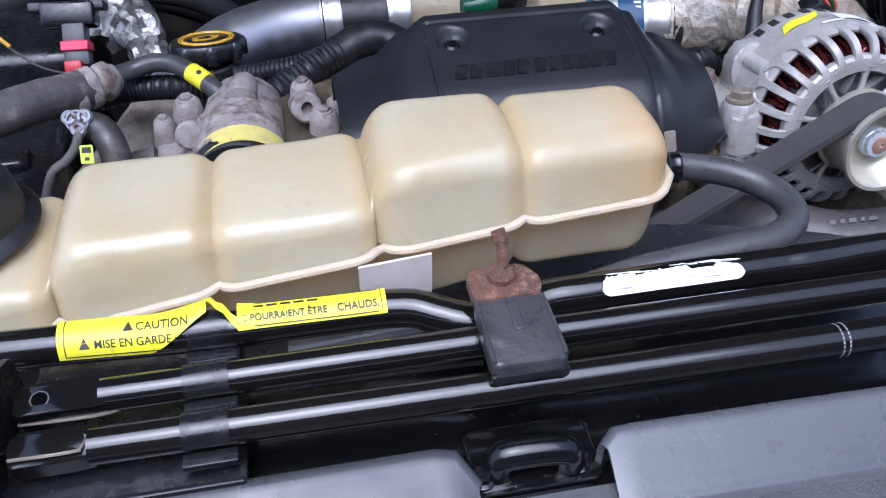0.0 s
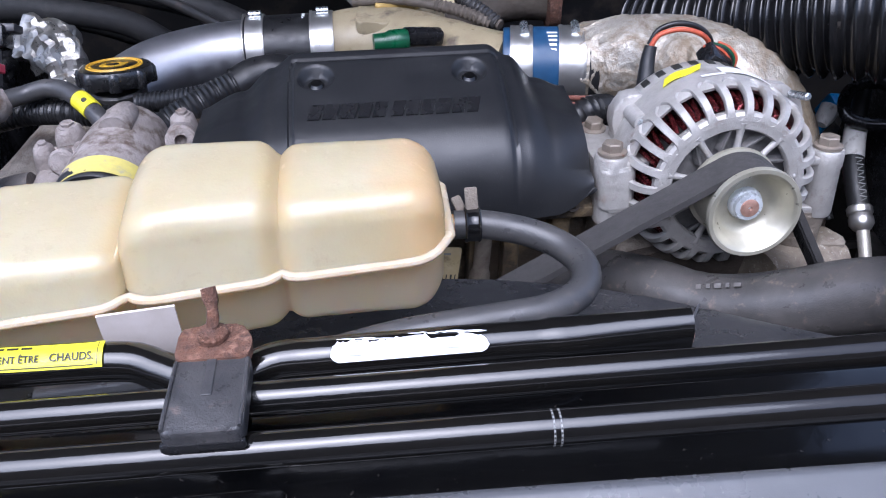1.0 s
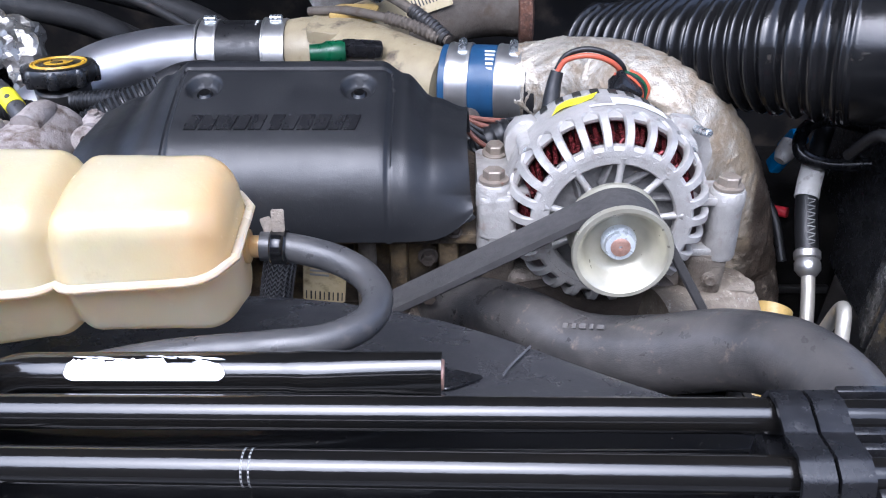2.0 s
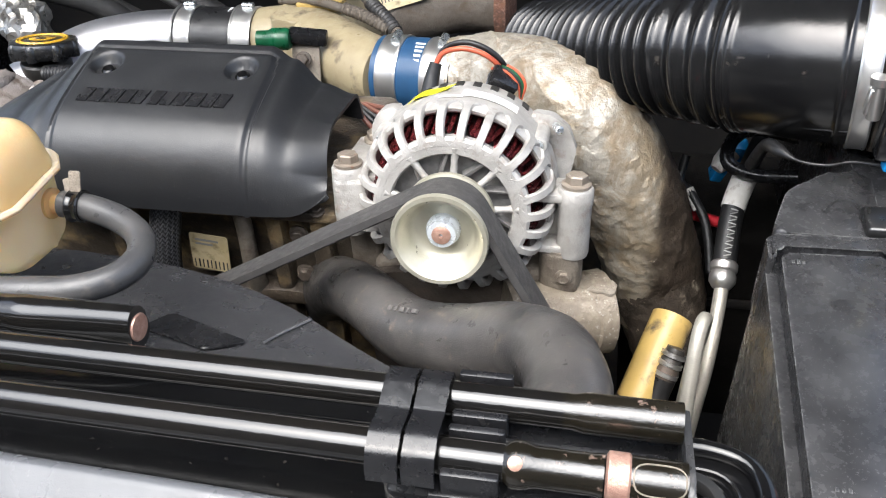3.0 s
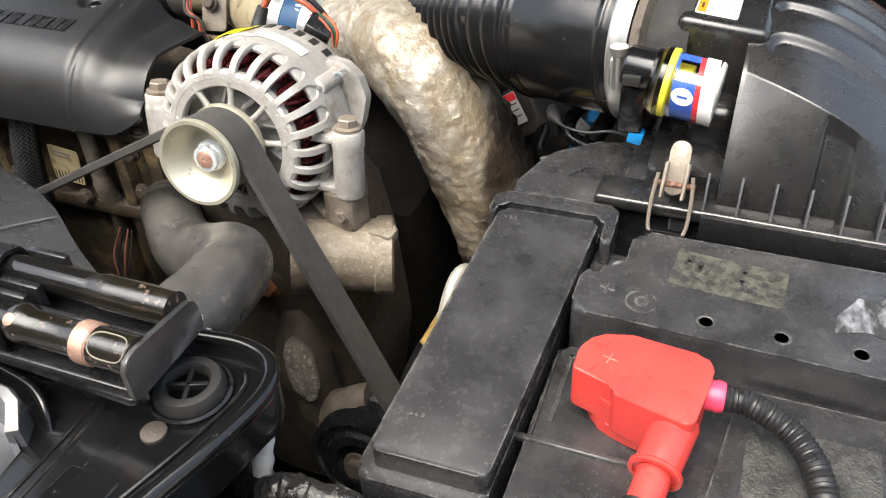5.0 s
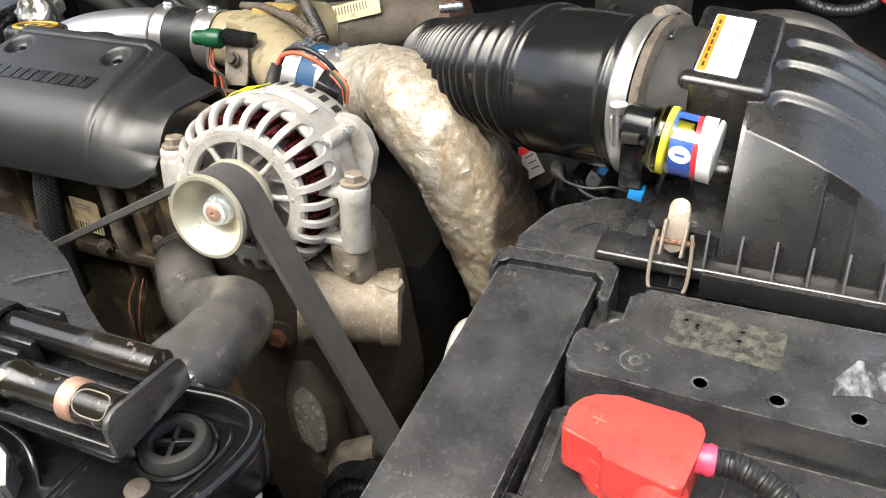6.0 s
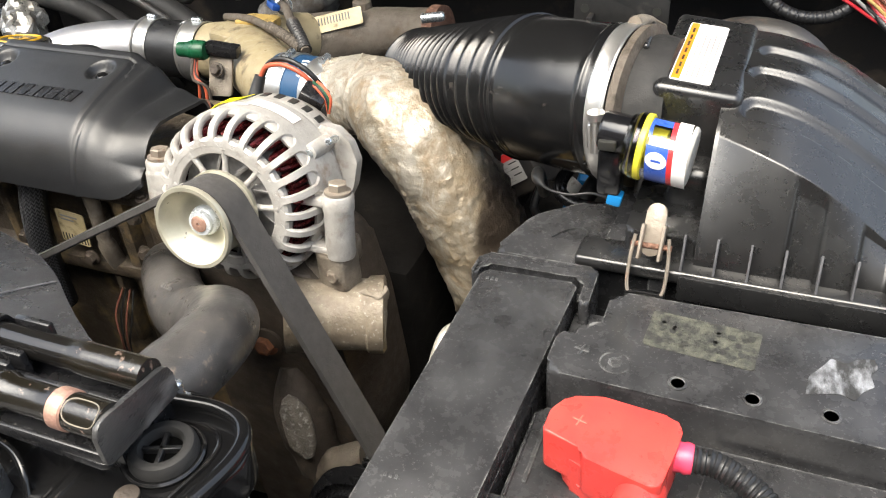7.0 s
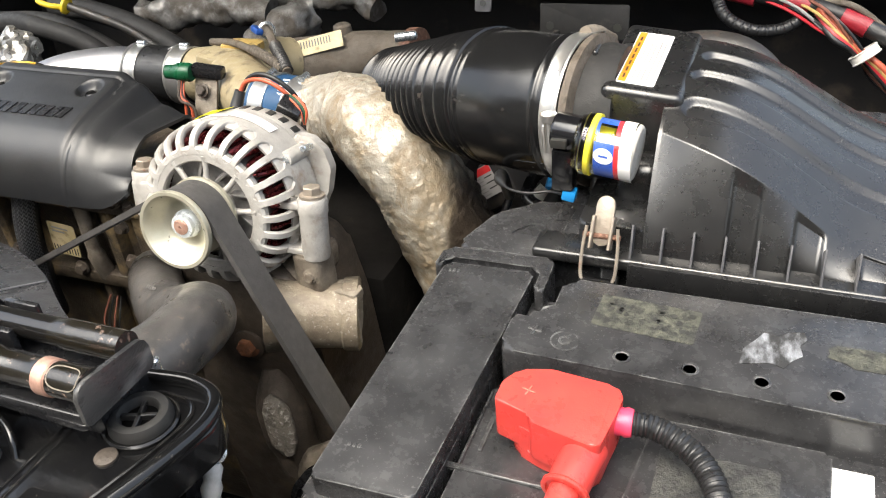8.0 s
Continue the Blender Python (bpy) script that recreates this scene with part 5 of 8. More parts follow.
def alternator():
    AX = ENGINE_TILT
    FLAT = Matrix(((1, 0, 0, 0), (0, 0, 1, 0), (0, 1, 0, 0), (0, 0, 0, 1)))
    t = thing("alternator", "cast aluminium alternator with slotted cage and copper windings", "alternator", (0.4145, 0.53, 1.19))

    def turned(profile, seg=56, at=(0, 0, 0), ends=True):
        return place(lathe(profile, at, (0, 1, 0), seg, ends), AX)

    pulley = part("pulley", turned([(0.0105, 0.013), (0.0190, 0.0120), (0.0235, 0.0085), (0.0274, -0.0045), (0.0300, -0.0066), (0.0328, -0.0066), (0.0336, -0.0045), (0.0333, -0.0022), (0.0298, 0.0000), (0.0298, 0.0300), (0.0326, 0.0310), (0.0326, 0.0345), (0.0280, 0.0355), (0.0130, 0.0365)]), yellow_zinc, t, "yellow passivated belt pulley")
    part("nut", turned([(0.0118, 0.0175), (0.0120, 0.010), (0.0114, 0.0080), (0.0103, 0.0070), (0.0098, 0.0035), (0.0066, 0.0028), (0.0001, 0.0034)], 32), nut_zinc, pulley, "bright zinc nut")
    part("shaft_end", turned([(0.0068, 0.005), (0.0066, 0.0020), (0.0056, 0.0014), (0.0016, 0.0014), (0.0012, 0.0034), (0.0001, 0.0034)], 24), copper_end, pulley, "reddish shaft end")
    part("shaft_boss", turned([(0.012, 0.034), (0.0165, 0.038), (0.020, 0.046), (0.022, 0.056)]), cast_alu, t)
    # dark inside with the fan
    part("rotor", turned([(0.016, 0.050), (0.047, 0.052), (0.049, 0.056), (0.049, 0.085), (0.02, 0.088)]), rotor_grey, t, "dull grey rotor inside the cage")
    for k in range(10):
        part("fan_blade", place(rbox(0.022, 0.045, 0.0455, 0.0520, -0.0012, 0.0012, 0.0003, 1), AX @ Matrix.Rotation(radians(36 * k), 4, "Y") @ Matrix.Rotation(radians(20), 4, "X")), rotor_grey, t)
    # front cage: hub ring, spokes, face ring, broad fingers over the shoulder, rear band
    part("hub_ring", turned([(0.0205, 0.0375), (0.0250, 0.0372), (0.0255, 0.043), (0.0205, 0.044)], 48), cast_alu, t)
    part("face_ring", turned([(0.0438, 0.0392), (0.0450, 0.0376), (0.0545, 0.0374), (0.0568, 0.0394), (0.0566, 0.0450), (0.0438, 0.0446), (0.0438, 0.0392)], 64, ends=False), cast_alu, t)
    for k in range(9):
        a = radians(40 * k + 4)
        p0, p1 = Vector((0.023 * math.sin(a), 0.0402, 0.023 * math.cos(a))), Vector((0.049 * math.sin(a), 0.0408, 0.049 * math.cos(a)))
        part("spoke", place(sweep([p0, (p0 + p1) / 2, p1], lambda s, u: 0.0024 + 0.0018 * abs(2 * u - 1) ** 2, 10, 0.004), AX), cast_alu, t)
    for k in range(26):
        a = 2 * math.pi * (k + 0.5) / 26
        d, e = Vector((math.sin(a), 0, math.cos(a))), Vector((math.cos(a), 0, -math.sin(a)))
        path, _ = smooth_path([d * r + Vector((0, y, 0)) for r, y in ((0.0505, 0.0398), (0.0572, 0.0405), (0.0636, 0.0445), (0.0678, 0.0515), (0.0698, 0.0605), (0.0704, 0.0690))], 0.0028)
        rings, n = [], len(path) - 1
        for i, p in enumerate(path):
            tan = (path[min(i + 1, n)] - path[max(i - 1, 0)]).normalized()
            out = tan.cross(e).normalized()
            u = i / n
            w = (0.0028 + 0.0005 * u) + 0.0046 * max(0.0, (abs(2 * u - 1) - 0.62) / 0.38) ** 2
            h = 0.0026
            rings.append([p + e * (w * cx) + out * (h * cy) for cx, cy in ((1, 0.4), (0.75, 1), (-0.75, 1), (-1, 0.4), (-1, -0.6), (-0.8, -1), (0.8, -1), (1, -0.6))])
        part("finger", place(loft(rings), AX), cast_alu, t)
    part("rear_band", turned([(0.0635, 0.0690), (0.0672, 0.0612), (0.0694, 0.0606), (0.0709, 0.0630), (0.0717, 0.0700), (0.0722, 0.0850), (0.0722, 0.1000), (0.0705, 0.1015), (0.0700, 0.1060), (0.0640, 0.1060), (0.0635, 0.0690)], 72, ends=False), cast_alu, t)
    rng = random.Random(2)
    for k in range(66):
        a = 2 * math.pi * k / 66
        d = Vector((math.sin(a), 0, math.cos(a)))
        e = Vector((math.cos(a), 0, -math.sin(a)))
        y0 = 0.0495 + rng.uniform(-0.0012, 0.0012)
        skew = rng.uniform(-0.003, 0.003)
        p = [d * 0.0545 + Vector((0, 0.074, 0)), d * 0.0550 + e * skew + Vector((0, y0 + 0.002, 0)), d * 0.0580 + e * (skew + 0.002) + Vector((0, y0, 0)), d * 0.0620 + e * 0.005 + Vector((0, 0.074, 0))]
        part("winding", place(sweep(p, 0.0018, 6, 0.005), AX), copper_wire, t, "dark red lacquered copper winding")
    part("stator", turned([(0.0535, 0.0740), (0.0632, 0.0740), (0.0632, 0.098), (0.0535, 0.098), (0.0535, 0.0740)], 48, ends=False), black_ink, t)
    # rear housing, stepped, with vent slots painted on as dark patches
    part("rear_housing", turned([(0.0690, 0.1055), (0.0698, 0.108), (0.0690, 0.124), (0.0640, 0.136), (0.0540, 0.1425), (0.030, 0.145), (0.0001, 0.145)], 64), cast_alu, t)
    for k in range(-4, 6):
        a = radians(11 * k + 6)
        part("slot_patch", place(rbox(-0.0032, 0.0032, 0.1120, 0.1220, -0.001, 0.0009, 0.0004, 1), AX @ Matrix.Rotation(a, 4, "Y") @ Matrix.Translation((0, 0, 0.0692))), black_ink, t)
    # through-bolt bosses
    for ang, r in ((-56, 0.0690), (55, 0.0700), (125, 0.069), (-125, 0.069)):
        a = radians(ang)
        c = Vector((r * math.sin(a), 0.0, r * math.cos(a)))
        part("boss", place(lathe([(0.0062, 0.0745), (0.0070, 0.077), (0.0070, 0.118), (0.005, 0.120)], c, (0, 1, 0), 20), AX), cast_alu, t)
        part("screw", place(lathe([(0.0040, 0.0700), (0.0040, 0.0745), (0.0038, 0.0750)], c, (0, 1, 0), 12), AX), zinc, t)
    part("side_web", place(slab(soften([(0.040, -0.010), (0.072, -0.012), (0.080, 0.004), (0.084, 0.026), (0.078, 0.042), (0.066, 0.052), (0.050, 0.054)], 0.003), 0.104, 0.114, 0.003, 2, m=FLAT), AX), cast_alu, t)
    part("side_web", place(slab(soften([(-0.040, 0.012), (-0.066, 0.012), (-0.073, 0.030), (-0.070, 0.046), (-0.058, 0.054), (-0.046, 0.050)], 0.008), 0.100, 0.116, 0.003, 2, m=FLAT), AX), cast_alu, t)
    part("stud", place(lathe([(0.0030, 0), (0.0030, 0.020), (0.002, 0.021)], (0.068, 0.100, 0.046), (0.2, -1, 0.2), 12), AX), zinc, t)
    # mounting posts with their webs and bolts
    for side, px, top, low in ((-1, -0.0815, 0.0190, -0.034), (1, 0.0865, 0.0135, -0.040)):
        py = 0.0650
        part("post", place(lathe([(0.0112, 0), (0.0120, 0.003), (0.0120, -low - 0.001), (0.0128, -low + 0.002), (0.0128, top - low - 0.001), (0.0116, top - low + 0.001)], (px, py, low), (0, 0, 1), 30), AX), cast_alu, t)
        inner = side * 0.055
        lo, hi = sorted((px, inner))
        for z0, z1 in ((top - 0.010, top - 0.003), (low + 0.003, low + 0.0095)):
            part("web", place(rbox(lo, hi, py - 0.009, py + 0.024, z0, z1, 0.002), AX), cast_alu, t)
        part("back_web", place(rbox(lo, hi, py + 0.010, py + 0.016, low + 0.006, top - 0.005, 0.002), AX), cast_alu, t)
        for k in range(3):
            part("web_hole_patch", place(lathe([(0.0030 - 0.0006 * k, 0.0), (0.0030 - 0.0006 * k, 0.0006), (0.0001, 0.0006)], (side * 0.0665, py + 0.0098, 0.002 - 0.011 * k), (0, -1, 0), 14), AX), hole_shade, t)
        part("mount_bolt", place(hexhead((px, py, top + 0.0015), 0.0080, 0.0090), AX), latch_steel, t, "tan corroded mounting bolt")

    def onrim(ang, y, r=0.0728):
        return AX @ Vector((r * math.sin(ang), y, r * math.cos(ang)))

    part("yellow_label", sheet(lambda u, v: onrim(radians(-33 + 24 * u + 4 * v), 0.086 + 0.0110 * v + 0.005 * u, 0.0732 + 0.0008 * math.sin(7 * u)), 12, 4, -0.0004), yellow_sticker, t, "yellow paper label")
    part("white_label", sheet(lambda u, v: onrim(radians(1 + 33 * u), 0.0795 + 0.012 * v + 0.002 * u, 0.0729), 12, 4, -0.0004), white_sticker, t, "white printed label")
    part("white_label", sheet(lambda u, v: onrim(radians(-12 + 14 * u), 0.0765 + 0.0030 * v, 0.0727), 8, 2, -0.0004), white_sticker, t, "white printed label")
    return t


alternator()


def lead_set():
    t = thing("alternator_cable", "red and black charging cable with rubber boots", "cable", (0.405, 0.6, 1.28))
    part("boot", sweep([(0.379, 0.590, 1.268), (0.381, 0.600, 1.284), (0.384, 0.606, 1.296)], lambda s, u: 0.0075 - 0.0025 * u, 14, 0.003), rubber, t)
    part("red_lead", sweep([(0.384, 0.606, 1.295), (0.390, 0.608, 1.304), (0.405, 0.607, 1.3085), (0.420, 0.606, 1.306), (0.431, 0.607, 1.298), (0.436, 0.612, 1.286)], 0.0021, 12, 0.003), orange_wire, t, "faded red lead")
    part("black_lead", sweep([(0.384, 0.610, 1.295), (0.391, 0.613, 1.306), (0.406, 0.612, 1.3115), (0.422, 0.611, 1.308), (0.434, 0.612, 1.298), (0.440, 0.616, 1.284)], 0.0023, 12, 0.003), rubber, t)
    part("plug", join(rbox(-0.011, 0.011, -0.009, 0.009, -0.008, 0.008, 0.002, 2, m=pose(0.437, 0.602, 1.284, 20, 30, 10))), black_plastic, t)
    for k, m in enumerate((orange_wire, rubber, green_plastic, orange_wire)):
        part("small_wire", sweep([(0.428 + 0.004 * k, 0.607, 1.293 + 0.001 * k), (0.440 + 0.003 * k, 0.603, 1.2925), (0.449 + 0.002 * k, 0.600, 1.284), (0.452, 0.598, 1.272)], 0.0013, 8, 0.003), m, t)
    return t


lead_set()


def drive_belt():
    """A flat ribbed belt: over the alternator pulley, down to the crank side and away to the left."""
    t = thing("drive_belt", "worn dark grey ribbed drive belt round the alternator pulley", "belt", (0.46, 0.464, 1.05))
    AX = ENGINE_TILT
    R = 0.0314
    left_a, right_a = radians(-28.7), radians(60)
    line = []
    # left run
    tl = Vector((R * math.sin(left_a), R * math.cos(left_a)))
    dl = Vector((-math.cos(left_a), math.sin(left_a)))
    for s in (0.30, 0.2, 0.1, 0.05):
        line.append(tl + dl * s)
    for k in range(17):
        a = left_a + (right_a - left_a) * k / 16
        line.append(Vector((R * math.sin(a), R * math.cos(a))))
    tr = Vector((R * math.sin(right_a), R * math.cos(right_a)))
    dr = Vector((math.cos(right_a), -math.sin(right_a)))
    for s in (0.05, 0.12, 0.2, 0.28):
        line.append(tr + dr * s)
    n = len(line)
    rings = []
    for i, p in enumerate(line):
        d = (line[min(i + 1, n - 1)] - line[max(i - 1, 0)]).normalized()
        nrm = Vector((-d.y, d.x))
        ring = []
        for off, y in ((0.0, 0.0012), (0.0, 0.0290), (-0.0048, 0.0290), (-0.0048, 0.0012)):
            q = p + nrm * off
            ring.append(AX @ Vector((q.x, y, q.y)))
        rings.append(ring)
    part("band", loft(rings), belt_rubber, t)
    for k in range(6):
        y0 = 0.0022 + 0.0045 * k
        ribs = []
        for i, p in enumerate(line):
            d = (line[min(i + 1, n - 1)] - line[max(i - 1, 0)]).normalized()
            nrm = Vector((-d.y, d.x))
            ribs.append([AX @ Vector(((p + nrm * off).x, y, (p + nrm * off).y)) for off, y in ((-0.0046, y0), (-0.0046, y0 + 0.0024), (-0.0062, y0 + 0.0017), (-0.0062, y0 + 0.0007))])
        part("rib", loft(ribs), belt_rubber, t)
    return t


drive_belt()


def crank_pulley():
    t = thing("belt_pulley", "black ribbed lower belt pulley", "pulley", (0.507, 0.43, 0.95))
    prof = [(0.010, 0.004), (0.020, 0.004), (0.022, -0.002), (0.032, -0.002), (0.034, 0.003), (0.041, 0.003), (0.043, 0.0)]
    for k in range(7):
        prof += [(0.0495, 0.003 + 0.0046 * k), (0.0460, 0.0053 + 0.0046 * k)]
    prof += [(0.050, 0.037), (0.03, 0.039)]
    part("wheel", lathe(prof, (0.514, 0.430, 0.950), (0, 0.983, -0.182), 56), black_plastic, t)
    part("hub_bolt", hexhead((0.514, 0.428, 0.951), 0.010, 0.010, (0, -0.983, 0.182)), grimy_iron, t)
    return t


crank_pulley()


hose_rubber = surf("hose_rubber", (0.030, 0.029, 0.029), (0.078, 0.072, 0.067), scale=26, rough=0.36, rough_vary=0.14, bump=0.22, fine=1100, dirt=(0.17, 0.135, 0.105), dirt_amount=0.14, dirt_scale=130, coat=0.12)


def upper_hose():
    t = thing("radiator_hose", "thick dusty black rubber radiator hose", "hose", (0.42, 0.41, 1.14))
    path = [(0.288, 0.550, 1.085), (0.300, 0.526, 1.120), (0.320, 0.500, 1.148), (0.352, 0.466, 1.168), (0.393, 0.428, 1.177), (0.436, 0.402, 1.197), (0.472, 0.382, 1.222), (0.496, 0.354, 1.244), (0.507, 0.322, 1.256), (0.508, 0.292, 1.261), (0.505, 0.268, 1.261)]
    part("hose", rough_up(sweep(path, lambda s, u: 0.0248 + 0.0012 * math.sin(u * 11 + 1.2), 30, 0.006), 0.0008, 40), hose_rubber, t)
    # faded print along the hose
    along = Vector((0.0256, -0.0165, 0.0143)).normalized()
    out = Vector((-0.61, -0.29, 0.72))
    out = (out - along * out.dot(along)).normalized()
    turn = Matrix((along, out.cross(along), out)).transposed().to_4x4()
    for k, (w, h) in enumerate(((0.004, 0.005), (0.003, 0.005), (0.005, 0.005), (0.0025, 0.005), (0.005, 0.004))):
        p = Vector((0.3800, 0.4275, 1.1985)) + along * (0.0068 * k) + out * 0.0003
        part("print_bar", rbox(-w / 2, w / 2, -h * 0.34, h * 0.34, -0.002, 0.0001, 0, m=Matrix.Translation(p) @ turn), hose_print, t)
    return t


hose_print = surf("hose_print", (0.13, 0.12, 0.11), (0.08, 0.075, 0.07), scale=300, rough=0.6, bump=0)
upper_hose()


def block():
    t = thing("engine_block", "oily brown cast engine block with bolted covers", "engine", (0.3, 0.7, 0.8))
    part("head", rough_up(rbox(-0.02, 0.33, 0.530, 0.70, 0.78, 1.215, 0.010, 3), 0.002, 30), oily_block, t)
    # body coloured near-black in place of the shade deep in the bay
    part("block_body", rbox(-0.05, 0.50, 0.62, 1.10, 0.6, 1.09, 0.02), depth_black, t)
    part("rail", rough_up(rbox(0.05, 0.325, 0.505, 0.535, 1.206, 1.216, 0.003, 2), 0.0008, 70), oily_block, t)
    part("rail", rough_up(rbox(0.05, 0.32, 0.512, 0.535, 1.110, 1.126, 0.004, 2), 0.001, 60), oily_block, t)
    rng = random.Random(9)
    for x, w in ((0.118, 0.012), (0.232, 0.009), (0.262, 0.014), (0.300, 0.016)):
        part("rib", rough_up(rbox(x - w / 2, x + w / 2, 0.515, 0.54, 1.02, 1.208, 0.004, 2), 0.0012, 60, x), oily_block, t)
    part("stud_pipe", sweep([(0.2375, 0.512, 1.226), (0.239, 0.512, 1.19), (0.237, 0.513, 1.15), (0.236, 0.520, 1.12)], lambda s, u: 0.0068 if u < 0.7 else 0.0085, 14, 0.005), dirty_alu, t)
    for x, z in ((0.256, 1.214), (0.272, 1.214), (0.214, 1.130), (0.285, 1.19), (0.285, 1.15), (0.135, 1.14)):
        part("bolt", hexhead((x, 0.512, z), 0.0058, 0.007, (0, -1, 0)), grimy_iron, t)
    for k in range(6):
        x = 0.225 + 0.016 * k
        part("bolt", hexhead((x, 0.508, 1.216), 0.0045, 0.005, (0, -0.3, 1)), grimy_iron, t)
    # front cover below the alternator
    XZ = Matrix(((1, 0, 0, 0), (0, 0, 1, 0), (0, 1, 0, 0), (0, 0, 0, 1)))
    poly = [(0.335, 1.165), (0.345, 1.00), (0.360, 0.80), (0.47, 0.80), (0.50, 0.98), (0.49, 1.10), (0.475, 1.175), (0.42, 1.180)]
    part("front_cover", rough_up(slab(soften(poly, 0.02, 5), 0.497, 0.60, 0.006, 3, m=XZ), 0.001, 40), grimy_iron, t)
    part("cover_bolt", hexhead((0.412, 0.495, 1.086), 0.0092, 0.010, (0, -1, 0.1)), bright_rust, t, "rusty bolt head")
    part("cast_boss", rough_up(lathe([(0.017, -0.02), (0.016, 0.004), (0.010, 0.006)], (0.412, 0.498, 1.086), (0, -1, 0), 24), 0.0008, 80), grimy_iron, t)
    part("cast_foot", rough_up(sweep([(0.428, 0.503, 1.055), (0.435, 0.492, 1.025), (0.444, 0.484, 0.992), (0.455, 0.480, 0.95)], lambda s, u: 0.012 + 0.015 * math.sin(math.pi * min(0.75, u)), 22, 0.005), 0.0015, 50), grimy_iron, t)
    pad = Matrix.Translation((0.4490, 0.4640, 1.018)) @ Matrix.Rotation(radians(-15.5), 4, "Y") @ Matrix.Rotation(radians(-14), 4, "X") @ Matrix.Diagonal((0.0160, 0.0110, 0.0340, 1))
    part("cast_pad", rough_up(place(lathe([(0.02, -1), (0.5, -0.87), (0.87, -0.5), (1, 0), (0.87, 0.5), (0.5, 0.87), (0.02, 1)], (0, 0, 0), seg=40), pad), 0.0022, 90), speckled_cast, t, "rough pale cast pad")
    part("cast_foot", rough_up(sweep([(0.46, 0.475, 0.945), (0.485, 0.470, 0.975), (0.51, 0.475, 0.985)], 0.017, 16, 0.008), 0.002, 50), dirty_alu, t)
    part("outlet_foot", rough_up(lathe([(0.03, 0), (0.028, 0.02), (0.022, 0.035)], (0.345, 0.39, 1.10), (0.4, -0.3, 0.4), 24), 0.002, 40), grimy_iron, t)
    return t


block()


def alternator_bracket():
    t = thing("alternator_bracket", "dirty grey cast bracket under the alternator with pump outlet", "bracket", (0.42, 0.53, 1.12))
    part("left_arm", rough_up(slab(soften([(0.322, 0.500), (0.350, 0.500), (0.352, 0.595), (0.322, 0.595)], 0.008), 1.2080, 1.2430, 0.004, 3, m=Matrix.Translation((0.337, 0.55, 1.243)) @ Matrix.Rotation(radians(-10.5), 4, "X") @ Matrix.Translation((-0.337, -0.55, -1.243))), 0.0006, 60), cast_alu, t)
    part("left_block", rough_up(rbox(0.326, 0.352, 0.510, 0.590, 1.145, 1.206, 0.006, 3), 0.0010, 50), dirty_alu, t, "dark stained lower block")
    part("rear_bolt", hexhead((0.337, 0.5795, 1.2385), 0.0075, 0.009), latch_steel, t)
    part("bridge", rough_up(rbox(0.345, 0.485, 0.505, 0.57, 1.145, 1.176, 0.008, 3), 0.0008, 50), dirty_alu, t)
    part("right_foot", rough_up(slab(soften([(0.478, 0.497), (0.507, 0.493), (0.510, 0.520), (0.475, 0.526)], 0.008), 1.162, 1.2035, 0.006, 4), 0.0008, 70), dirty_alu, t)
    part("foot_bolt", hexhead((0.4960, 0.4945, 1.182), 0.0048, 0.004, (0, -1, 0.1)), dirty_alu, t)
    part("ear", rough_up(slab(soften([(0.510, 0.499), (0.535, 0.497), (0.537, 0.512), (0.512, 0.520)], 0.004), 1.158, 1.1665, 0.002, 2), 0.0005, 90), dirty_alu, t)
    ax = Vector((1, 0.42, -0.10)).normalized()
    c = Vector((0.454, 0.482, 1.142))
    part("outlet_neck", rough_up(lathe([(0.034, 0), (0.032, 0.018), (0.0305, 0.024), (0.0305, 0.066), (0.0325, 0.068), (0.0335, 0.080), (0.030, 0.082), (0.0285, 0.078), (0.028, 0.03), (0.0001, 0.03)], c, ax, 56), 0.0012, 70), speckled_neck, t, "corroded cast outlet neck")
    return t


alternator_bracket()


# ---- charge air pipes ----
def ribbed(base, pitch, depth):
    return lambda s, u: base + depth * (0.5 + 0.5 * math.cos(2 * math.pi * s / pitch))


SIL = [(-0.235, 0.655, 1.085), (-0.170, 0.705, 1.125), (-0.120, 0.765, 1.160), (-0.068, 0.820, 1.180), (-0.015, 0.850, 1.184), (0.040, 0.862, 1.184)]


def silver_pipe():
    t = thing("charge_pipe", "brushed aluminium charge air pipe", "pipe", (-0.05, 0.83, 1.14))
    part("pipe", sweep(SIL[2:], 0.0335, 36, 0.006), polished_pipe, t)
    # lower end in a dirtier metal, which also carries its shade
    part("lower_pipe", rough_up(sweep(SIL[:3], 0.0330, 32, 0.006), 0.0006, 60), dirty_alu, t, "dull lower end of the pipe, shade put into its colour")
    return t


silver_pipe()


def coupler():
    t = thing("hose_coupler", "black rubber coupler with two steel clamps", "coupler", (0.08, 0.86, 1.15))
    a, b = Vector((0.034, 0.862, 1.184)), Vector((0.128, 0.860, 1.186))
    ax = (b - a).normalized()
    L = (b - a).length
    part("sleeve", lathe([(0.0345, 0), (0.0362, 0.001), (0.0362, L - 0.001), (0.0345, L)], a, ax, 40), rubber, t)
    for f in (0.13, 0.88):
        c = part("clamp", band(a + ax * L * f, ax, 0.0364, 0.019 if f < 0.5 else 0.023, 0.0010), steel_band, t, "bright steel band clamp")
        part("clamp_rim", band(a + ax * (L * f - 0.012), ax, 0.0366, 0.002, 0.0016), steel_band, c)
        part("clamp_screw", lathe([(0.004, 0), (0.004, 0.012), (0.002, 0.013)], a + ax * (L * f - 0.006) + Vector((0, 0.005, 0.039)), ax, 12), zinc, c)
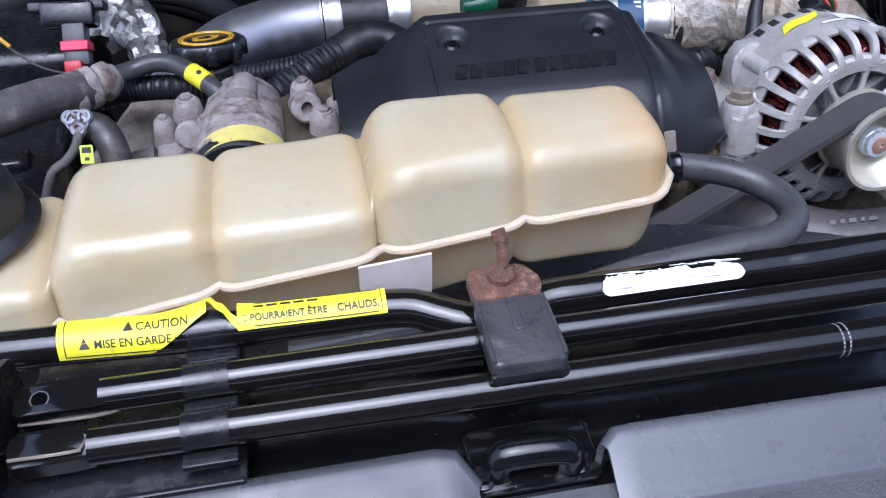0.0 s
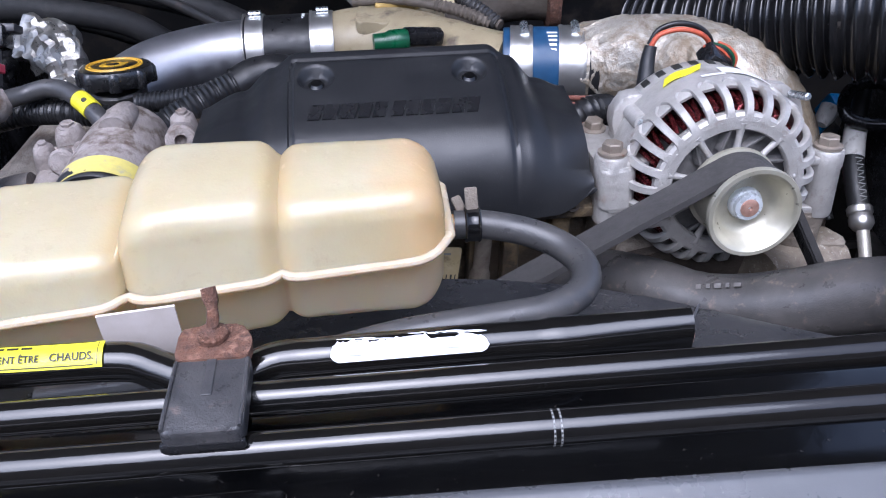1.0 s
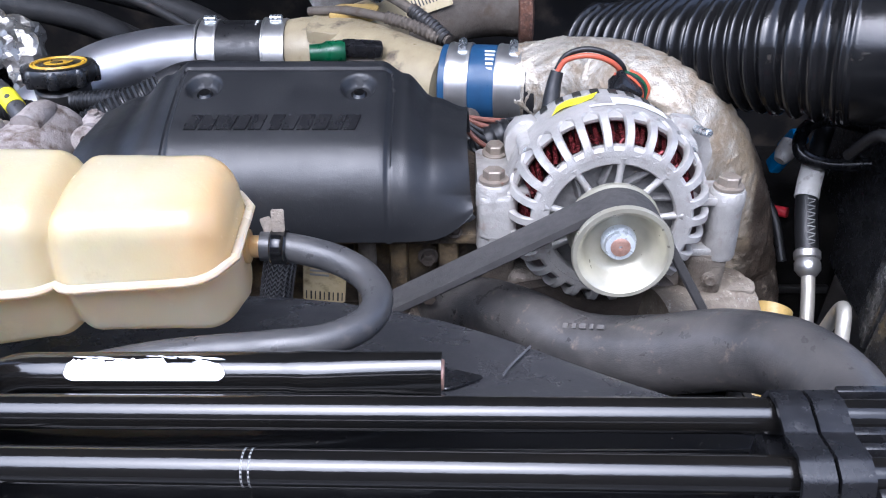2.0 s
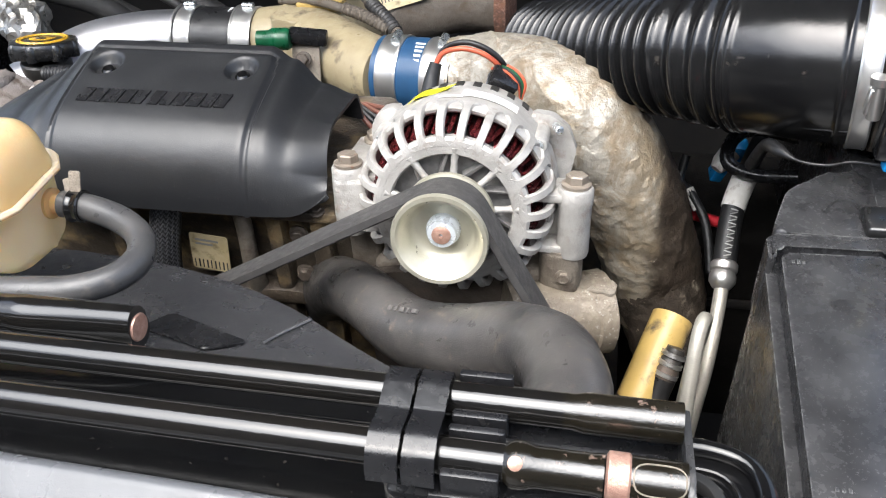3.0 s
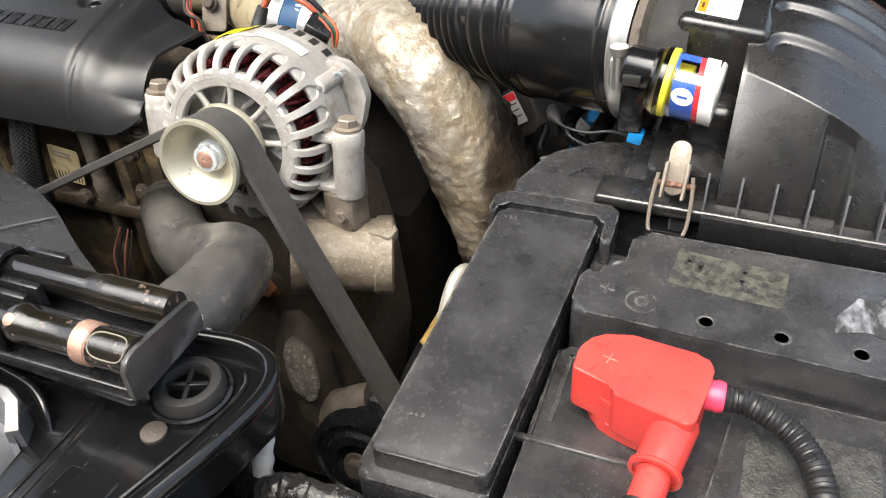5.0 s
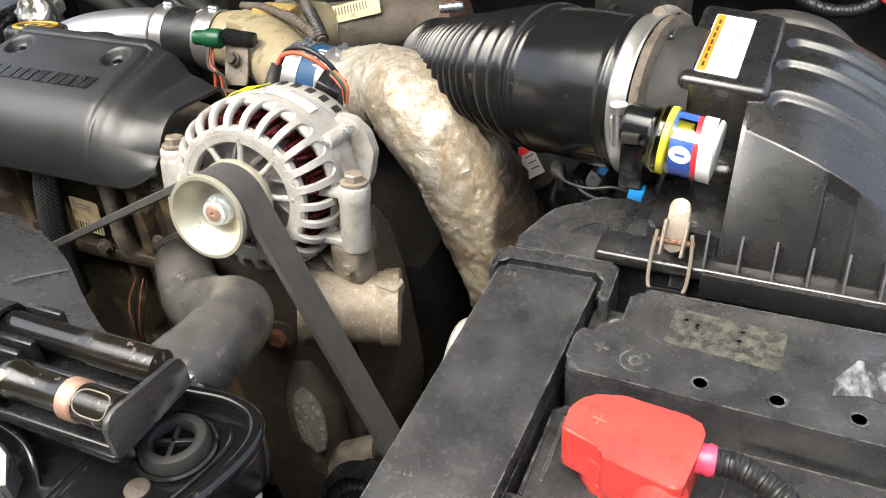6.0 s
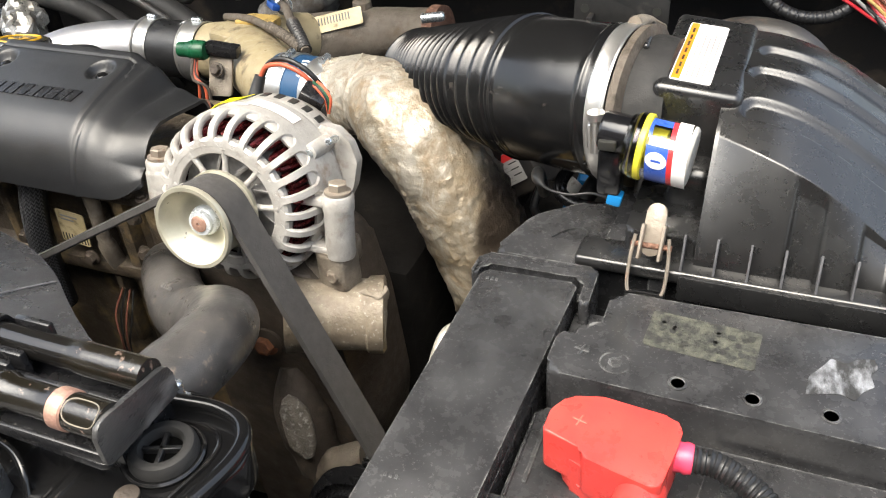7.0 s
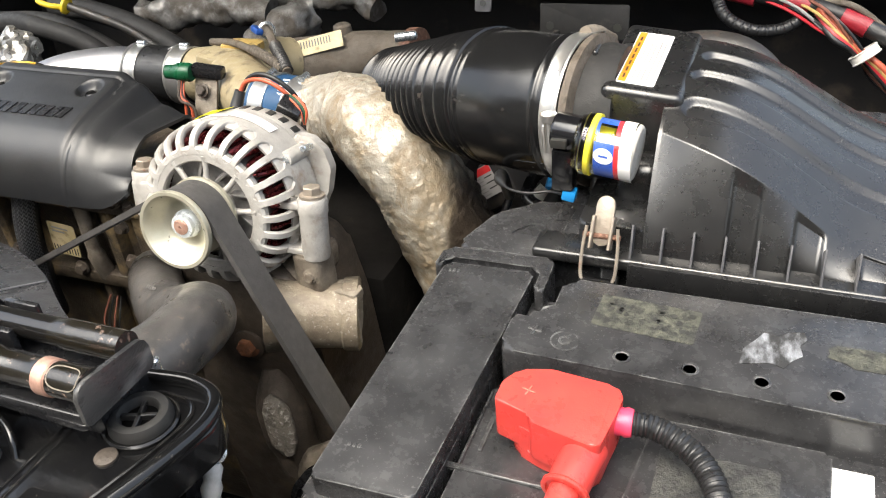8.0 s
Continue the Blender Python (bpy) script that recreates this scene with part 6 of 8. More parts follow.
    part("print_bar", sheet(lambda u, v: (0.095 + 0.003 * u, 0.862 - 0.0366 * math.cos(radians(40 + 60 * v)), 1.185 + 0.0366 * math.sin(radians(40 + 60 * v))), 2, 10, 0.0002), white_sticker, t)
    return t


coupler()


def cream_manifold():
    t = thing("intake_plenum", "cream painted cast intake pipe, dusty and chipped", "intake pipe", (0.2, 0.83, 1.14))
    part("main_pipe", rough_up(sweep([(0.125, 0.862, 1.186), (0.160, 0.864, 1.188), (0.195, 0.850, 1.190), (0.235, 0.815, 1.193), (0.270, 0.783, 1.197), (0.300, 0.763, 1.200)], lambda s, u: 0.0345 + 0.004 * math.sin(math.pi * u), 32, 0.007), 0.0008, 50), cream_pipe, t)
    part("riser", rough_up(sweep([(0.180, 0.872, 1.185), (0.205, 0.905, 1.190), (0.225, 0.94, 1.180)], 0.033, 26, 0.008), 0.001, 50), cream_pipe, t)
    part("flange", rough_up(slab(soften([(0.150, 0.835), (0.185, 0.828), (0.205, 0.850), (0.196, 0.885), (0.158, 0.890)], 0.01), 1.208, 1.224, 0.003), 0.0008, 60), cream_pipe, t, "yellowed flange")
    part("flange", rough_up(slab(soften([(0.172, 0.862), (0.222, 0.868), (0.226, 0.892), (0.176, 0.892)], 0.008), 1.219, 1.229, 0.002), 0.0008, 60), tan_paint, t, "yellowed flange")
    return t


cream_manifold()


def map_sensor():
    t = thing("pressure_sensor", "green and black sensor plug on a steel bracket", "sensor", (0.185, 0.77, 1.20))
    part("bracket", rough_up(slab(soften([(-0.014, -0.030), (0.014, -0.030), (0.014, 0.024), (-0.014, 0.024)], 0.004), -0.002, 0.002, 0.0008, m=pose(0.214, 0.768, 1.212, 62, 0, 8)), 0.0004, 60), dirty_alu, t)
    part("bracket_bolt", hexhead((0.213, 0.762, 1.214), 0.0062, 0.007, (0, -0.85, 0.5)), grimy_iron, t)
    part("plug", lathe([(0.0095, 0), (0.0112, 0.003), (0.0112, 0.018), (0.0090, 0.022), (0.0085, 0.034)], (0.201, 0.766, 1.2345), (-1, -0.1, 0.0), 18), green_plastic, t, "green plug shell")
    part("body", rbox(-0.020, 0.020, -0.008, 0.008, -0.007, 0.007, 0.003, 2, m=pose(0.216, 0.776, 1.233, 0, 8, 10)), black_plastic, t)
    for k in range(4):
        part("wire", sweep([(0.188, 0.764 - 0.003 * k, 1.228), (0.192, 0.752 - 0.003 * k, 1.215 - 0.002 * k), (0.196 + 0.004 * k, 0.745, 1.198), (0.19 + 0.006 * k, 0.74, 1.16)], 0.0018, 8, 0.004), (orange_wire, rubber, orange_wire, grimy_iron)[k], t)
    return t


map_sensor()


def blue_boot():
    t = thing("silicone_coupler", "blue silicone coupler held by steel clamps", "coupler", (0.335, 0.76, 1.16))
    a, b = Vector((0.295, 0.765, 1.2020)), Vector((0.384, 0.749, 1.206))
    ax = (b - a).normalized()
    L = (b - a).length
    part("sleeve", lathe([(0.0355, 0), (0.0372, 0.001), (0.0378, L * 0.5), (0.0372, L - 0.001), (0.0355, L)], a, ax, 44), blue_silicone, t)
    for f, w in ((0.20, 0.022), (0.74, 0.026)):
        c = part("clamp", band(a + ax * L * f, ax, 0.0378, w, 0.0011), steel_band, t, "bright steel band clamp")
        part("clamp_screw", lathe([(0.0042, 0), (0.0042, 0.014), (0.002, 0.015)], a + ax * (L * f) + Vector((0.0, -0.008, 0.040)), (0.1, 1, 0.1), 12), zinc, c)
    part("black_band", band(a + ax * (L * 0.97), ax, 0.0374, 0.010, 0.0012), rubber, t)
    for k in range(5):
        part("print_bar", sheet(lambda u, v, k=k: tuple(a + ax * (L * 0.44 + 0.010 * u * (0.6 + 0.1 * k)) + Vector((0, -0.0381 * math.cos(radians(48 + 8 * k + 4 * v)), 0.0381 * math.sin(radians(48 + 8 * k + 4 * v))))), 1, 2, 0.0002), white_sticker, t)
    return t


blue_boot()

FOIL = [(0.372, 0.752, 1.206), (0.402, 0.745, 1.213), (0.436, 0.724, 1.224), (0.465, 0.694, 1.229), (0.495, 0.668, 1.221), (0.528, 0.665, 1.179), (0.556, 0.666, 1.118), (0.577, 0.663, 1.054), (0.590, 0.652, 1.012)]


def foil_pipe():
    t = thing("heat_wrapped_pipe", "charge pipe wrapped in crumpled, dirty aluminium foil", "pipe", (0.5, 0.66, 1.1))

    def crumple(bm):
        bm.normal_update()
        for v in bm.verts:
            p = v.co
            q = Vector((p.x * 1.5, p.y * 0.9, p.z * 0.6))
            n = noise.fractal(p * 14, 1.0, 2.1, 3) * 0.0011 + noise.fractal(p * 60, 1.0, 2.1, 3) * 0.0013 - max(0.0, 0.07 - abs(noise.noise(q * 15))) * 0.028 - max(0.0, 0.05 - abs(noise.noise(q * 42 + Vector((3.0, 1.0, 2.0))))) * 0.022
            v.co += v.normal * n
        return bm

    part("wrap", crumple(sweep(FOIL, lambda s, u: 0.0385 + 0.0045 * math.sin(math.pi * min(1.0, 0.02 + u * 0.85)) + 0.0045 * min(1.0, max(0.0, (u - 0.35) * 3)) - 0.012 * max(0.0, u - 0.85), 140, 0.0018)), foil, t, angle=40)
    # loose torn edge of the wrap along its outer side
    path, _ = smooth_path(FOIL, 0.004)
    walk_along = frames_along(path)

    def lip(u, v):
        i = min(len(path) - 1, int((0.20 + 0.72 * u) * (len(path) - 1)))
        tan, side, up = walk_along[i]
        a = radians(18 + 22 * v + 10 * noise.noise(Vector((u * 11, 0.3, 0))))
        out = 0.0415 + 0.0042 * min(1.0, max(0.0, (0.72 * u - 0.15) * 3)) + 0.0030 * math.sin(math.pi * min(1.0, 0.1 + u)) + 0.0075 * v * (0.6 + 0.8 * noise.noise(Vector((u * 26, v * 2, 4.0)))) + 0.0018 * noise.noise(Vector((u * 60, v * 5, 1.0)))
        ref = Vector((0.72, 0.0, 0.69))
        ref = (ref - tan * ref.dot(tan)).normalized()
        side2 = tan.cross(ref).normalized()
        return path[i] + (ref * math.cos(a) - side2 * math.sin(a)) * out

    part("torn_edge", sheet(lip, 150, 8, 0.0008), foil, t, "torn crumpled edge of the wrap", angle=60)
    part("burnt_end", crumple(sweep([(0.579, 0.661, 1.048), (0.592, 0.646, 1.007), (0.602, 0.632, 0.978)], lambda s, u: 0.0450 - 0.008 * u, 40, 0.004)), scorched, t, "scorched black end of the wrap")
    part("bare_pipe", sweep([(0.590, 0.572, 1.078), (0.578, 0.543, 1.060), (0.562, 0.508, 1.030)], 0.0180, 28, 0.008), tan_paint, t, "bare tan painted pipe")
    # dark tube added where the tan pipe runs on into the dark depth
    part("dark_stub", sweep([(0.564, 0.512, 1.034), (0.552, 0.486, 1.000), (0.545, 0.470, 0.95)], 0.0190, 24, 0.008), rubber, t)
    return t


foil_pipe()

# ---- air intake ----
def intake_duct():
    t = thing("intake_duct", "black ribbed rubber air intake duct", "intake duct", (0.58, 0.7, 1.2))
    path = [(0.700, 0.6165, 1.3020), (0.670, 0.625, 1.2990), (0.644, 0.636, 1.2960), (0.590, 0.665, 1.2840), (0.540, 0.703, 1.2650), (0.500, 0.744, 1.2450), (0.470, 0.780, 1.228), (0.45, 0.805, 1.218)]

    def girth(s, u):
        base = curve_at(s, [(0.0, 0.0575), (0.08, 0.0575), (0.12, 0.0530), (0.16, 0.0480), (0.24, 0.0450), (0.32, 0.0420)])
        if s < 0.086:
            for at, h in ((0.011, 0.0018), (0.079, 0.0020), (0.084, 0.0020)):
                base += h * max(0.0, 1 - abs(s - at) / 0.0028)
            return base
        if s < 0.135:
            return base + 0.0032 * math.cos(2 * math.pi * (s - 0.086) / 0.0163)
        return base + 0.0042 * math.cos(2 * math.pi * (s - 0.135) / 0.0122)

    part("duct", sweep(path, girth, 52, 0.0012), intake_rubber, t, angle=60)
    part("mould_line", sweep([(0.690, 0.5665, 1.2760), (0.66, 0.5755, 1.2720), (0.625, 0.592, 1.2650)], 0.0009, 6), intake_rubber, t)
    part("rear_cuff", lathe([(0.046, 0), (0.047, 0.012), (0.044, 0.024), (0.04, 0.025)], (0.466, 0.785, 1.218), (-0.6, 0.75, -0.28), 36), rubber, t)
    part("rear_screw", lathe([(0.005, 0), (0.005, 0.022), (0.003, 0.024)], (0.455, 0.80, 1.279), (0.9, 0.2, 0.1), 14), zinc, t, "bright clamp screw")
    return t


intake_duct()


def duct_clamp():
    t = thing("duct_clamp", "wide stainless worm-drive clamp, partly rusted", "clamp", (0.693, 0.614, 1.24))
    c, ax = Vector((0.7020, 0.6160, 1.3020)), Vector((1, -0.22, 0.08)).normalized()
    part("band", band(c, ax, 0.0585, 0.0140, 0.0011, 60), steel_band, t)
    part("collar", rough_up(lathe([(0.0535, 0.008), (0.0598, 0.009), (0.0602, 0.015), (0.0545, 0.0165)], c, ax, 60), 0.0010, 70), brown_rubber, t, "dusty brown rubber collar edge")
    part("screw", join(lathe([(0.0062, 0), (0.0062, 0.005), (0.0052, 0.006), (0.0046, 0.007), (0.0046, 0.030), (0.003, 0.031)], (0.6925, 0.5525, 1.3265), (0.06, -0.06, -0.99), 16), rbox(-0.0065, 0.0065, -0.003, 0.003, -0.010, 0.010, 0.001, 1, m=pose(0.6940, 0.5525, 1.3085, 4, 0, 0))), steel_band, t, "worm-drive screw and its housing")
    part("tail", rough_up(sweep([(0.701, 0.632, 1.3590), (0.706, 0.646, 1.3560), (0.711, 0.660, 1.348), (0.716, 0.670, 1.342)], lambda s, u: 0.006 - 0.002 * u, 10, 0.003), 0.0008, 120), dirty_alu, t)
    return t


duct_clamp()


LABEL_AT = pose(0.7500, 0.6260, 1.3442, 3, 5, -1)
LID_TOP = [(0.716, 1.3455), (0.775, 1.3400), (0.800, 1.3390), (0.825, 1.3340), (0.850, 1.3235), (0.875, 1.3090), (0.905, 1.2915), (0.94, 1.278), (1.00, 1.268), (1.12, 1.262)]


def airbox():
    t = thing("air_filter_box", "black plastic air filter box with ribbed domed lid", "air filter box", (0.9, 0.6, 1.1))

    def dome(u, v):
        """Lid from x 0.775 on: the front wall leans back and rolls into the dome."""
        x = 0.775 + 0.345 * u
        zt = curve_at(x, LID_TOP)
        pleat = 0.0
        if x > 0.826:
            k = ((x - 0.827) / 0.043) % 1.0 * 0.043
            pleat = -0.0048 * min(1.0, max(0.0, min(k, 0.0210 - k) / 0.0022))
        foot_y = 0.506
        ridge_y = curve_at(x, [(0.775, 0.552), (0.80, 0.540), (0.83, 0.532), (0.88, 0.528), (1.0, 0.520), (1.12, 0.515)])
        zr = zt - curve_at(x, [(0.775, 0.020), (0.85, 0.0255), (0.90, 0.031), (0.94, 0.027), (1.0, 0.019), (1.12, 0.012)])
        if v < 0.34:
            f = v / 0.34
            y, z = foot_y + (ridge_y - foot_y) * f ** 1.3 - pleat * min(1.0, 5 * (1 - f)), 1.246 + (zr - 1.246) * f
        else:
            f = (v - 0.34) / 0.66
            y = ridge_y + (0.80 - ridge_y) * f
            z = zr + (zt - zr) * math.sin(min(1.0, f * curve_at(x, [(0.775, 4.0), (0.84, 2.6), (1.12, 2.2)])) * math.pi / 2) - 0.075 * max(0.0, f - 0.45) ** 2 / 0.3
            # three long sunk flutes in the top
            for fx, fy in ((0.785, 0.574), (0.7855, 0.613), (0.789, 0.6505)):
                d = abs(y - fy + 0.03 * max(0.0, x - 0.80))
                e = max(0.0, fx + 0.0095 - x)
                d = math.hypot(d, e)
                s = min(1.0, max(0.0, (0.0105 - d) / 0.0042))
                z -= 0.0046 * s * s * (3 - 2 * s) * (1 - 0.6 * min(1.0, max(0.0, (x - 0.88) / 0.10)))
        return x, y, z

    part("lid", sheet(lambda u, v: dome(u, v), 220, 300, 0.003), lid_plastic, t, angle=85)
    part("lid_side", sheet(lambda u, v: (0.7755, dome(0, u)[1], 1.243 + (dome(0, u)[2] - 1.243) * v), 40, 6, 0.003), lid_plastic, t)
    # raised inlet block that carries the warning label
    part("inlet_block", rbox(0.7255, 0.786, 0.572, 0.690, 1.243, 1.3445, 0.006, 4, m=Matrix.Translation((0.75, 0.64, 1.3445)) @ Matrix.Rotation(radians(3.0), 4, "X") @ Matrix.Rotation(radians(5), 4, "Y") @ Matrix.Translation((-0.75, -0.64, -1.3445))), lid_plastic, t)
    part("inlet_pipe", lathe([(0.0535, 0), (0.0545, 0.028), (0.052, 0.04)], (0.698, 0.6165, 1.300), (1, -0.05, 0.05), 48), dull_black, t)
    part("inlet_rib", rbox(-0.0018, 0.0018, -0.022, 0.022, 0, 0.004, 0.001, 1, m=pose(0.7140, 0.624, 1.3530, 0, 0, 3)), lid_plastic, t)
    part("ledge", slab(soften([(0.7245, 0.512), (0.776, 0.512), (0.776, 0.60), (0.7245, 0.60)], 0.006), 1.236, 1.262, 0.004, 3), lid_plastic, t)
    part("ledge_fillet", rbox(0.742, 0.777, 0.552, 0.60, 1.25, 1.290, 0.010, 3), lid_plastic, t)
    # flange with upright fins
    part("flange", rbox(0.694, 1.12, 0.494, 0.522, 1.236, 1.246, 0.003, 3), lid_plastic, t)
    part("flange_lip", rbox(0.765, 1.12, 0.4905, 0.4955, 1.226, 1.2455, 0.0015, 2), lid_plastic, t)
    for k in range(12):
        x = 0.7655 + 0.0210 * k
        h = 0.0265
        part("fin", slab(soften([(0.4955, 1.243), (0.530, 1.243), (0.520, 1.258), (0.5065, 1.243 + h)], 0.001, 2), x - 0.0008, x + 0.0008, 0.0003, 1, m=Matrix(((0, 0, 1, 0), (1, 0, 0, 0), (0, 1, 0, 0), (0, 0, 0, 1)))), grey_plastic, t)
    # lower box with its ribbed wall, and the shoulder beside the duct
    part("tray", rbox(0.70, 1.12, 0.512, 0.80, 1.02, 1.238, 0.006), box_plastic, t)
    for k in range(14):
        part("tray_rib", rbox(0.745 + 0.0235 * k, 0.757 + 0.0235 * k, 0.498, 0.515, 1.15, 1.237, 0.001, 1), box_plastic, t)
    part("shoulder", slab(soften([(0.634, 0.494), (0.706, 0.494), (0.712, 0.575), (0.690, 0.578), (0.650, 0.545)], 0.010), 1.10, 1.2385, 0.005, 3), box_plastic, t)
    part("arrow_mark", sweep([(0.671, 0.5205, 1.2392), (0.683, 0.535, 1.2392), (0.693, 0.535, 1.2392), (0.6955, 0.526, 1.2392)], 0.0006, 6, 0.002), lid_plastic, t)
    label = part("warning_label", slab(rounded(-0.0140, 0.0140, -0.045, 0.045, 0.002), 0, 0.0005, 0, m=LABEL_AT), white_sticker, t, "white warning label with an orange strip")
    part("strip", slab(rounded(-0.0130, -0.0072, -0.0435, 0.0435, 0.0005), 0.0006, 0.0009, 0, m=LABEL_AT), orange_ink, label)
    for k in range(7):
        part("print_bar", rbox(-0.0108, -0.0092, -0.038 + 0.0110 * k, -0.0310 + 0.0110 * k, 0.0009, 0.0011, 0, m=LABEL_AT), black_ink, label)
    for k in range(5):
        part("print_bar", rbox(-0.004 + 0.0035 * k, -0.0030 + 0.0035 * k, -0.038, 0.032 - 0.004 * (k % 3), 0.0005, 0.0009, 0, m=LABEL_AT), grey_ink, label)
    return t


airbox()


def lid_latch():
    t = thing("lid_latch", "tarnished steel over-centre latch on the filter box", "latch", (0.75, 0.5, 1.24))
    lever = part("lever", slab(rounded(-0.0066, 0.0066, -0.016, 0.020, 0.0062, 6), -0.0015, 0.0015, 0.0008, m=pose(0.7450, 0.504, 1.2685, 60, 0, -4)), latch_steel, t)
    for s in (-1, 1):
        part("ear", rbox(-0.0012, 0.0012, -0.012, 0.012, -0.005, 0.004, 0.0006, 1, m=pose(0.745 + s * 0.0068, 0.499, 1.264, 60, 0, -4)), latch_steel, lever)
        part("wire", sweep([(0.745 + s * 0.0110, 0.500, 1.268), (0.745 + s * 0.0125, 0.494, 1.254), (0.745 + s * 0.0125, 0.487, 1.238), (0.745 + s * 0.011, 0.484, 1.232)], 0.0013, 8, 0.003), latch_steel, t, "bent wire bail")
    part("pin", lathe([(0.002, 0), (0.002, 0.027)], (0.7315, 0.4985, 1.2615), (1, 0, 0), 10), rust_metal, t)
    part("hook", rbox(0.732, 0.758, 0.481, 0.488, 1.222, 1.233, 0.001), black_paint, t, "dark hook plate")
    return t


lid_latch()


def filter_gauge():
    """Restriction gauge: a clear cup with printed bands on a black plug."""
    t = thing("filter_gauge", "clear air filter gauge with yellow, blue and red bands", "gauge", (0.74, 0.54, 1.285))
    a = Vector((0.7265, 0.5425, 1.3105))
    ax = Vector((1, -0.07, -0.09)).normalized()
    part("cup", lathe([(0.0205, 0.003), (0.0210, 0.004), (0.0210, 0.0305), (0.0195, 0.033), (0.0001, 0.0335)], a, ax, 40), clear_plastic, t, "clear plastic cup").visible_shadow = False
    part("core", lathe([(0.009, 0.002), (0.0095, 0.004), (0.0095, 0.016), (0.006, 0.017), (0.006, 0.022), (0.0001, 0.023)], a, ax, 32), yellow_ink, t, "yellow indicator piston")
    part("ring", lathe([(0.0205, 0.000), (0.0226, 0.0005), (0.0228, 0.0040), (0.0212, 0.0050)], a, ax, 40), yellow_ink, t, "yellow retaining ring")
    part("collar", lathe([(0.014, -0.010), (0.0200, -0.009), (0.0212, -0.005), (0.0228, -0.003), (0.0228, 0.0), (0.020, 0.001)], a, ax, 40), clear_plastic, t)

    def wrap(x0, x1, a0, a1, m, name, lift=0.0213):
        def f(u, v):
            ang = radians(a0 + (a1 - a0) * v)
            p = a + ax * (x0 + (x1 - x0) * u)
            return p.x, p.y - lift * math.cos(ang), p.z + lift * math.sin(ang)
        return part(name, sheet(f, 2, 20, 0.0002), m, t)

    wrap(0.0060, 0.0205, -55, 36, blue_ink, "blue_band")
    wrap(0.0060, 0.0085, 50, 100, blue_ink, "blue_band")
    wrap(0.0085, 0.0205, 78, 100, blue_ink, "blue_band")
    wrap(0.0205, 0.0240, -60, 100, red_ink, "red_band")
    wrap(0.0240, 0.0328, -60, 130, white_sticker, "white_band")
    part("end_cap", lathe([(0.0208, 0.0318), (0.0206, 0.0334), (0.0190, 0.0348), (0.0001, 0.0352)], a, ax, 36), pale_cap, t, "greyish white end cap")
    wrap(0.0075, 0.0240, 36, 52, white_sticker, "white_band", 0.0215)
    part("blank_badge", sheet(lambda u, v: (lambda r, th: tuple(a + ax * (0.0132 + 1.1 * r * math.cos(th)) + Vector((0, -0.0217 * math.cos(radians(10) + r * math.sin(th) / 0.024), 0.0217 * math.sin(radians(10) + r * math.sin(th) / 0.024)))))(0.0062 * u + 0.0002, 2 * math.pi * v), 3, 28, 0.0002), white_sticker, t, "blank white oval badge")
    wrap(0.0100, 0.0165, 8, 12, blue_ink, "badge_bar", 0.0220)
    body = part("plug_body", lathe([(0.008, -0.0285), (0.0125, -0.0275), (0.0138, -0.0255), (0.0138, -0.009), (0.0150, -0.006)], a + Vector((0, 0, 0.0055)), ax, 36), gloss_black, t)
    part("plug_tail", rbox(0.6985, 0.7155, 0.534, 0.551, 1.272, 1.307, 0.003), gloss_black, t)
    part("plug_tab", rbox(0.700, 0.712, 0.5265, 0.5310, 1.312, 1.319, 0.001), black_ink, body)
    part("connector", join(rbox(-0.0052, 0.0052, -0.005, 0.005, -0.0045, 0.0045, 0.0012, 2, m=pose(0.7115, 0.5400, 1.2680, 0, 10, 0))), blue_plastic, t, "bright blue connector")
    part("loom", sweep([(0.707, 0.544, 1.264), (0.691, 0.556, 1.258), (0.675, 0.553, 1.256), (0.657, 0.558, 1.255), (0.645, 0.574, 1.253), (0.640, 0.594, 1.245), (0.637, 0.62, 1.21)], lambda s, u: 0.0011 + 0.0039 * min(1.0, max(0.0, (u - 0.42) * 9)), 12, 0.003), rubber, t)
    return t


filter_gauge()


# ---- battery ----
def battery_box():
    """The long cover beside the battery."""
    t = thing("fuse_box_cover", "matt black plastic box cover beside the battery", "box cover", (0.667, 0.37, 1.0))
    X = Matrix.Translation((0.667, 0.37, 1.237)) @ Matrix.Rotation(radians(2.2), 4, "X") @ Matrix.Translation((-0.667, -0.37, -1.237))
    part("body", slab(soften([(0.6225, 0.2530), (0.6935, 0.2545), (0.7040, 0.486), (0.6300, 0.486)], 0.009, 5), 0.98, 1.2220, 0.0045, 4, m=X), box_plastic, t)
    part("lid", slab(soften([(0.6300, 0.2615), (0.6935, 0.2630), (0.7035, 0.4715), (0.6365, 0.4685)], 0.005, 4), 1.216, 1.2372, 0.0022, 3, m=X), box_plastic, t)
    part("rear_rim", slab(soften([(0.6285, 0.464), (0.6335, 0.464), (0.6345, 0.4760), (0.7065, 0.4780), (0.7075, 0.452), (0.7145, 0.452), (0.7135, 0.4925), (0.6290, 0.4885)], 0.0065, 5), 1.185, 1.2405, 0.0030, 3), box_plastic, t)
    for y in (0.458, 0.288):
        for k in range(3):
            part("mark_bar", rbox(0.642 + 0.0032 * k, 0.644 + 0.0032 * k, y, y + 0.003, 1.2372, 1.2378, 0.0002, 1, m=X), box_plastic, t)
    return t


battery_box()


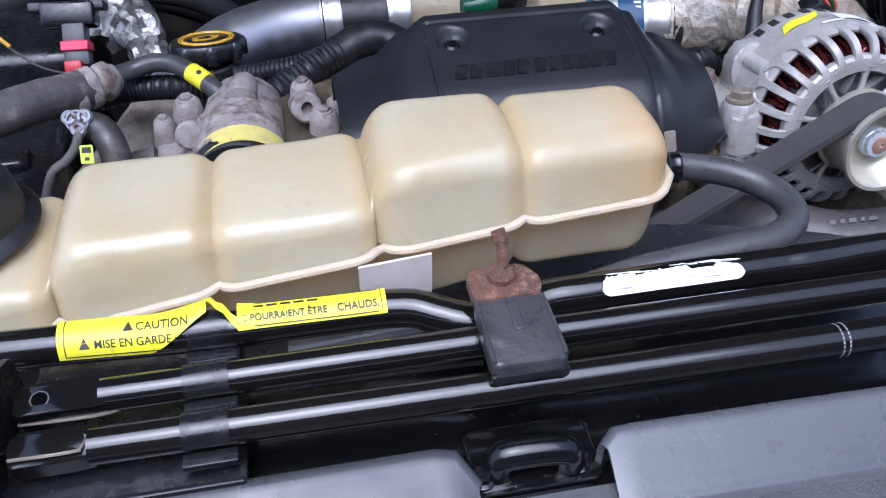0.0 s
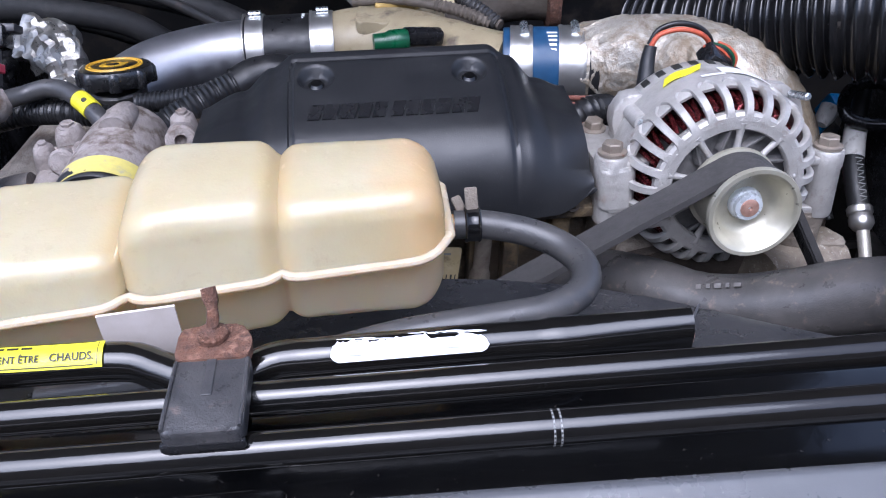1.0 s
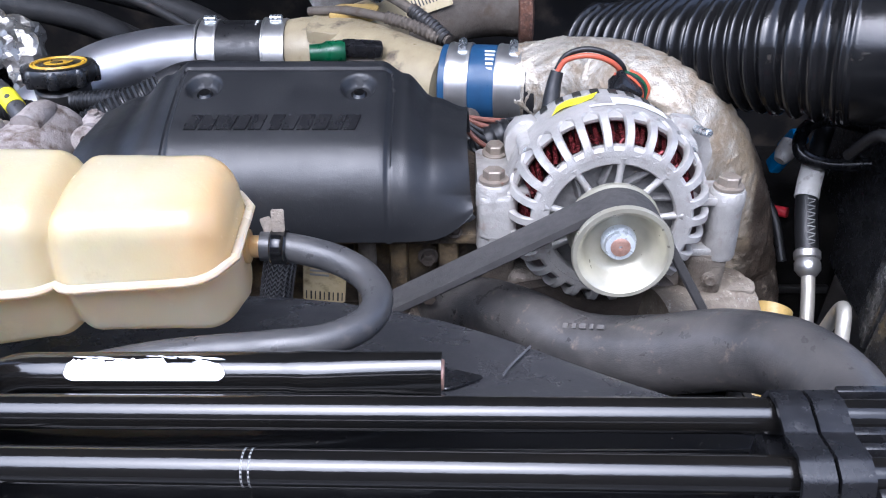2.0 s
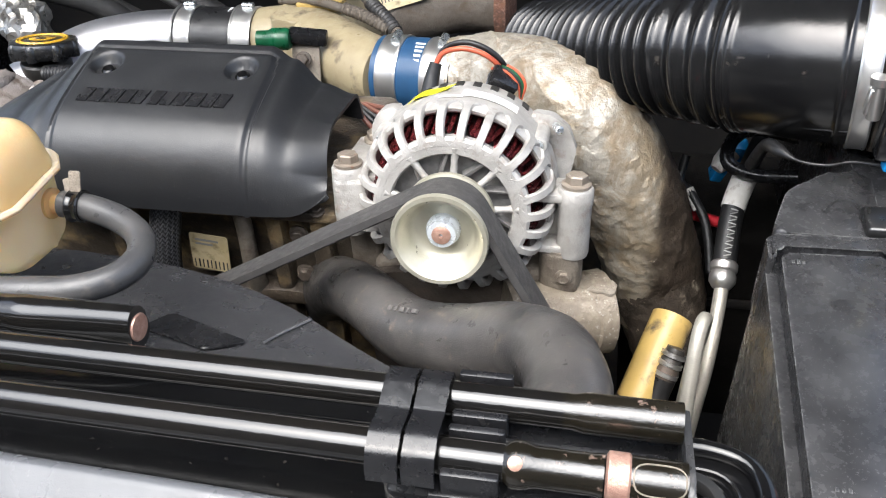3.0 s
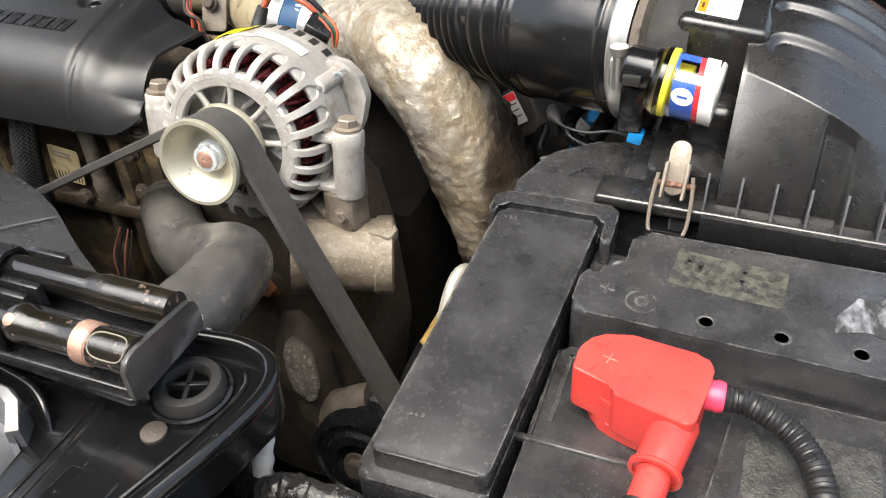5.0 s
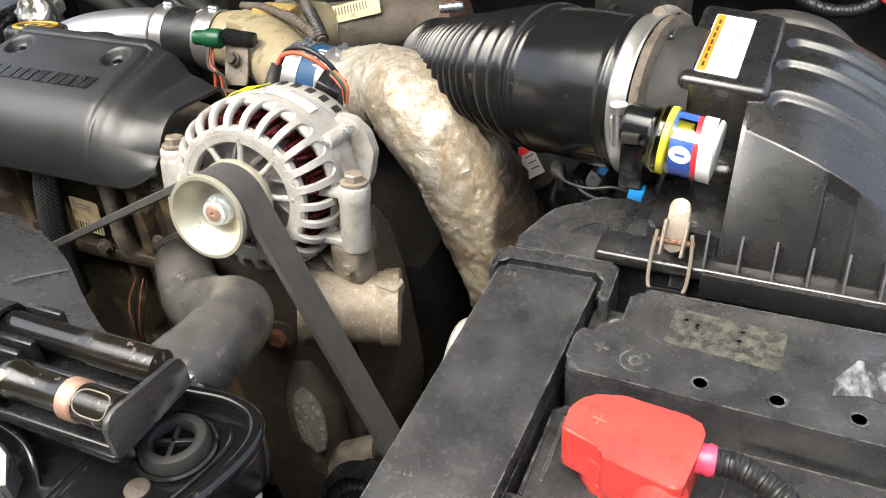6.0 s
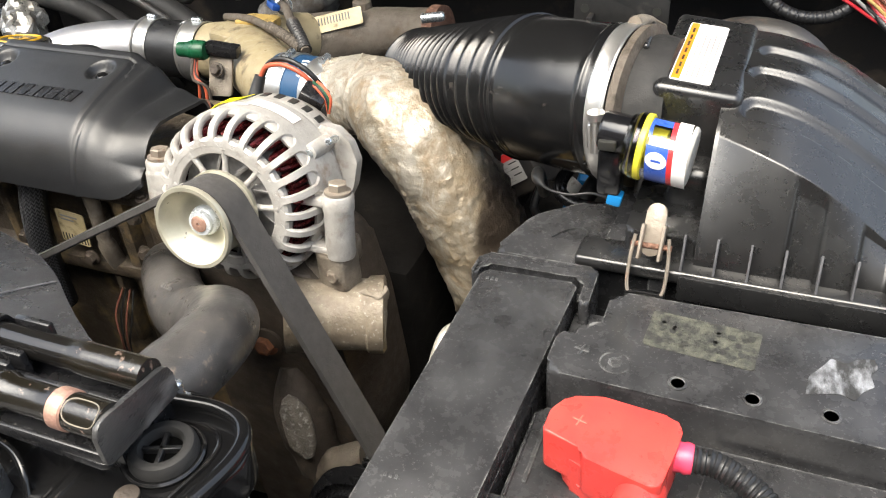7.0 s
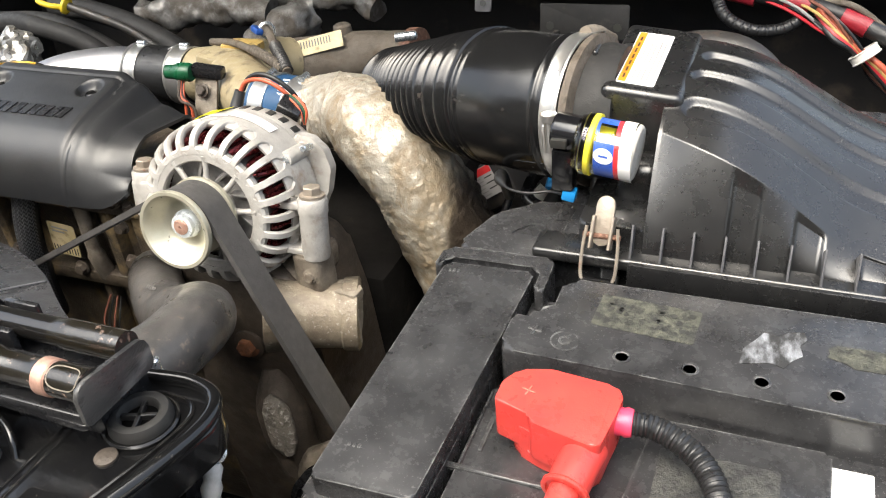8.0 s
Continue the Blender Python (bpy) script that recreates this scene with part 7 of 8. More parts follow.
def battery():
    t = thing("battery", "black battery under a worn plastic cover with vent holes", "battery", (0.85, 0.37, 1.03))
    TOP = 1.2462
    poly = [(0.7045, 0.381), (0.985, 0.376), (0.985, 0.468), (0.728, 0.464), (0.728, 0.424), (0.711, 0.421), (0.7045, 0.412)]
    holes = [(0.7805 + 0.0405 * k, 0.3925) for k in range(5)]
    bm = slab(soften(poly, 0.010, 4), 1.20, TOP, 0.0050, 5)
    part("top_cover", bm, box_plastic, t)
    part("sunk_corner", rbox(0.7035, 0.7300, 0.412, 0.466, 1.20, 1.222, 0.002), box_plastic, t)
    for x, y in holes:
        rim = part("vent", lathe([(0.0056, -0.0005), (0.0054, 0.0006), (0.0042, 0.0009), (0.0038, 0.0004)], (x, y, TOP), seg=26), box_plastic, t)
        part("hole_disc", lathe([(0.0039, 0.0), (0.0038, 0.0004), (0.0001, 0.0004)], (x, y, TOP), seg=22), hole_shade, rim)
    part("lower_deck", slab(soften([(0.700, 0.200), (0.990, 0.205), (0.990, 0.380), (0.7015, 0.381)], 0.006), 1.06, 1.2145, 0.003, 3), box_plastic, t)
    part("deck_frame", join(rbox(0.702, 0.7035, 0.310, 0.374, 1.214, 1.2165, 0.0006, 1), rbox(0.709, 0.712, 0.322, 0.374, 1.214, 1.2160, 0.0006, 1), rbox(0.709, 0.740, 0.371, 0.374, 1.214, 1.2160, 0.0006, 1), rbox(0.690, 0.78, 0.3055, 0.3095, 1.212, 1.2165, 0.001, 1)), box_plastic, t)
    part("deck_step", slab(soften([(0.792, 0.262), (0.903, 0.262), (0.904, 0.3745), (0.806, 0.3745)], 0.004), 1.210, 1.2190, 0.002, 2), box_plastic, t)
    part("body", rbox(0.705, 0.985, 0.21, 0.47, 0.98, 1.20, 0.006), box_plastic, t)
    for k, (w, h) in enumerate(((0.0095, 0.0018), (0.0018, 0.0095))):
        part("plus_mark", rbox(-w / 2, w / 2, -h / 2, h / 2, 0, 0.0009, 0.0003, 1, m=pose(0.7225, 0.4035, TOP, 0, 0, -12)), box_plastic, t)
    part("round_mark", lathe([(0.0095, 0), (0.0093, 0.0006), (0.0085, 0.0006), (0.0083, 0)], (0.7435, 0.3985, TOP - 0.0001), seg=30), box_plastic, t)
    part("round_mark", lathe([(0.0042, 0), (0.004, 0.0008), (0.0028, 0.0008), (0.0026, 0)], (0.7435, 0.3985, TOP - 0.0001), seg=24), box_plastic, t)
    part("old_label", slab(rounded(-0.0325, 0.0325, -0.0165, 0.0165, 0.002), 0, 0.0004, 0, m=pose(0.7885, 0.4335, TOP + 0.0001, 0, 0, -3.5)), mossy_sticker, t, "mould-spotted, faded label")
    rng = random.Random(5)
    for k in range(30):
        part("mould_spot", slab([(rng.uniform(0.8, 1.2) * r * math.cos(2 * math.pi * j / 9), rng.uniform(0.8, 1.2) * r * math.sin(2 * math.pi * j / 9)) for r in (rng.uniform(0.0008, 0.0024),) for j in range(9)], 0, 0.0003, 0, m=pose(0.7885 + rng.uniform(-0.026, 0.028), 0.4335 + rng.uniform(-0.011, 0.011), TOP + 0.0005, 0, 0, 0)), black_ink, t)
    ragged = [(0.8478, 0.4053), (0.8490, 0.4200), (0.8560, 0.4310), (0.8600, 0.4385), (0.8690, 0.4370), (0.8740, 0.4420), (0.8830, 0.4450), (0.8850, 0.4380), (0.8810, 0.4310), (0.8830, 0.4220), (0.8770, 0.4160), (0.8730, 0.4078), (0.8660, 0.4110), (0.8570, 0.4086)]
    part("torn_label", slab(soften(ragged, 0.001, 2), TOP + 0.0001, TOP + 0.0005, 0), torn_sticker, t, "torn silver label")
    torn = [(0.024 * (0.8 + 0.3 * rng.random()) * math.cos(2 * math.pi * k / 16), 0.011 * (0.8 + 0.3 * rng.random()) * math.sin(2 * math.pi * k / 16)) for k in range(16)]
    part("torn_label", slab(torn, 0, 0.0004, 0, m=pose(0.920, 0.428, TOP + 0.0001, 0, 0, -3)), mossy_sticker, t)
    part("deck_label", slab(rounded(0.812, 0.878, 0.285, 0.352, 0.002), 1.2190, 1.2194, 0), grimy_sticker, t, "faded mouldy label on the deck")
    part("paper_label", slab(rounded(0.9020, 0.926, 0.330, 0.368, 0.001), 1.2145, 1.2150, 0), white_sticker, t, "white paper label with a yellow edge")
    part("paper_edge", rbox(0.9020, 0.926, 0.324, 0.3295, 1.2145, 1.2150, 0), yellow_ink, t)
    return t


battery()


pale_red = surf("pale_red", (0.66, 0.15, 0.11), (0.58, 0.11, 0.08), rough=0.4, bump=0)


def terminal_boot():
    t = thing("terminal_cover", "bright red rubber battery terminal cover with a plus sign", "terminal cover", (0.752, 0.338, 1.215))
    poly = [(0.7185, 0.3305), (0.7195, 0.3465), (0.7265, 0.3585), (0.745, 0.3635), (0.751, 0.3628), (0.783, 0.3600), (0.7895, 0.3540), (0.7885, 0.3405), (0.7845, 0.3130), (0.7800, 0.3105), (0.7605, 0.3145), (0.7430, 0.3190), (0.7420, 0.3240)]
    part("hood", slab(soften(poly, 0.0035, 3), 1.2240, 1.2530, 0.0014, 3), red_boot, t)
    part("skirt", slab(soften([(0.7300, 0.3280), (0.7480, 0.3200), (0.783, 0.3125), (0.7870, 0.352), (0.74, 0.358), (0.726, 0.35)], 0.006, 4), 1.2150, 1.2400, 0.003, 2), red_boot, t)
    part("cable_sleeve", sweep([(0.7755, 0.322, 1.2385), (0.7730, 0.306, 1.2375), (0.7705, 0.291, 1.2350)], lambda s, u: 0.0125 - 0.001 * u, 24, 0.003), red_boot, t)
    part("sleeve_rim", band((0.7706, 0.2915, 1.2352), (-0.15, -1, -0.15), 0.0112, 0.003, 0.0016, 24), red_boot, t)
    part("side_stub", lathe([(0.0085, 0), (0.0080, 0.004), (0.0088, 0.006), (0.0080, 0.0095), (0.0060, 0.010)], (0.7870, 0.3435, 1.2420), (1, 0.05, 0), 24), pink_boot, t, "pink-red side stub")
    for w, h in ((0.0085, 0.0009), (0.0009, 0.0085)):
        part("plus_line", rbox(-w / 2, w / 2, -h / 2, h / 2, 0, 0.0006, 0.0002, 1, m=pose(0.7363, 0.3425, 1.2529, 0, 0, -14)), pale_red, t)
    return t


terminal_boot()


def battery_leads():
    t = thing("battery_cable", "black corrugated conduit from the battery terminal", "cable", (0.83, 0.33, 1.219))
    path = [(0.796, 0.344, 1.2420), (0.808, 0.3445, 1.2415), (0.822, 0.341, 1.2385), (0.836, 0.333, 1.2345), (0.846, 0.318, 1.2310), (0.850, 0.298, 1.2285), (0.846, 0.27, 1.2275), (0.83, 0.235, 1.227), (0.80, 0.205, 1.225)]
    part("conduit", sweep(path, ribbed(0.0063, 0.0030, 0.0010), 18, 0.0009), rubber, t)
    path = [(0.7706, 0.2925, 1.2352), (0.768, 0.272, 1.2320), (0.764, 0.25, 1.229), (0.757, 0.215, 1.226), (0.755, 0.18, 1.215)]
    part("red_cable", sweep([path[0], (0.7695, 0.282, 1.2335), (0.768, 0.272, 1.232)], 0.0088, 18, 0.004), red_boot, t)
    part("conduit", sweep(path[1:], ribbed(0.0088, 0.0032, 0.0012), 18, 0.0009), rubber, t)
    return t


battery_leads()

# ---- left of the engine ----
def oil_filler():
    t = thing("oil_filler", "black oil filler cap with yellow symbol on its neck", "oil cap", (-0.078, 0.758, 1.14))
    c = (-0.0790, 0.7575, 1.194)
    lean = Matrix.Translation(c) @ Matrix.Rotation(radians(-13), 4, "X") @ Matrix.Translation((-c[0], -c[1], -c[2]))
    part("neck", lathe([(0.024, -0.10), (0.0235, -0.004), (0.026, 0.0), (0.026, 0.010), (0.024, 0.012)], c, seg=32), dusty_rubber, t)
    cap = part("cap", place(lathe([(0.028, 0.013), (0.0325, 0.014), (0.0345, 0.017), (0.0345, 0.027), (0.0330, 0.0300), (0.029, 0.0310), (0.0001, 0.0310)], c, seg=48), lean), lid_plastic, t, "black screw cap")
    for a in range(10, 370, 45):
        part("grip", place(lathe([(0.0055, 0.013), (0.006, 0.015), (0.006, 0.026), (0.004, 0.0295)], (c[0] + 0.0310 * math.cos(radians(a)), c[1] + 0.0310 * math.sin(radians(a)), c[2]), seg=16), lean), lid_plastic, cap)
    top = c[2] + 0.0312
    for r in (0.0252, 0.0222):
        part("symbol_ring", place(sweep([(c[0] + r * math.cos(a), c[1] + r * math.sin(a), top) for a in [k * math.pi / 20 for k in range(41)]], 0.0011, 6, 0.003), lean), cap_ink, cap)
    part("symbol", place(slab(soften([(-0.013, -0.004), (-0.004, -0.008), (0.008, -0.006), (0.014, 0.005), (0.008, 0.003), (0.004, 0.008), (-0.008, 0.007), (-0.014, 0.002)], 0.003), 0, 0.0007, 0, m=pose(c[0], c[1], top, 0, 0, 15)), lean), cap_ink, cap)
    part("symbol_core", place(slab(soften([(-0.008, -0.001), (-0.002, -0.005), (0.005, -0.003), (0.003, 0.004), (-0.006, 0.004)], 0.002), 0.0007, 0.0011, 0, m=pose(c[0], c[1], top, 0, 0, 15)), lean), lid_plastic, cap)
    return t


oil_filler()


def pump_housing():
    t = thing("pump_housing", "dusty grey cast pump housing with bolted lugs", "pump housing", (-0.045, 0.6, 1.12))
    part("barrel", rough_up(lathe([(0.026, 0), (0.0325, 0.010), (0.0345, 0.05), (0.0350, 0.115), (0.030, 0.125)], (-0.046, 0.665, 1.208), (-0.05, -1, 0.07), 40), 0.0009, 50), dirty_cast, t)
    part("collar", rough_up(lathe([(0.036, 0), (0.0375, 0.004), (0.0375, 0.020), (0.035, 0.024)], (-0.050, 0.560, 1.213), (-0.05, -1, 0.07), 40), 0.0006, 60), rubber, t)
    part("crest", rough_up(sweep([(-0.046, 0.662, 1.228), (-0.044, 0.640, 1.241), (-0.046, 0.612, 1.242)], lambda s, u: 0.009 + 0.004 * u, 16, 0.005), 0.0010, 60), dirty_cast, t)
    for (x, y, z, r, h) in ((-0.092, 0.640, 1.232, 0.014, 0.055), (-0.076, 0.612, 1.228, 0.012, 0.05), (-0.112, 0.628, 1.222, 0.010, 0.05), (-0.085, 0.590, 1.212, 0.010, 0.045), (0.004, 0.632, 1.242, 0.012, 0.06), (0.018, 0.600, 1.232, 0.013, 0.055), (0.030, 0.628, 1.225, 0.010, 0.05)):
        part("lug", rough_up(lathe([(r * 1.3, -h), (r * 1.02, -h * 0.45), (r * 0.92, -0.008), (r * 0.80, -0.001), (r * 0.55, 0.002), (r * 0.3, 0.0025)], (x, y, z), seg=24), 0.0018, 55), dirty_cast, t)
        part("bolt", hexhead((x, y, z + 0.001), r * 0.40, 0.004), dirty_cast, t)
    part("boss", rough_up(lathe([(0.011, 0), (0.0125, 0.006), (0.0125, 0.026), (0.0105, 0.028), (0.0050, 0.028), (0.0045, 0.020), (0.0001, 0.020)], (0.002, 0.628, 1.226), (0.12, -0.9, 0.35), 22), 0.0006, 80), dirty_cast, t)
    part("boss", rough_up(lathe([(0.010, 0), (0.0115, 0.006), (0.0115, 0.022), (0.0095, 0.024), (0.0001, 0.024)], (-0.088, 0.622, 1.214), (-0.1, -0.9, 0.35), 22), 0.0006, 80), dirty_cast, t)
    part("left_foot", rough_up(rbox(-0.122, -0.06, 0.585, 0.66, 1.15, 1.205, 0.008, 3), 0.002, 40), dirty_cast, t)
    part("right_foot", rough_up(rbox(-0.02, 0.040, 0.585, 0.66, 1.15, 1.212, 0.008, 3), 0.002, 40), dirty_cast, t)
    part("yellow_band", sheet(lambda u, v: (-0.0485 - 0.038 * math.cos(radians(28 + 118 * u)) * -1, 0.562 - 0.021 * v, 1.2135 + 0.0382 * math.sin(radians(28 + 118 * u)) + 0.0005), 20, 4, 0.0005), faded_yellow, t, "faded yellow paper band")
    part("elbow", sweep([(-0.118, 0.600, 1.200), (-0.140, 0.598, 1.196), (-0.158, 0.588, 1.180), (-0.165, 0.580, 1.150)], 0.014, 18, 0.005), grey_rubber, t)
    return t


dirty_cast = surf("dirty_cast", (0.33, 0.295, 0.275), (0.22, 0.19, 0.17), scale=60, rough=0.7, metal=0.1, bump=0.6, fine=700, dirt=(0.105, 0.075, 0.055), dirt_amount=0.33, dirt_scale=55)
faded_yellow = surf("faded_yellow", (0.62, 0.54, 0.14), (0.52, 0.45, 0.14), scale=120, rough=0.5, bump=0.1, dirt=(0.4, 0.37, 0.26), dirt_amount=0.25, dirt_scale=90)
pump_housing()


def heater_hose():
    t = thing("heater_hose", "grey weathered heater hose with a crimped joint", "hose", (-0.18, 0.66, 1.2))
    part("thick_hose", rough_up(sweep([(-0.40, 0.535, 1.235), (-0.300, 0.572, 1.248), (-0.225, 0.612, 1.252), (-0.200, 0.636, 1.247), (-0.172, 0.661, 1.239)], 0.0168, 22, 0.006), 0.0008, 50), grey_rubber, t)
    part("joint", rough_up(lathe([(0.0160, -0.012), (0.0182, -0.010), (0.0182, -0.002), (0.0150, 0.001), (0.0172, 0.004), (0.0172, 0.012), (0.0140, 0.015), (0.0158, 0.018), (0.0150, 0.026), (0.0118, 0.030), (0.0100, 0.034)], (-0.176, 0.658, 1.2395), (0.80, 0.55, 0.0), 26), 0.0014, 80), dirty_cast, t, "oxidised crimped joint")
    part("thin_hose", sweep([(-0.150, 0.680, 1.2390), (-0.136, 0.689, 1.2385), (-0.118, 0.690, 1.2425), (-0.101, 0.684, 1.2425), (-0.084, 0.668, 1.2395), (-0.068, 0.650, 1.2335), (-0.060, 0.640, 1.226)], 0.0080, 20, 0.004), weathered_hose, t)
    part("yellow_tag", sweep([(-0.0870, 0.6715, 1.2400), (-0.0805, 0.6645, 1.2385), (-0.0740, 0.6570, 1.2365)], 0.0086, 22, 0.002), yellow_sticker, t, "bright yellow paper tag")
    part("tag_dot", lathe([(0.0024, 0), (0.0022, 0.0006), (0.0001, 0.0007)], (-0.0795, 0.6595, 1.2460), (0.15, -0.45, 0.9), 14), black_ink, t)
    return t


heater_hose()


def looms():
    t = thing("wiring_loom", "black corrugated wiring loom beside the engine cover", "wiring loom", (0.0, 0.70, 1.15))
    part("conduit", sweep([(-0.175, 0.705, 1.205), (-0.143, 0.700, 1.213), (-0.095, 0.682, 1.221), (-0.05, 0.675, 1.215)], ribbed(0.0095, 0.0042, 0.0016), 18, 0.0012), rubber, t)
    part("conduit", sweep([(-0.05, 0.655, 1.196), (-0.02, 0.672, 1.210), (0.015, 0.690, 1.222), (0.045, 0.704, 1.230)], ribbed(0.0130, 0.0045, 0.0018), 20, 0.0012), rubber, t)
    part("taped_end", rough_up(sweep([(0.040, 0.702, 1.229), (0.062, 0.712, 1.234), (0.085, 0.714, 1.232), (0.105, 0.70, 1.222), (0.12, 0.67, 1.20)], 0.0165, 18, 0.005), 0.0012, 60), rubber, t)
    part("conduit", sweep([(-0.055, 0.722, 1.205), (0.0, 0.718, 1.212), (0.05, 0.735, 1.216), (0.11, 0.745, 1.212)], ribbed(0.0085, 0.0042, 0.0014), 16, 0.0014), rubber, t)
    return t


looms()


plug_grey = surf("plug_grey", (0.060, 0.060, 0.066), (0.04, 0.04, 0.045), rough=0.45, bump=0.15, dirt=(0.14, 0.12, 0.1), dirt_amount=0.12, dirt_scale=120)


def left_sensor():
    t = thing("wiring_plug", "dark grey wiring plug with a pink-red lock", "wiring plug", (-0.2, 0.77, 1.17))
    part("shell", rbox(-0.024, 0.024, -0.012, 0.012, -0.008, 0.014, 0.003, 2, m=pose(-0.200, 0.790, 1.243, -35, 0, -4)), black_plastic, t)
    part("flange", rbox(-0.034, 0.034, -0.010, 0.010, -0.004, 0.004, 0.002, 2, m=pose(-0.201, 0.800, 1.250, -35, 0, -4)), plug_grey, t)
    part("stem", rbox(-0.0105, 0.0105, -0.009, 0.009, -0.030, 0.006, 0.003, 2, m=pose(-0.196, 0.780, 1.236, -35, 0, -4)), plug_grey, t)
    part("lock", rbox(-0.0125, 0.0125, -0.0095, 0.0095, -0.0045, 0.0045, 0.001, 1, m=pose(-0.196, 0.769, 1.225, -35, 0, -4)), pink_boot, t, "pink-red lock")
    part("lock_tip", rbox(-0.008, 0.008, -0.006, 0.006, -0.006, 0.005, 0.002, 2, m=pose(-0.199, 0.752, 1.214, -35, 0, -4)), red_plastic, t)
    part("clip", rbox(-0.011, 0.011, -0.007, 0.007, -0.007, 0.006, 0.002, 2, m=pose(-0.195, 0.760, 1.2175, -35, 0, -4)), plug_grey, t)
    part("wire", sweep([(-0.205, 0.757, 1.203), (-0.235, 0.765, 1.212), (-0.268, 0.785, 1.235), (-0.285, 0.80, 1.262), (-0.30, 0.82, 1.28)], 0.0011, 8, 0.005), grey_rubber, t)
    part("orange_sleeve", sweep([(-0.256, 0.777, 1.2265), (-0.266, 0.784, 1.234), (-0.272, 0.789, 1.241)], 0.0021, 8, 0.003), cap_ink, t)
    return t


left_sensor()


pale_plug = surf("pale_plug", (0.36, 0.36, 0.40), (0.27, 0.27, 0.30), scale=90, rough=0.45, bump=0.15, dirt=(0.15, 0.12, 0.1), dirt_amount=0.2, dirt_scale=120)


def small_plug():
    t = thing("sensor_plug", "pale grey sensor plug with a green-tagged lead", "sensor plug", (-0.165, 0.58, 1.2))
    face = Vector((0.02, -0.74, 0.67)).normalized()
    at = Vector((-0.1650, 0.5830, 1.2565))
    up = face.cross(Vector((1, 0, 0))).normalized()
    side = up.cross(face).normalized()
    plug = part("plug", lathe([(0.0075, -0.018), (0.0085, -0.006), (0.0085, 0.0), (0.0070, 0.0012), (0.0065, -0.002), (0.0001, -0.002)], at, face, 24), pale_plug, t)
    for k in range(3):
        a = radians(120 * k + 30)
        part("petal", lathe([(0.0056, -0.008), (0.0060, -0.001), (0.0048, 0.0012), (0.0030, 0.0004), (0.0026, -0.003)], at + (side * math.cos(a) + up * math.sin(a)) * 0.0062, face, 14), pale_plug, plug)
    for k in range(3):
        a = radians(120 * k)
        part("pin", lathe([(0.0016, -0.002), (0.0014, 0.002), (0.0001, 0.0022)], at + (side * math.cos(a) + up * math.sin(a)) * 0.0035, face, 10), rust_metal, plug)
    part("neck", sweep([(-0.160, 0.592, 1.246), (-0.152, 0.590, 1.243), (-0.145, 0.580, 1.236), (-0.142, 0.570, 1.220)], 0.0115, 16, 0.004), dusty_rubber, t)
    part("lead", sweep([(-0.165, 0.577, 1.248), (-0.168, 0.566, 1.243), (-0.175, 0.560, 1.237), (-0.187, 0.556, 1.229), (-0.20, 0.55, 1.20)], 0.0036, 12, 0.004), grey_rubber, t)
    part("green_tag", slab(rounded(-0.0048, 0.0048, -0.0068, 0.0068, 0.0008), 0, 0.0006, 0, m=pose(-0.1590, 0.560, 1.2412, 58, 0, -6)), tag_green, t, "yellow-green paper tag")
    part("tag_mark", rbox(-0.0032, 0.0032, 0.001, 0.0052, 0.0006, 0.0009, 0, m=pose(-0.1590, 0.560, 1.2412, 58, 0, -6)), black_ink, t)
    part("tag_mark", rbox(-0.0016, 0.0016, -0.0046, -0.0022, 0.0006, 0.0009, 0, m=pose(-0.1590, 0.560, 1.2412, 58, 0, -6)), black_ink, t)
    return t


tag_green = surf("tag_green", (0.55, 0.66, 0.06), (0.48, 0.58, 0.05), rough=0.45, bump=0)
small_plug()


def left_tray():
    """Dark plastic and hoses that fill the corner behind the bottle."""
    t = thing("black_housing", "matt black moulded housing in the corner of the bay", "housing", (-0.36, 0.7, 0.9))
    part("body", rbox(-0.50, -0.215, 0.50, 0.92, 0.8, 1.165, 0.02, 4), black_plastic, t)
    part("ridge", rbox(-0.50, -0.24, 0.66, 0.69, 1.15, 1.176, 0.006, 3), black_plastic, t)
    part("duct", rbox(-0.31, -0.20, 0.80, 0.93, 1.10, 1.205, 0.02, 4), black_plastic, t)
    return t


left_tray()


def foil_scrap():
    t = thing("foil_wrap", "crumpled aluminium foil round a small hose", "foil wrap", (-0.16, 0.85, 1.17))
    bm = sweep([(-0.186, 0.868, 1.210), (-0.165, 0.852, 1.206), (-0.147, 0.828, 1.192), (-0.138, 0.808, 1.165)], lambda s, u: 0.021 + 0.005 * math.sin(5 * u), 30, 0.0036)
    bm.normal_update()
    for v in bm.verts:
        v.co += v.normal * 0.014 * noise.noise(v.co * 62) + Vector((0.005 * noise.noise(v.co * 110), 0.005 * noise.noise(v.co * 110 + Vector((7, 0, 0))), 0.004 * noise.noise(v.co * 120)))
    part("foil", bm, silver_foil, t, angle=24)
    part("hose", sweep([(-0.30, 0.93, 1.20), (-0.23, 0.915, 1.222), (-0.16, 0.90, 1.222), (-0.09, 0.905, 1.20), (-0.04, 0.915, 1.15), (0.0, 0.93, 1.08)], 0.014, 16), dull_black, t)
    return t


foil_scrap()


def firewall_hoses():
    t = thing("coolant_hoses", "pair of dull black hoses below the cowl", "hoses", (-0.1, 0.95, 1.15))
    part("hose", sweep([(-0.34, 0.99, 1.19), (-0.24, 0.985, 1.195), (-0.14, 0.965, 1.18), (-0.06, 0.95, 1.15), (0.0, 0.94, 1.11)], 0.016, 18), dull_black, t)
    part("hose", sweep([(-0.26, 1.03, 1.205), (-0.16, 1.015, 1.205), (-0.06, 0.995, 1.19), (0.02, 0.98, 1.16), (0.06, 0.97, 1.12)], 0.016, 18), dull_black, t)
    return t


firewall_hoses()


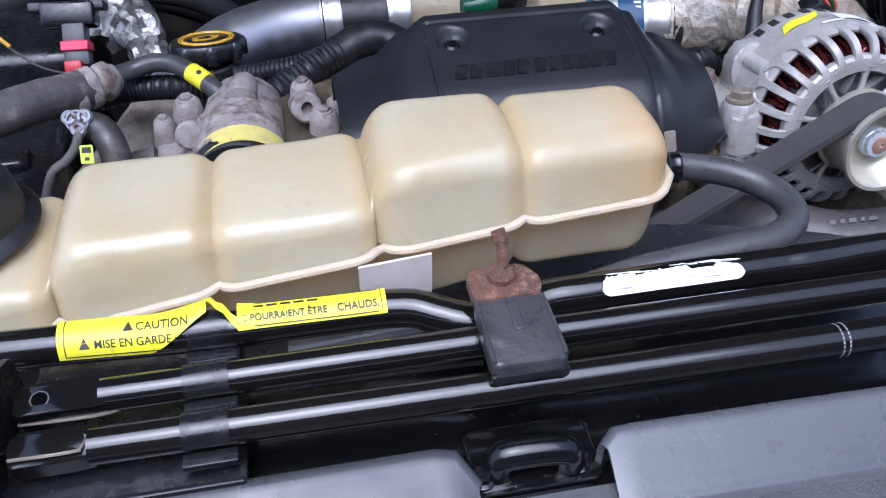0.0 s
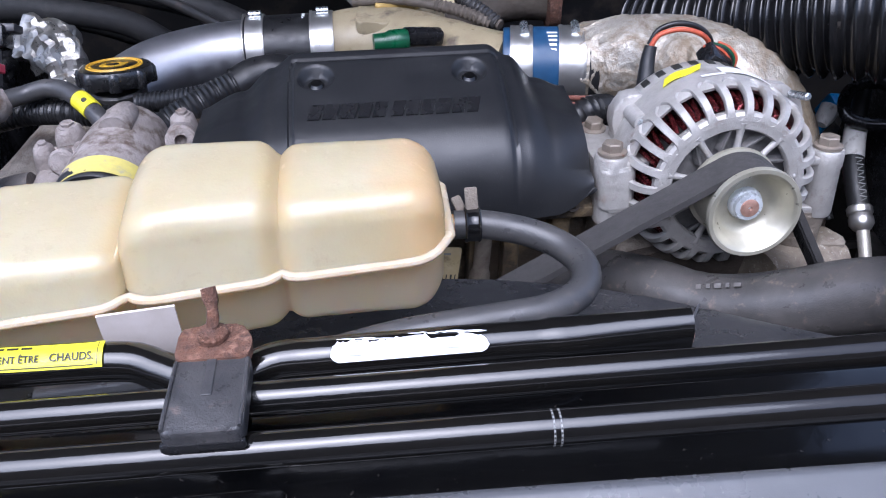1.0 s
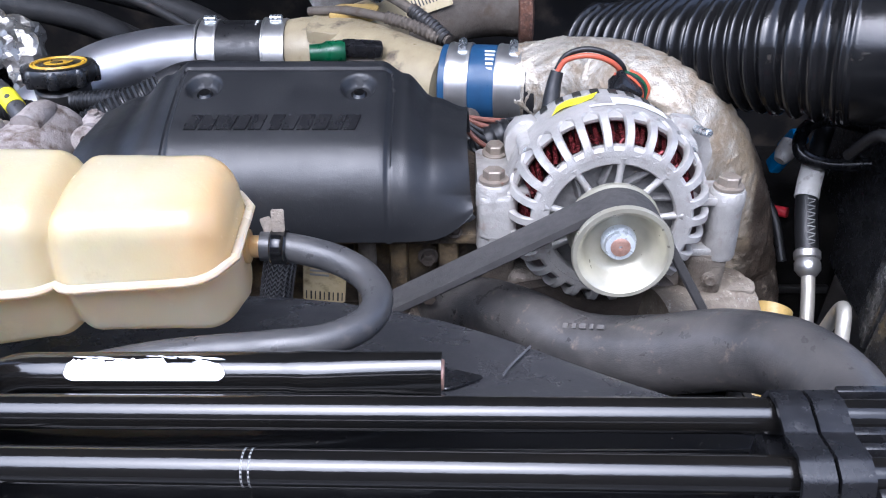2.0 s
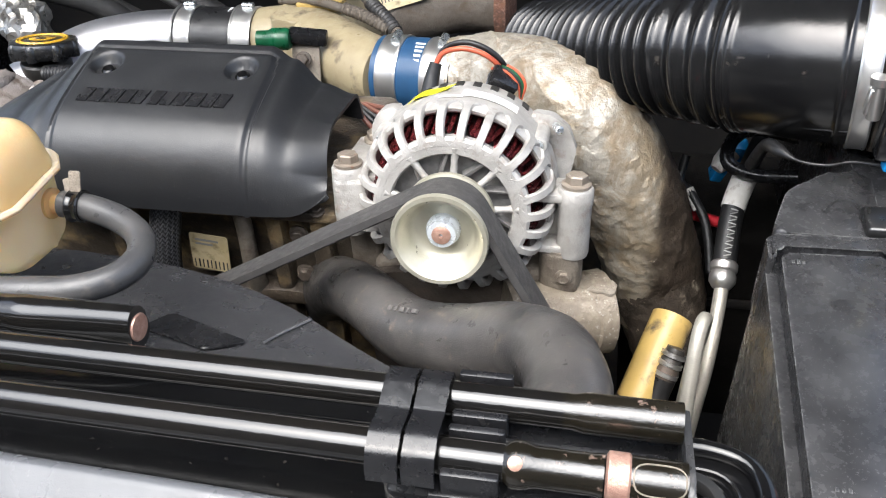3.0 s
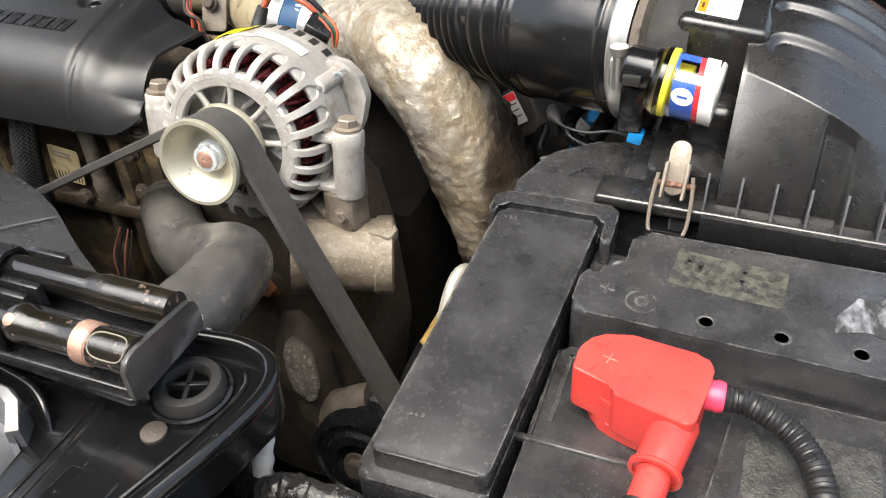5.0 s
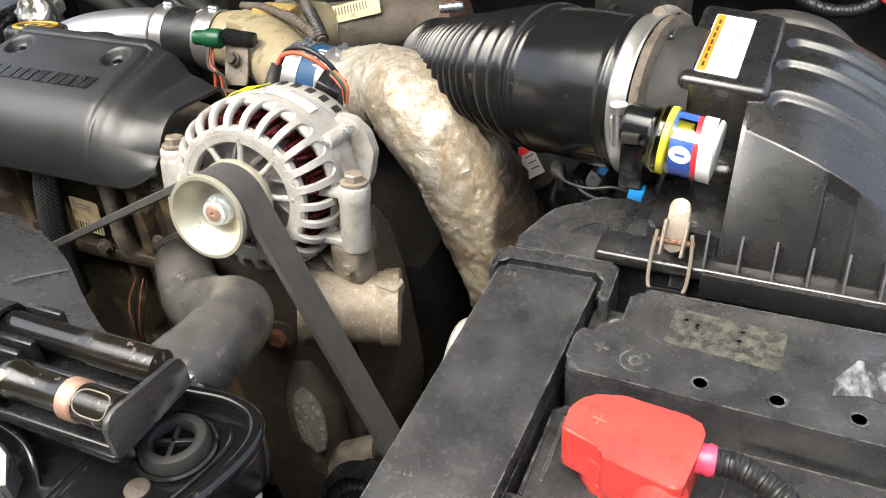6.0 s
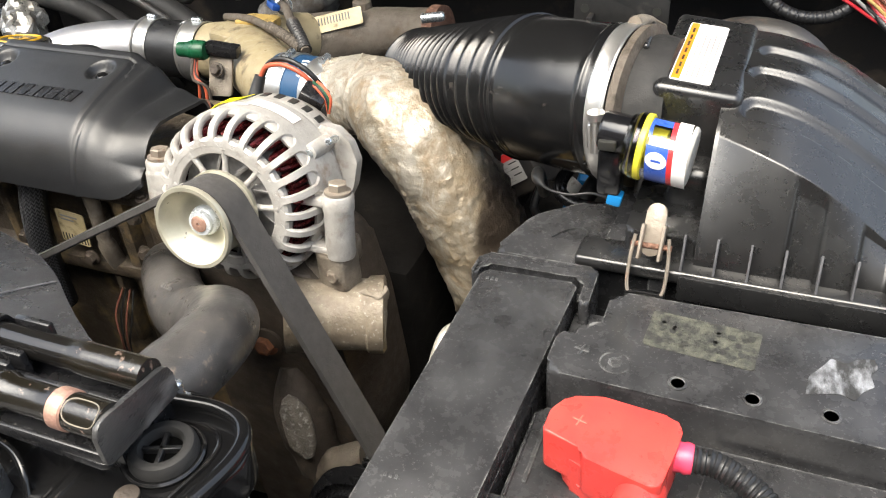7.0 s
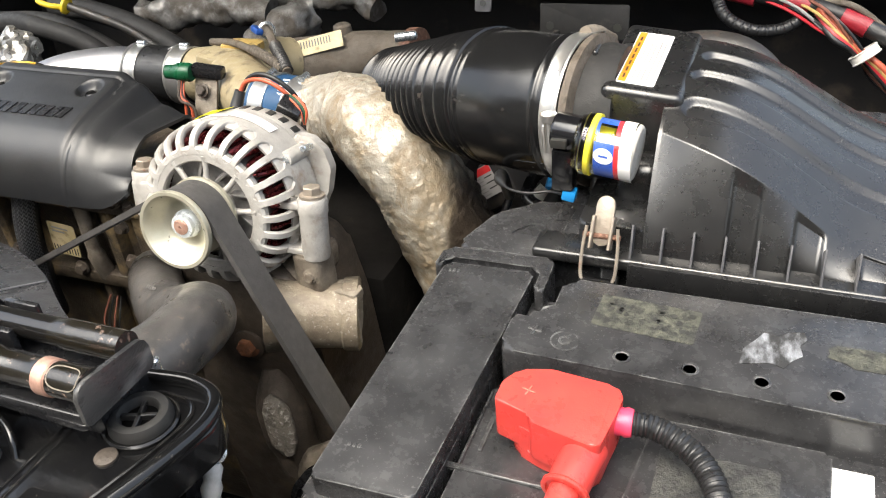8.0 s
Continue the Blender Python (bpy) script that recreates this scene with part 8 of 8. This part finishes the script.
# ---- engine side details ----
def braided_sleeve():
    t = thing("braided_sleeve", "black braided cable sleeve running down the engine", "cable sleeve", (0.16, 0.5, 1.05))
    path = [(0.185, 0.512, 1.235), (0.176, 0.505, 1.20), (0.168, 0.503, 1.165), (0.160, 0.505, 1.12), (0.152, 0.51, 1.06)]
    part("sleeve", sweep(path, lambda s, u: 0.0125, 20, 0.004), rubber, t)
    core, _ = smooth_path(path, 0.0045)
    # crossed strands, joined as they are too fine to tell apart
    bits = []
    for i in range(len(core) - 1):
        for k in range(9):
            a = radians(180 + 20 * k + 5)
            for sgn in (-1, 1):
                p = core[i] + Vector((0.0126 * math.cos(a), 0.0126 * math.sin(a), 0))
                q = core[i + 1] + Vector((0.0126 * math.cos(a + sgn * 0.17), 0.0126 * math.sin(a + sgn * 0.17), 0))
                bits.append(sweep([p, (p + q) / 2, q], 0.0006, 4, raw=True))
    tagged(part("braid", join(*bits), braid_grey, t), kind="stuff")
    return t


braid_grey = surf("braid_grey", (0.10, 0.10, 0.105), (0.05, 0.05, 0.052), scale=300, rough=0.4, bump=0)
braided_sleeve()


def block_labels():
    for x, z, w, h, turn, n in ((0.2035, 1.163, 0.0165, 0.0190, -6, 9),):
        t = thing("part_label", "oil-stained tan paper label with a printed bar code", "label", (x, 0.511, z))
        m = Matrix.Translation((x, 0.511, z)) @ Matrix.Rotation(radians(90), 4, "X") @ Matrix.Rotation(radians(turn), 4, "Z")
        part("paper", slab(rounded(-w, w, -h, h, 0.0025), 0, 0.0006, 0, m=m), tan_sticker, t)
        for k in range(n):
            bx = -w * 0.85 + 2 * w * 0.85 * k / (n - 1)
            part("code_bar", rbox(bx - 0.0005, bx + 0.0004 + 0.0004 * (k % 2), -h * 0.9, -h * 0.45, 0.0006, 0.0009, 0, m=m), black_ink, t)
        for k in range(2):
            part("print_bar", rbox(-w * 0.7, w * (0.5 - 0.3 * k), h * (0.62 - 0.22 * k), h * (0.72 - 0.22 * k), 0.0006, 0.0009, 0, m=m), grey_ink, t)


block_labels()


dull_wire = surf("dull_wire", (0.20, 0.07, 0.045), (0.12, 0.05, 0.035), rough=0.5, bump=0.05)


def side_wires():
    t = thing("engine_wires", "thin red and brown wires beside the alternator", "wires", (0.33, 0.6, 1.2))
    for k, m in enumerate((dull_wire, dull_wire, rubber, rubber, dull_wire)):
        part("wire", sweep([(0.25 + 0.01 * k, 0.66, 1.20 + 0.004 * k), (0.300, 0.645 - 0.004 * k, 1.232 + 0.004 * k), (0.335, 0.635 - 0.006 * k, 1.236 - 0.003 * k), (0.375, 0.65, 1.225)], 0.0022, 8, 0.006), m, t)
    part("conduit", sweep([(0.315, 0.645, 1.16), (0.322, 0.632, 1.20), (0.340, 0.625, 1.225), (0.365, 0.64, 1.22), (0.38, 0.67, 1.19)], ribbed(0.012, 0.004, 0.0016), 18, 0.0014), rubber, t)
    t2 = thing("loose_wires", "frayed thin wires hanging beside the radiator hose", "wires", (0.29, 0.45, 1.1))
    for k in range(4):
        part("wire", sweep([(0.287 + 0.004 * k, 0.47, 1.14), (0.284 + 0.006 * k, 0.455, 1.12), (0.288 + 0.003 * k, 0.448, 1.095), (0.284 + 0.003 * k, 0.45, 1.07)], 0.0009, 6, 0.005), (dull_wire, rubber, dull_wire, rubber)[k], t2)


side_wires()

# ---- behind the engine ----
def turbo_pipe():
    t = thing("compressor_pipe", "dusty grey-brown cast intake pipe with a paper label", "intake pipe", (0.27, 0.96, 1.1))
    part("pipe", rough_up(sweep([(0.150, 0.955, 1.135), (0.205, 0.950, 1.160), (0.265, 0.968, 1.172), (0.320, 0.985, 1.178), (0.365, 0.990, 1.180), (0.395, 0.988, 1.180)], lambda s, u: 0.038 + 0.003 * math.sin(6 * u) - 0.004 * u, 32, 0.008), 0.0015, 30), pipe_dust, t)
    part("boss", rough_up(lathe([(0.015, -0.02), (0.012, 0.006), (0.009, 0.008)], (0.288, 0.985, 1.212), seg=20), 0.0008, 60), pipe_dust, t)
    part("flange", rough_up(lathe([(0.030, 0), (0.040, 0.002), (0.040, 0.016), (0.030, 0.018)], (0.383, 0.985, 1.178), (1, -0.05, 0.05), 28), 0.001, 50), rust_metal, t, "rust-brown flange")
    m = Matrix.Translation((0.268, 0.944, 1.2055)) @ Matrix.Rotation(radians(12), 4, "Z") @ Matrix.Rotation(radians(48), 4, "X") @ Matrix.Rotation(radians(14), 4, "Z")
    label = part("label", slab(rounded(-0.036, 0.036, -0.0115, 0.0115, 0.002), 0, 0.0006, 0, m=m), tan_sticker, t, "tan bar code label")
    for k in range(12):
        part("code_bar", rbox(-0.026 + 0.004 * k, -0.0245 + 0.004 * k, -0.002, 0.008, 0.0006, 0.0010, 0, m=m), black_ink, label)
    return t


pipe_dust = surf("pipe_dust", (0.125, 0.105, 0.082), (0.075, 0.06, 0.046), scale=40, rough=0.7, bump=0.6, fine=600, dirt=(0.09, 0.065, 0.045), dirt_amount=0.2, dirt_scale=30)
turbo_pipe()


def ribbed_links():
    t = thing("vacuum_lines", "small ribbed vacuum lines over the intake pipe", "vacuum lines", (0.24, 0.85, 1.2))
    part("line", sweep([(0.150, 0.880, 1.226), (0.190, 0.868, 1.232), (0.225, 0.850, 1.234), (0.250, 0.838, 1.232)], 0.0048, 12, 0.004), pipe_dust, t)
    part("bellows", sweep([(0.236, 0.845, 1.234), (0.262, 0.833, 1.231), (0.290, 0.822, 1.222)], ribbed(0.0055, 0.005, 0.0014), 16, 0.0012), pipe_dust, t)
    part("line", sweep([(0.205, 0.925, 1.232), (0.235, 0.888, 1.240), (0.265, 0.852, 1.236), (0.300, 0.815, 1.222)], 0.0055, 12, 0.004), pipe_dust, t)
    part("bellows", sweep([(0.262, 0.856, 1.237), (0.282, 0.835, 1.230), (0.298, 0.818, 1.222)], ribbed(0.0065, 0.005, 0.0015), 16, 0.0012), dusty_rubber, t)
    part("clamp", band((0.222, 0.904, 1.237), (0.6, -0.75, 0.1), 0.0085, 0.008, 0.0015, 20), zinc, t)
    part("blue_clip", rbox(-0.012, 0.012, -0.005, 0.005, -0.004, 0.004, 0.002, 2, m=pose(0.215, 0.892, 1.241, -20, 0, -40)), dark_blue_plastic, t, "dark blue clip")
    return t


ribbed_links()


def heat_shield():
    t = thing("foil_shield", "crumpled foil heat shield along the bulkhead", "heat shield", (0.22, 1.05, 1.15))

    def crumple(bm, seed):
        bm.normal_update()
        for v in bm.verts:
            v.co += v.normal * (0.010 * noise.fractal(v.co * 26 + Vector((seed, 0, 0)), 1.0, 2.0, 3) - 0.006 * abs(noise.noise(v.co * 60)))
        return bm

    part("foil", crumple(sweep([(-0.10, 1.05, 1.19), (0.0, 1.06, 1.20), (0.08, 1.06, 1.205), (0.13, 1.06, 1.20)], 0.022, 30, 0.004), 1.0), dull_foil, t, angle=50)
    part("foil", crumple(sweep([(0.10, 1.09, 1.222), (0.18, 1.10, 1.218), (0.25, 1.10, 1.216), (0.29, 1.09, 1.205)], 0.016, 30, 0.004), 5.0), dull_foil, t, angle=50)
    part("foil", crumple(sweep([(0.150, 0.985, 1.180), (0.185, 0.995, 1.205), (0.215, 1.03, 1.215)], 0.026, 30, 0.004), 9.0), dull_foil, t, angle=50)
    return t


heat_shield()


def cowl_things():
    t = thing("dipstick_handle", "yellow plastic dipstick handle", "dipstick", (-0.16, 0.95, 1.2))
    part("loop", sweep([(-0.158, 0.948, 1.236), (-0.172, 0.940, 1.240), (-0.192, 0.940, 1.246), (-0.198, 0.955, 1.252), (-0.185, 0.968, 1.252), (-0.165, 0.966, 1.246), (-0.157, 0.955, 1.238)], 0.0042, 10, 0.003), dip_yellow, t)
    part("collar", lathe([(0.006, 0), (0.013, 0.002), (0.013, 0.006), (0.007, 0.009)], (-0.158, 0.952, 1.238), (0.9, 0.1, -0.3), 20), dip_yellow, t)
    part("tube", sweep([(-0.150, 0.953, 1.236), (-0.11, 0.957, 1.222), (-0.06, 0.965, 1.20), (0.0, 0.97, 1.16)], 0.0062, 12), dusty_rubber, t)

    t = thing("cowl_bracket", "dark grey pressed steel bracket with two holes", "bracket", (0.63, 0.86, 1.25))
    m = pose(0.6440, 0.876, 1.2740, 84, 0, 3)
    part("plate", slab(soften([(-0.048, -0.013), (0.048, -0.013), (0.048, 0.024), (-0.048, 0.024)], 0.003), -0.001, 0.001, 0.0006, m=m), dull_black, t)
    # black discs paint the shade of openings on the uncut plate
    for x in (-0.037, 0.036):
        part("hole_disc", lathe([(0.0045, 0.0009), (0.0045, 0.0013), (0.0001, 0.0013)], m @ Vector((x, 0.0, 0)), m.to_3x3() @ Vector((0, 0, 1)), 18), black_ink, t)
    part("stay", rbox(0.612, 0.618, 0.86, 0.88, 1.18, 1.27, 0.001), bay_paint, t)
    part("stay", rbox(0.655, 0.661, 0.86, 0.88, 1.18, 1.27, 0.001), bay_paint, t)

    t = thing("cowl_tab", "grey steel tab hanging from the cowl", "tab", (0.478, 1.03, 1.24))
    part("tab", slab(rounded(-0.011, 0.011, -0.030, 0.020, 0.003), -0.001, 0.001, 0.0005, m=pose(0.478, 1.03, 1.262, 70, 0, 0)), grey_plastic, t)
    part("hole_disc", lathe([(0.004, 0), (0.004, 0.0006), (0.0001, 0.0006)], (0.478, 1.0215, 1.2445), (0, -0.94, 0.34), 16), black_ink, t)

    t = thing("warning_plate", "red and white warning label on a dark housing", "label", (0.506, 0.91, 1.0))
    m = Matrix.Translation((0.506, 0.900, 1.046)) @ Matrix.Rotation(radians(-35), 4, "Y") @ Matrix.Rotation(radians(76), 4, "X") @ Matrix.Diagonal((0.82, 0.78, 1, 1))
    part("paper", slab(rounded(-0.030, 0.030, -0.026, 0.026, 0.002), 0, 0.0006, 0, m=m), label_grey, t)
    part("red_strip", rbox(-0.029, 0.029, 0.013, 0.025, 0.0006, 0.001, 0, m=m), red_ink, t)
    for k in range(6):
        part("print_bar", rbox(-0.026, 0.004 + 0.003 * (k % 3), 0.008 - 0.006 * k, 0.0094 - 0.006 * k, 0.0006, 0.001, 0, m=m), grey_ink, t)
    for k in range(3):
        part("print_bar", rbox(0.011, 0.026, 0.006 - 0.010 * k, 0.0080 - 0.010 * k, 0.0006, 0.001, 0, m=m), black_ink, t)
    part("holder", rbox(-0.036, 0.05, -0.05, 0.030, -0.08, -0.002, 0.006, 3, m=m), bay_paint, t)

    t = thing("hose_loop", "dull black hose looped behind the filter box", "hose", (0.8, 0.86, 1.2))
    part("hose", sweep([(0.70, 0.90, 1.20), (0.735, 0.885, 1.245), (0.775, 0.872, 1.262), (0.815, 0.862, 1.258), (0.845, 0.852, 1.23), (0.85, 0.845, 1.18)], 0.016, 18), dusty_rubber, t)

    t = thing("wiring_harness", "taped black wiring harness with red tape bands", "wiring harness", (0.85, 0.95, 1.2))
    UP = Matrix.Translation((-0.002, 0.0, 0.002))
    trunk = [(0.40, 1.10, 1.300), (0.52, 1.06, 1.302), (0.62, 1.02, 1.300), (0.70, 0.985, 1.296), (0.78, 0.962, 1.290), (0.86, 0.948, 1.283), (0.92, 0.935, 1.268), (0.985, 0.91, 1.235), (1.03, 0.88, 1.17)]
    part("trunk", place(rough_up(sweep(trunk, 0.0090, 16, 0.006), 0.0012, 60), UP), rubber, t)
    for a, b, c in (((0.785, 0.961, 1.2895), (0.800, 0.958, 1.287), (0.815, 0.956, 1.2845)), ((0.845, 0.9505, 1.2846), (0.858, 0.9482, 1.2833), (0.870, 0.946, 1.2808)), ((0.902, 0.939, 1.2733), (0.915, 0.936, 1.2695), (0.928, 0.932, 1.2645))):
        part("red_tape", place(rough_up(sweep([a, b, c], 0.0100, 16, 0.003), 0.0008, 90), UP), red_tape, t, "red tape band")
    for k in range(4):
        part("wire", sweep([(0.876, 0.938, 1.284 - 0.003 * k), (0.895, 0.925 - 0.003 * k, 1.268 - 0.003 * k), (0.920, 0.917, 1.250 - 0.002 * k), (0.955, 0.905, 1.225 - 0.004 * k), (0.985, 0.90, 1.17)], 0.0036, 10, 0.006), (orange_wire, tan_paint, red_plastic, rubber)[k], t)
    part("branch", sweep([(0.772, 0.955, 1.287), (0.785, 0.935, 1.272), (0.812, 0.925, 1.262), (0.842, 0.93, 1.262), (0.865, 0.942, 1.272)], ribbed(0.0060, 0.004, 0.0008), 14, 0.0016), rubber, t)
    for k in range(6):
        rise = 0.004 * math.sin(2.1 * k)
        part("wire", sweep([(0.80 + 0.012 * k, 0.957, 1.290 + rise), (0.845 + 0.010 * k, 0.938 - 0.003 * k, 1.281 + rise), (0.885 + 0.008 * k, 0.925 - 0.002 * k, 1.262 - 0.003 * k), (0.935, 0.912 + 0.004 * k, 1.240 - 0.005 * k), (0.99, 0.90, 1.18)], 0.0017, 8, 0.006), (red_plastic, grey_ink, rubber, tan_paint, dull_wire, rubber)[k], t)
    part("white_tie", band((0.926, 0.914, 1.2460), (0.62, -0.25, -0.72), 0.0135, 0.010, 0.0015, 20), white_plastic, t, "white tape tie")
    part("grey_lead", place(sweep([(0.87, 0.95, 1.285), (0.91, 0.94, 1.285), (0.95, 0.93, 1.26), (1.0, 0.92, 1.22)], 0.0032, 10), UP), pipe_dust, t)

    t = thing("red_sleeve", "red taped cable behind the intake duct", "cable", (0.56, 0.87, 1.2))
    part("cable", sweep([(0.555, 0.90, 1.20), (0.578, 0.89, 1.232), (0.604, 0.885, 1.252), (0.628, 0.89, 1.262)], 0.0105, 14, 0.004), red_tape, t)
    t = thing("red_cable", "red cable low behind the filter box", "cable", (0.62, 0.68, 1.05))
    part("cable", sweep([(0.545, 0.79, 1.02), (0.57, 0.76, 1.06), (0.60, 0.73, 1.08), (0.64, 0.70, 1.09)], 0.0055, 12, 0.006), red_plastic, t)


dip_yellow = surf("dip_yellow", (0.72, 0.52, 0.03), (0.62, 0.44, 0.03), rough=0.4, bump=0.05)
label_grey = surf("label_grey", (0.42, 0.41, 0.40), (0.33, 0.32, 0.31), rough=0.5, bump=0)
red_tape = surf("red_tape", (0.30, 0.016, 0.028), (0.20, 0.012, 0.02), scale=80, rough=0.42, bump=0.2)
cowl_things()


worn_tape = surf("worn_tape", (0.010, 0.010, 0.010), (0.018, 0.017, 0.017), scale=60, rough=0.3, bump=0.4, fine=700, dirt=(0.30, 0.29, 0.27), dirt_amount=0.12, dirt_scale=160)


# ---- lines between engine and filter box ----
def cooling_lines():
    t = thing("air_con_line", "air conditioning line with white sleeve and crimped ferrule", "air conditioning line", (0.63, 0.63, 1.0))
    part("upper_hose", sweep([(0.672, 0.742, 1.185), (0.660, 0.718, 1.166), (0.650, 0.698, 1.148)], 0.0088, 16, 0.004), rubber, t)
    part("white_sleeve", sweep([(0.6520, 0.7010, 1.1500), (0.6455, 0.6870, 1.1385), (0.6405, 0.6730, 1.1275)], 0.0112, 20, 0.004), white_plastic, t, "white heat sleeve")
    part("black_sleeve", sweep([(0.6415, 0.6760, 1.1300), (0.6375, 0.6540, 1.1140), (0.6345, 0.6280, 1.0970)], 0.0104, 18, 0.004), rubber, t)
    for k in range(14):
        f = k / 13
        p = Vector((0.6405, 0.6700, 1.1255)).lerp(Vector((0.6350, 0.6340, 1.1010)), f)
        part("print_bar", rbox(-0.0035, 0.0035, -0.0005, 0.0005, 0, 0.0004, 0, m=pose(p.x, p.y - 0.0068, p.z + 0.0082, 30, 0, 25 if k % 2 else -25)), grey_ink, t)
    part("ferrule", lathe([(0.0105, 0), (0.0122, 0.002), (0.0122, 0.008), (0.0105, 0.010), (0.0118, 0.013), (0.0118, 0.019), (0.0085, 0.024), (0.006, 0.026)], (0.6348, 0.6300, 1.0985), (-0.10, -0.84, -0.54), 22), steel_band, t, "bright crimped ferrule")
    part("pipe", sweep([(0.6330, 0.6110, 1.0860), (0.6290, 0.585, 1.066), (0.623, 0.555, 1.035), (0.612, 0.52, 0.98), (0.605, 0.49, 0.92)], 0.0062, 14, 0.006), grey_pipe, t)
    t = thing("metal_pipe", "dull grey metal pipe bent in a loop", "pipe", (0.597, 0.46, 0.95))
    part("pipe", sweep([(0.590, 0.395, 1.00), (0.591, 0.420, 1.06), (0.593, 0.448, 1.115), (0.5955, 0.468, 1.148), (0.5990, 0.482, 1.159), (0.6030, 0.494, 1.152), (0.6040, 0.503, 1.128), (0.602, 0.507, 1.09), (0.598, 0.50, 1.0)], 0.0054, 16, 0.004), grey_pipe, t)
    t = thing("hose_fitting", "black hose fitting with bright rings", "hose fitting", (0.582, 0.46, 1.05))
    at, down = Vector((0.5925, 0.536, 1.078)), Vector((-0.30, -0.52, -0.80)).normalized()
    part("body", lathe([(0.0075, 0), (0.0085, 0.004), (0.0072, 0.008), (0.0095, 0.011), (0.0095, 0.018), (0.0105, 0.020), (0.0105, 0.028), (0.0090, 0.030)], at, down, 22), dusty_rubber, t)
    for k in (0.006, 0.0145, 0.024):
        part("ring", band(at + down * k, down, 0.0098, 0.004, 0.0008, 24), steel_band, t, "bright ring")
    part("hose", sweep([at + down * 0.028, at + down * 0.06, at + down * 0.11], 0.0105, 18, 0.004), rubber, t)
    t = thing("blue_connector", "blue wiring connector with a clear cap", "wiring plug", (0.62, 0.75, 1.12))
    part("housing", rbox(-0.009, 0.009, -0.008, 0.008, -0.014, 0.014, 0.003, 2, m=pose(0.6445, 0.742, 1.146, 20, 12, 10)), blue_plastic, t)
    part("clip", rbox(-0.006, 0.006, -0.008, 0.008, -0.012, 0.010, 0.002, 2, m=pose(0.632, 0.735, 1.130, 20, 12, 10)), blue_plastic, t)
    part("clear_cap", lathe([(0.010, 0), (0.0095, 0.014), (0.006, 0.022)], (0.640, 0.735, 1.150), (-0.5, -0.5, -0.5), 18), white_plastic, t)
    part("white_tube", lathe([(0.005, 0), (0.005, 0.022)], (0.604, 0.715, 1.118), (0.45, -0.6, -0.6), 14), white_plastic, t)
    part("lead", sweep([(0.60, 0.74, 1.14), (0.596, 0.725, 1.12), (0.606, 0.712, 1.116), (0.622, 0.69, 1.095), (0.63, 0.66, 1.06)], 0.0045, 10, 0.005), rubber, t)
    t = thing("support_stay", "dark support stay with a moulded loop", "stay", (0.655, 0.70, 1.15))
    part("loop", sweep([(0.690, 0.70, 1.19), (0.655, 0.712, 1.190), (0.635, 0.708, 1.180), (0.632, 0.692, 1.165), (0.655, 0.682, 1.160), (0.69, 0.675, 1.165)], 0.0065, 12, 0.004), black_plastic, t)
    t = thing("hose_fitting", "cream plastic connector with a zinc ring", "hose fitting", (0.58, 0.243, 1.2))
    part("body", rough_up(lathe([(0.0045, 0), (0.0058, 0.003), (0.0050, 0.010), (0.0062, 0.014), (0.0045, 0.022)], (0.5800, 0.2460, 1.2440), (0.10, -0.55, -0.80), 16), 0.0005, 150), pale_cap, t)
    part("ring", band((0.5800, 0.2495, 1.2490), (0.5, -0.6, 0.5), 0.0050, 0.003, 0.0012, 20), zinc, t)
    part("stem", lathe([(0.004, 0), (0.004, 0.06)], (0.5815, 0.236, 1.228), (0, 0.2, -1), 12), dirty_alu, t)
    t = thing("wrapped_loom", "dusty grey wrapped wiring loom beside the panel", "wiring loom", (0.61, 0.225, 1.225))
    part("sleeve", rough_up(sweep([(0.590, 0.226, 1.225), (0.602, 0.2265, 1.232), (0.622, 0.226, 1.234), (0.645, 0.225, 1.230), (0.690, 0.22, 1.21)], ribbed(0.0078, 0.005, 0.0008), 18, 0.0014), 0.0016, 120), worn_tape, t)
    # added box; its black stands in for shade low behind the duct
    t = thing("depth_box", "added near-black box standing in for the dark depth behind the intake duct", "housing", (0.63, 0.76, 0.9))
    part("body", rbox(0.56, 0.72, 0.705, 0.86, 0.80, 1.075, 0.015, 3), depth_black, t)
    part("rib", rbox(0.57, 0.71, 0.70, 0.706, 0.98, 0.99, 0.002), bay_paint, t)
    t = thing("front_bolt", "bright zinc bolt beside the rod cradle", "bolt", (0.5405, 0.267, 1.28))
    part("head", hexhead((0.5400, 0.2665, 1.2760), 0.0055, 0.008), zinc, t)
    part("shank", lathe([(0.0032, 0), (0.0032, 0.010), (0.002, 0.011)], (0.5400, 0.2665, 1.284), seg=12), zinc, t)
    part("tab", rbox(0.528, 0.552, 0.262, 0.276, 1.262, 1.276, 0.002), black_paint, t)


cooling_lines()
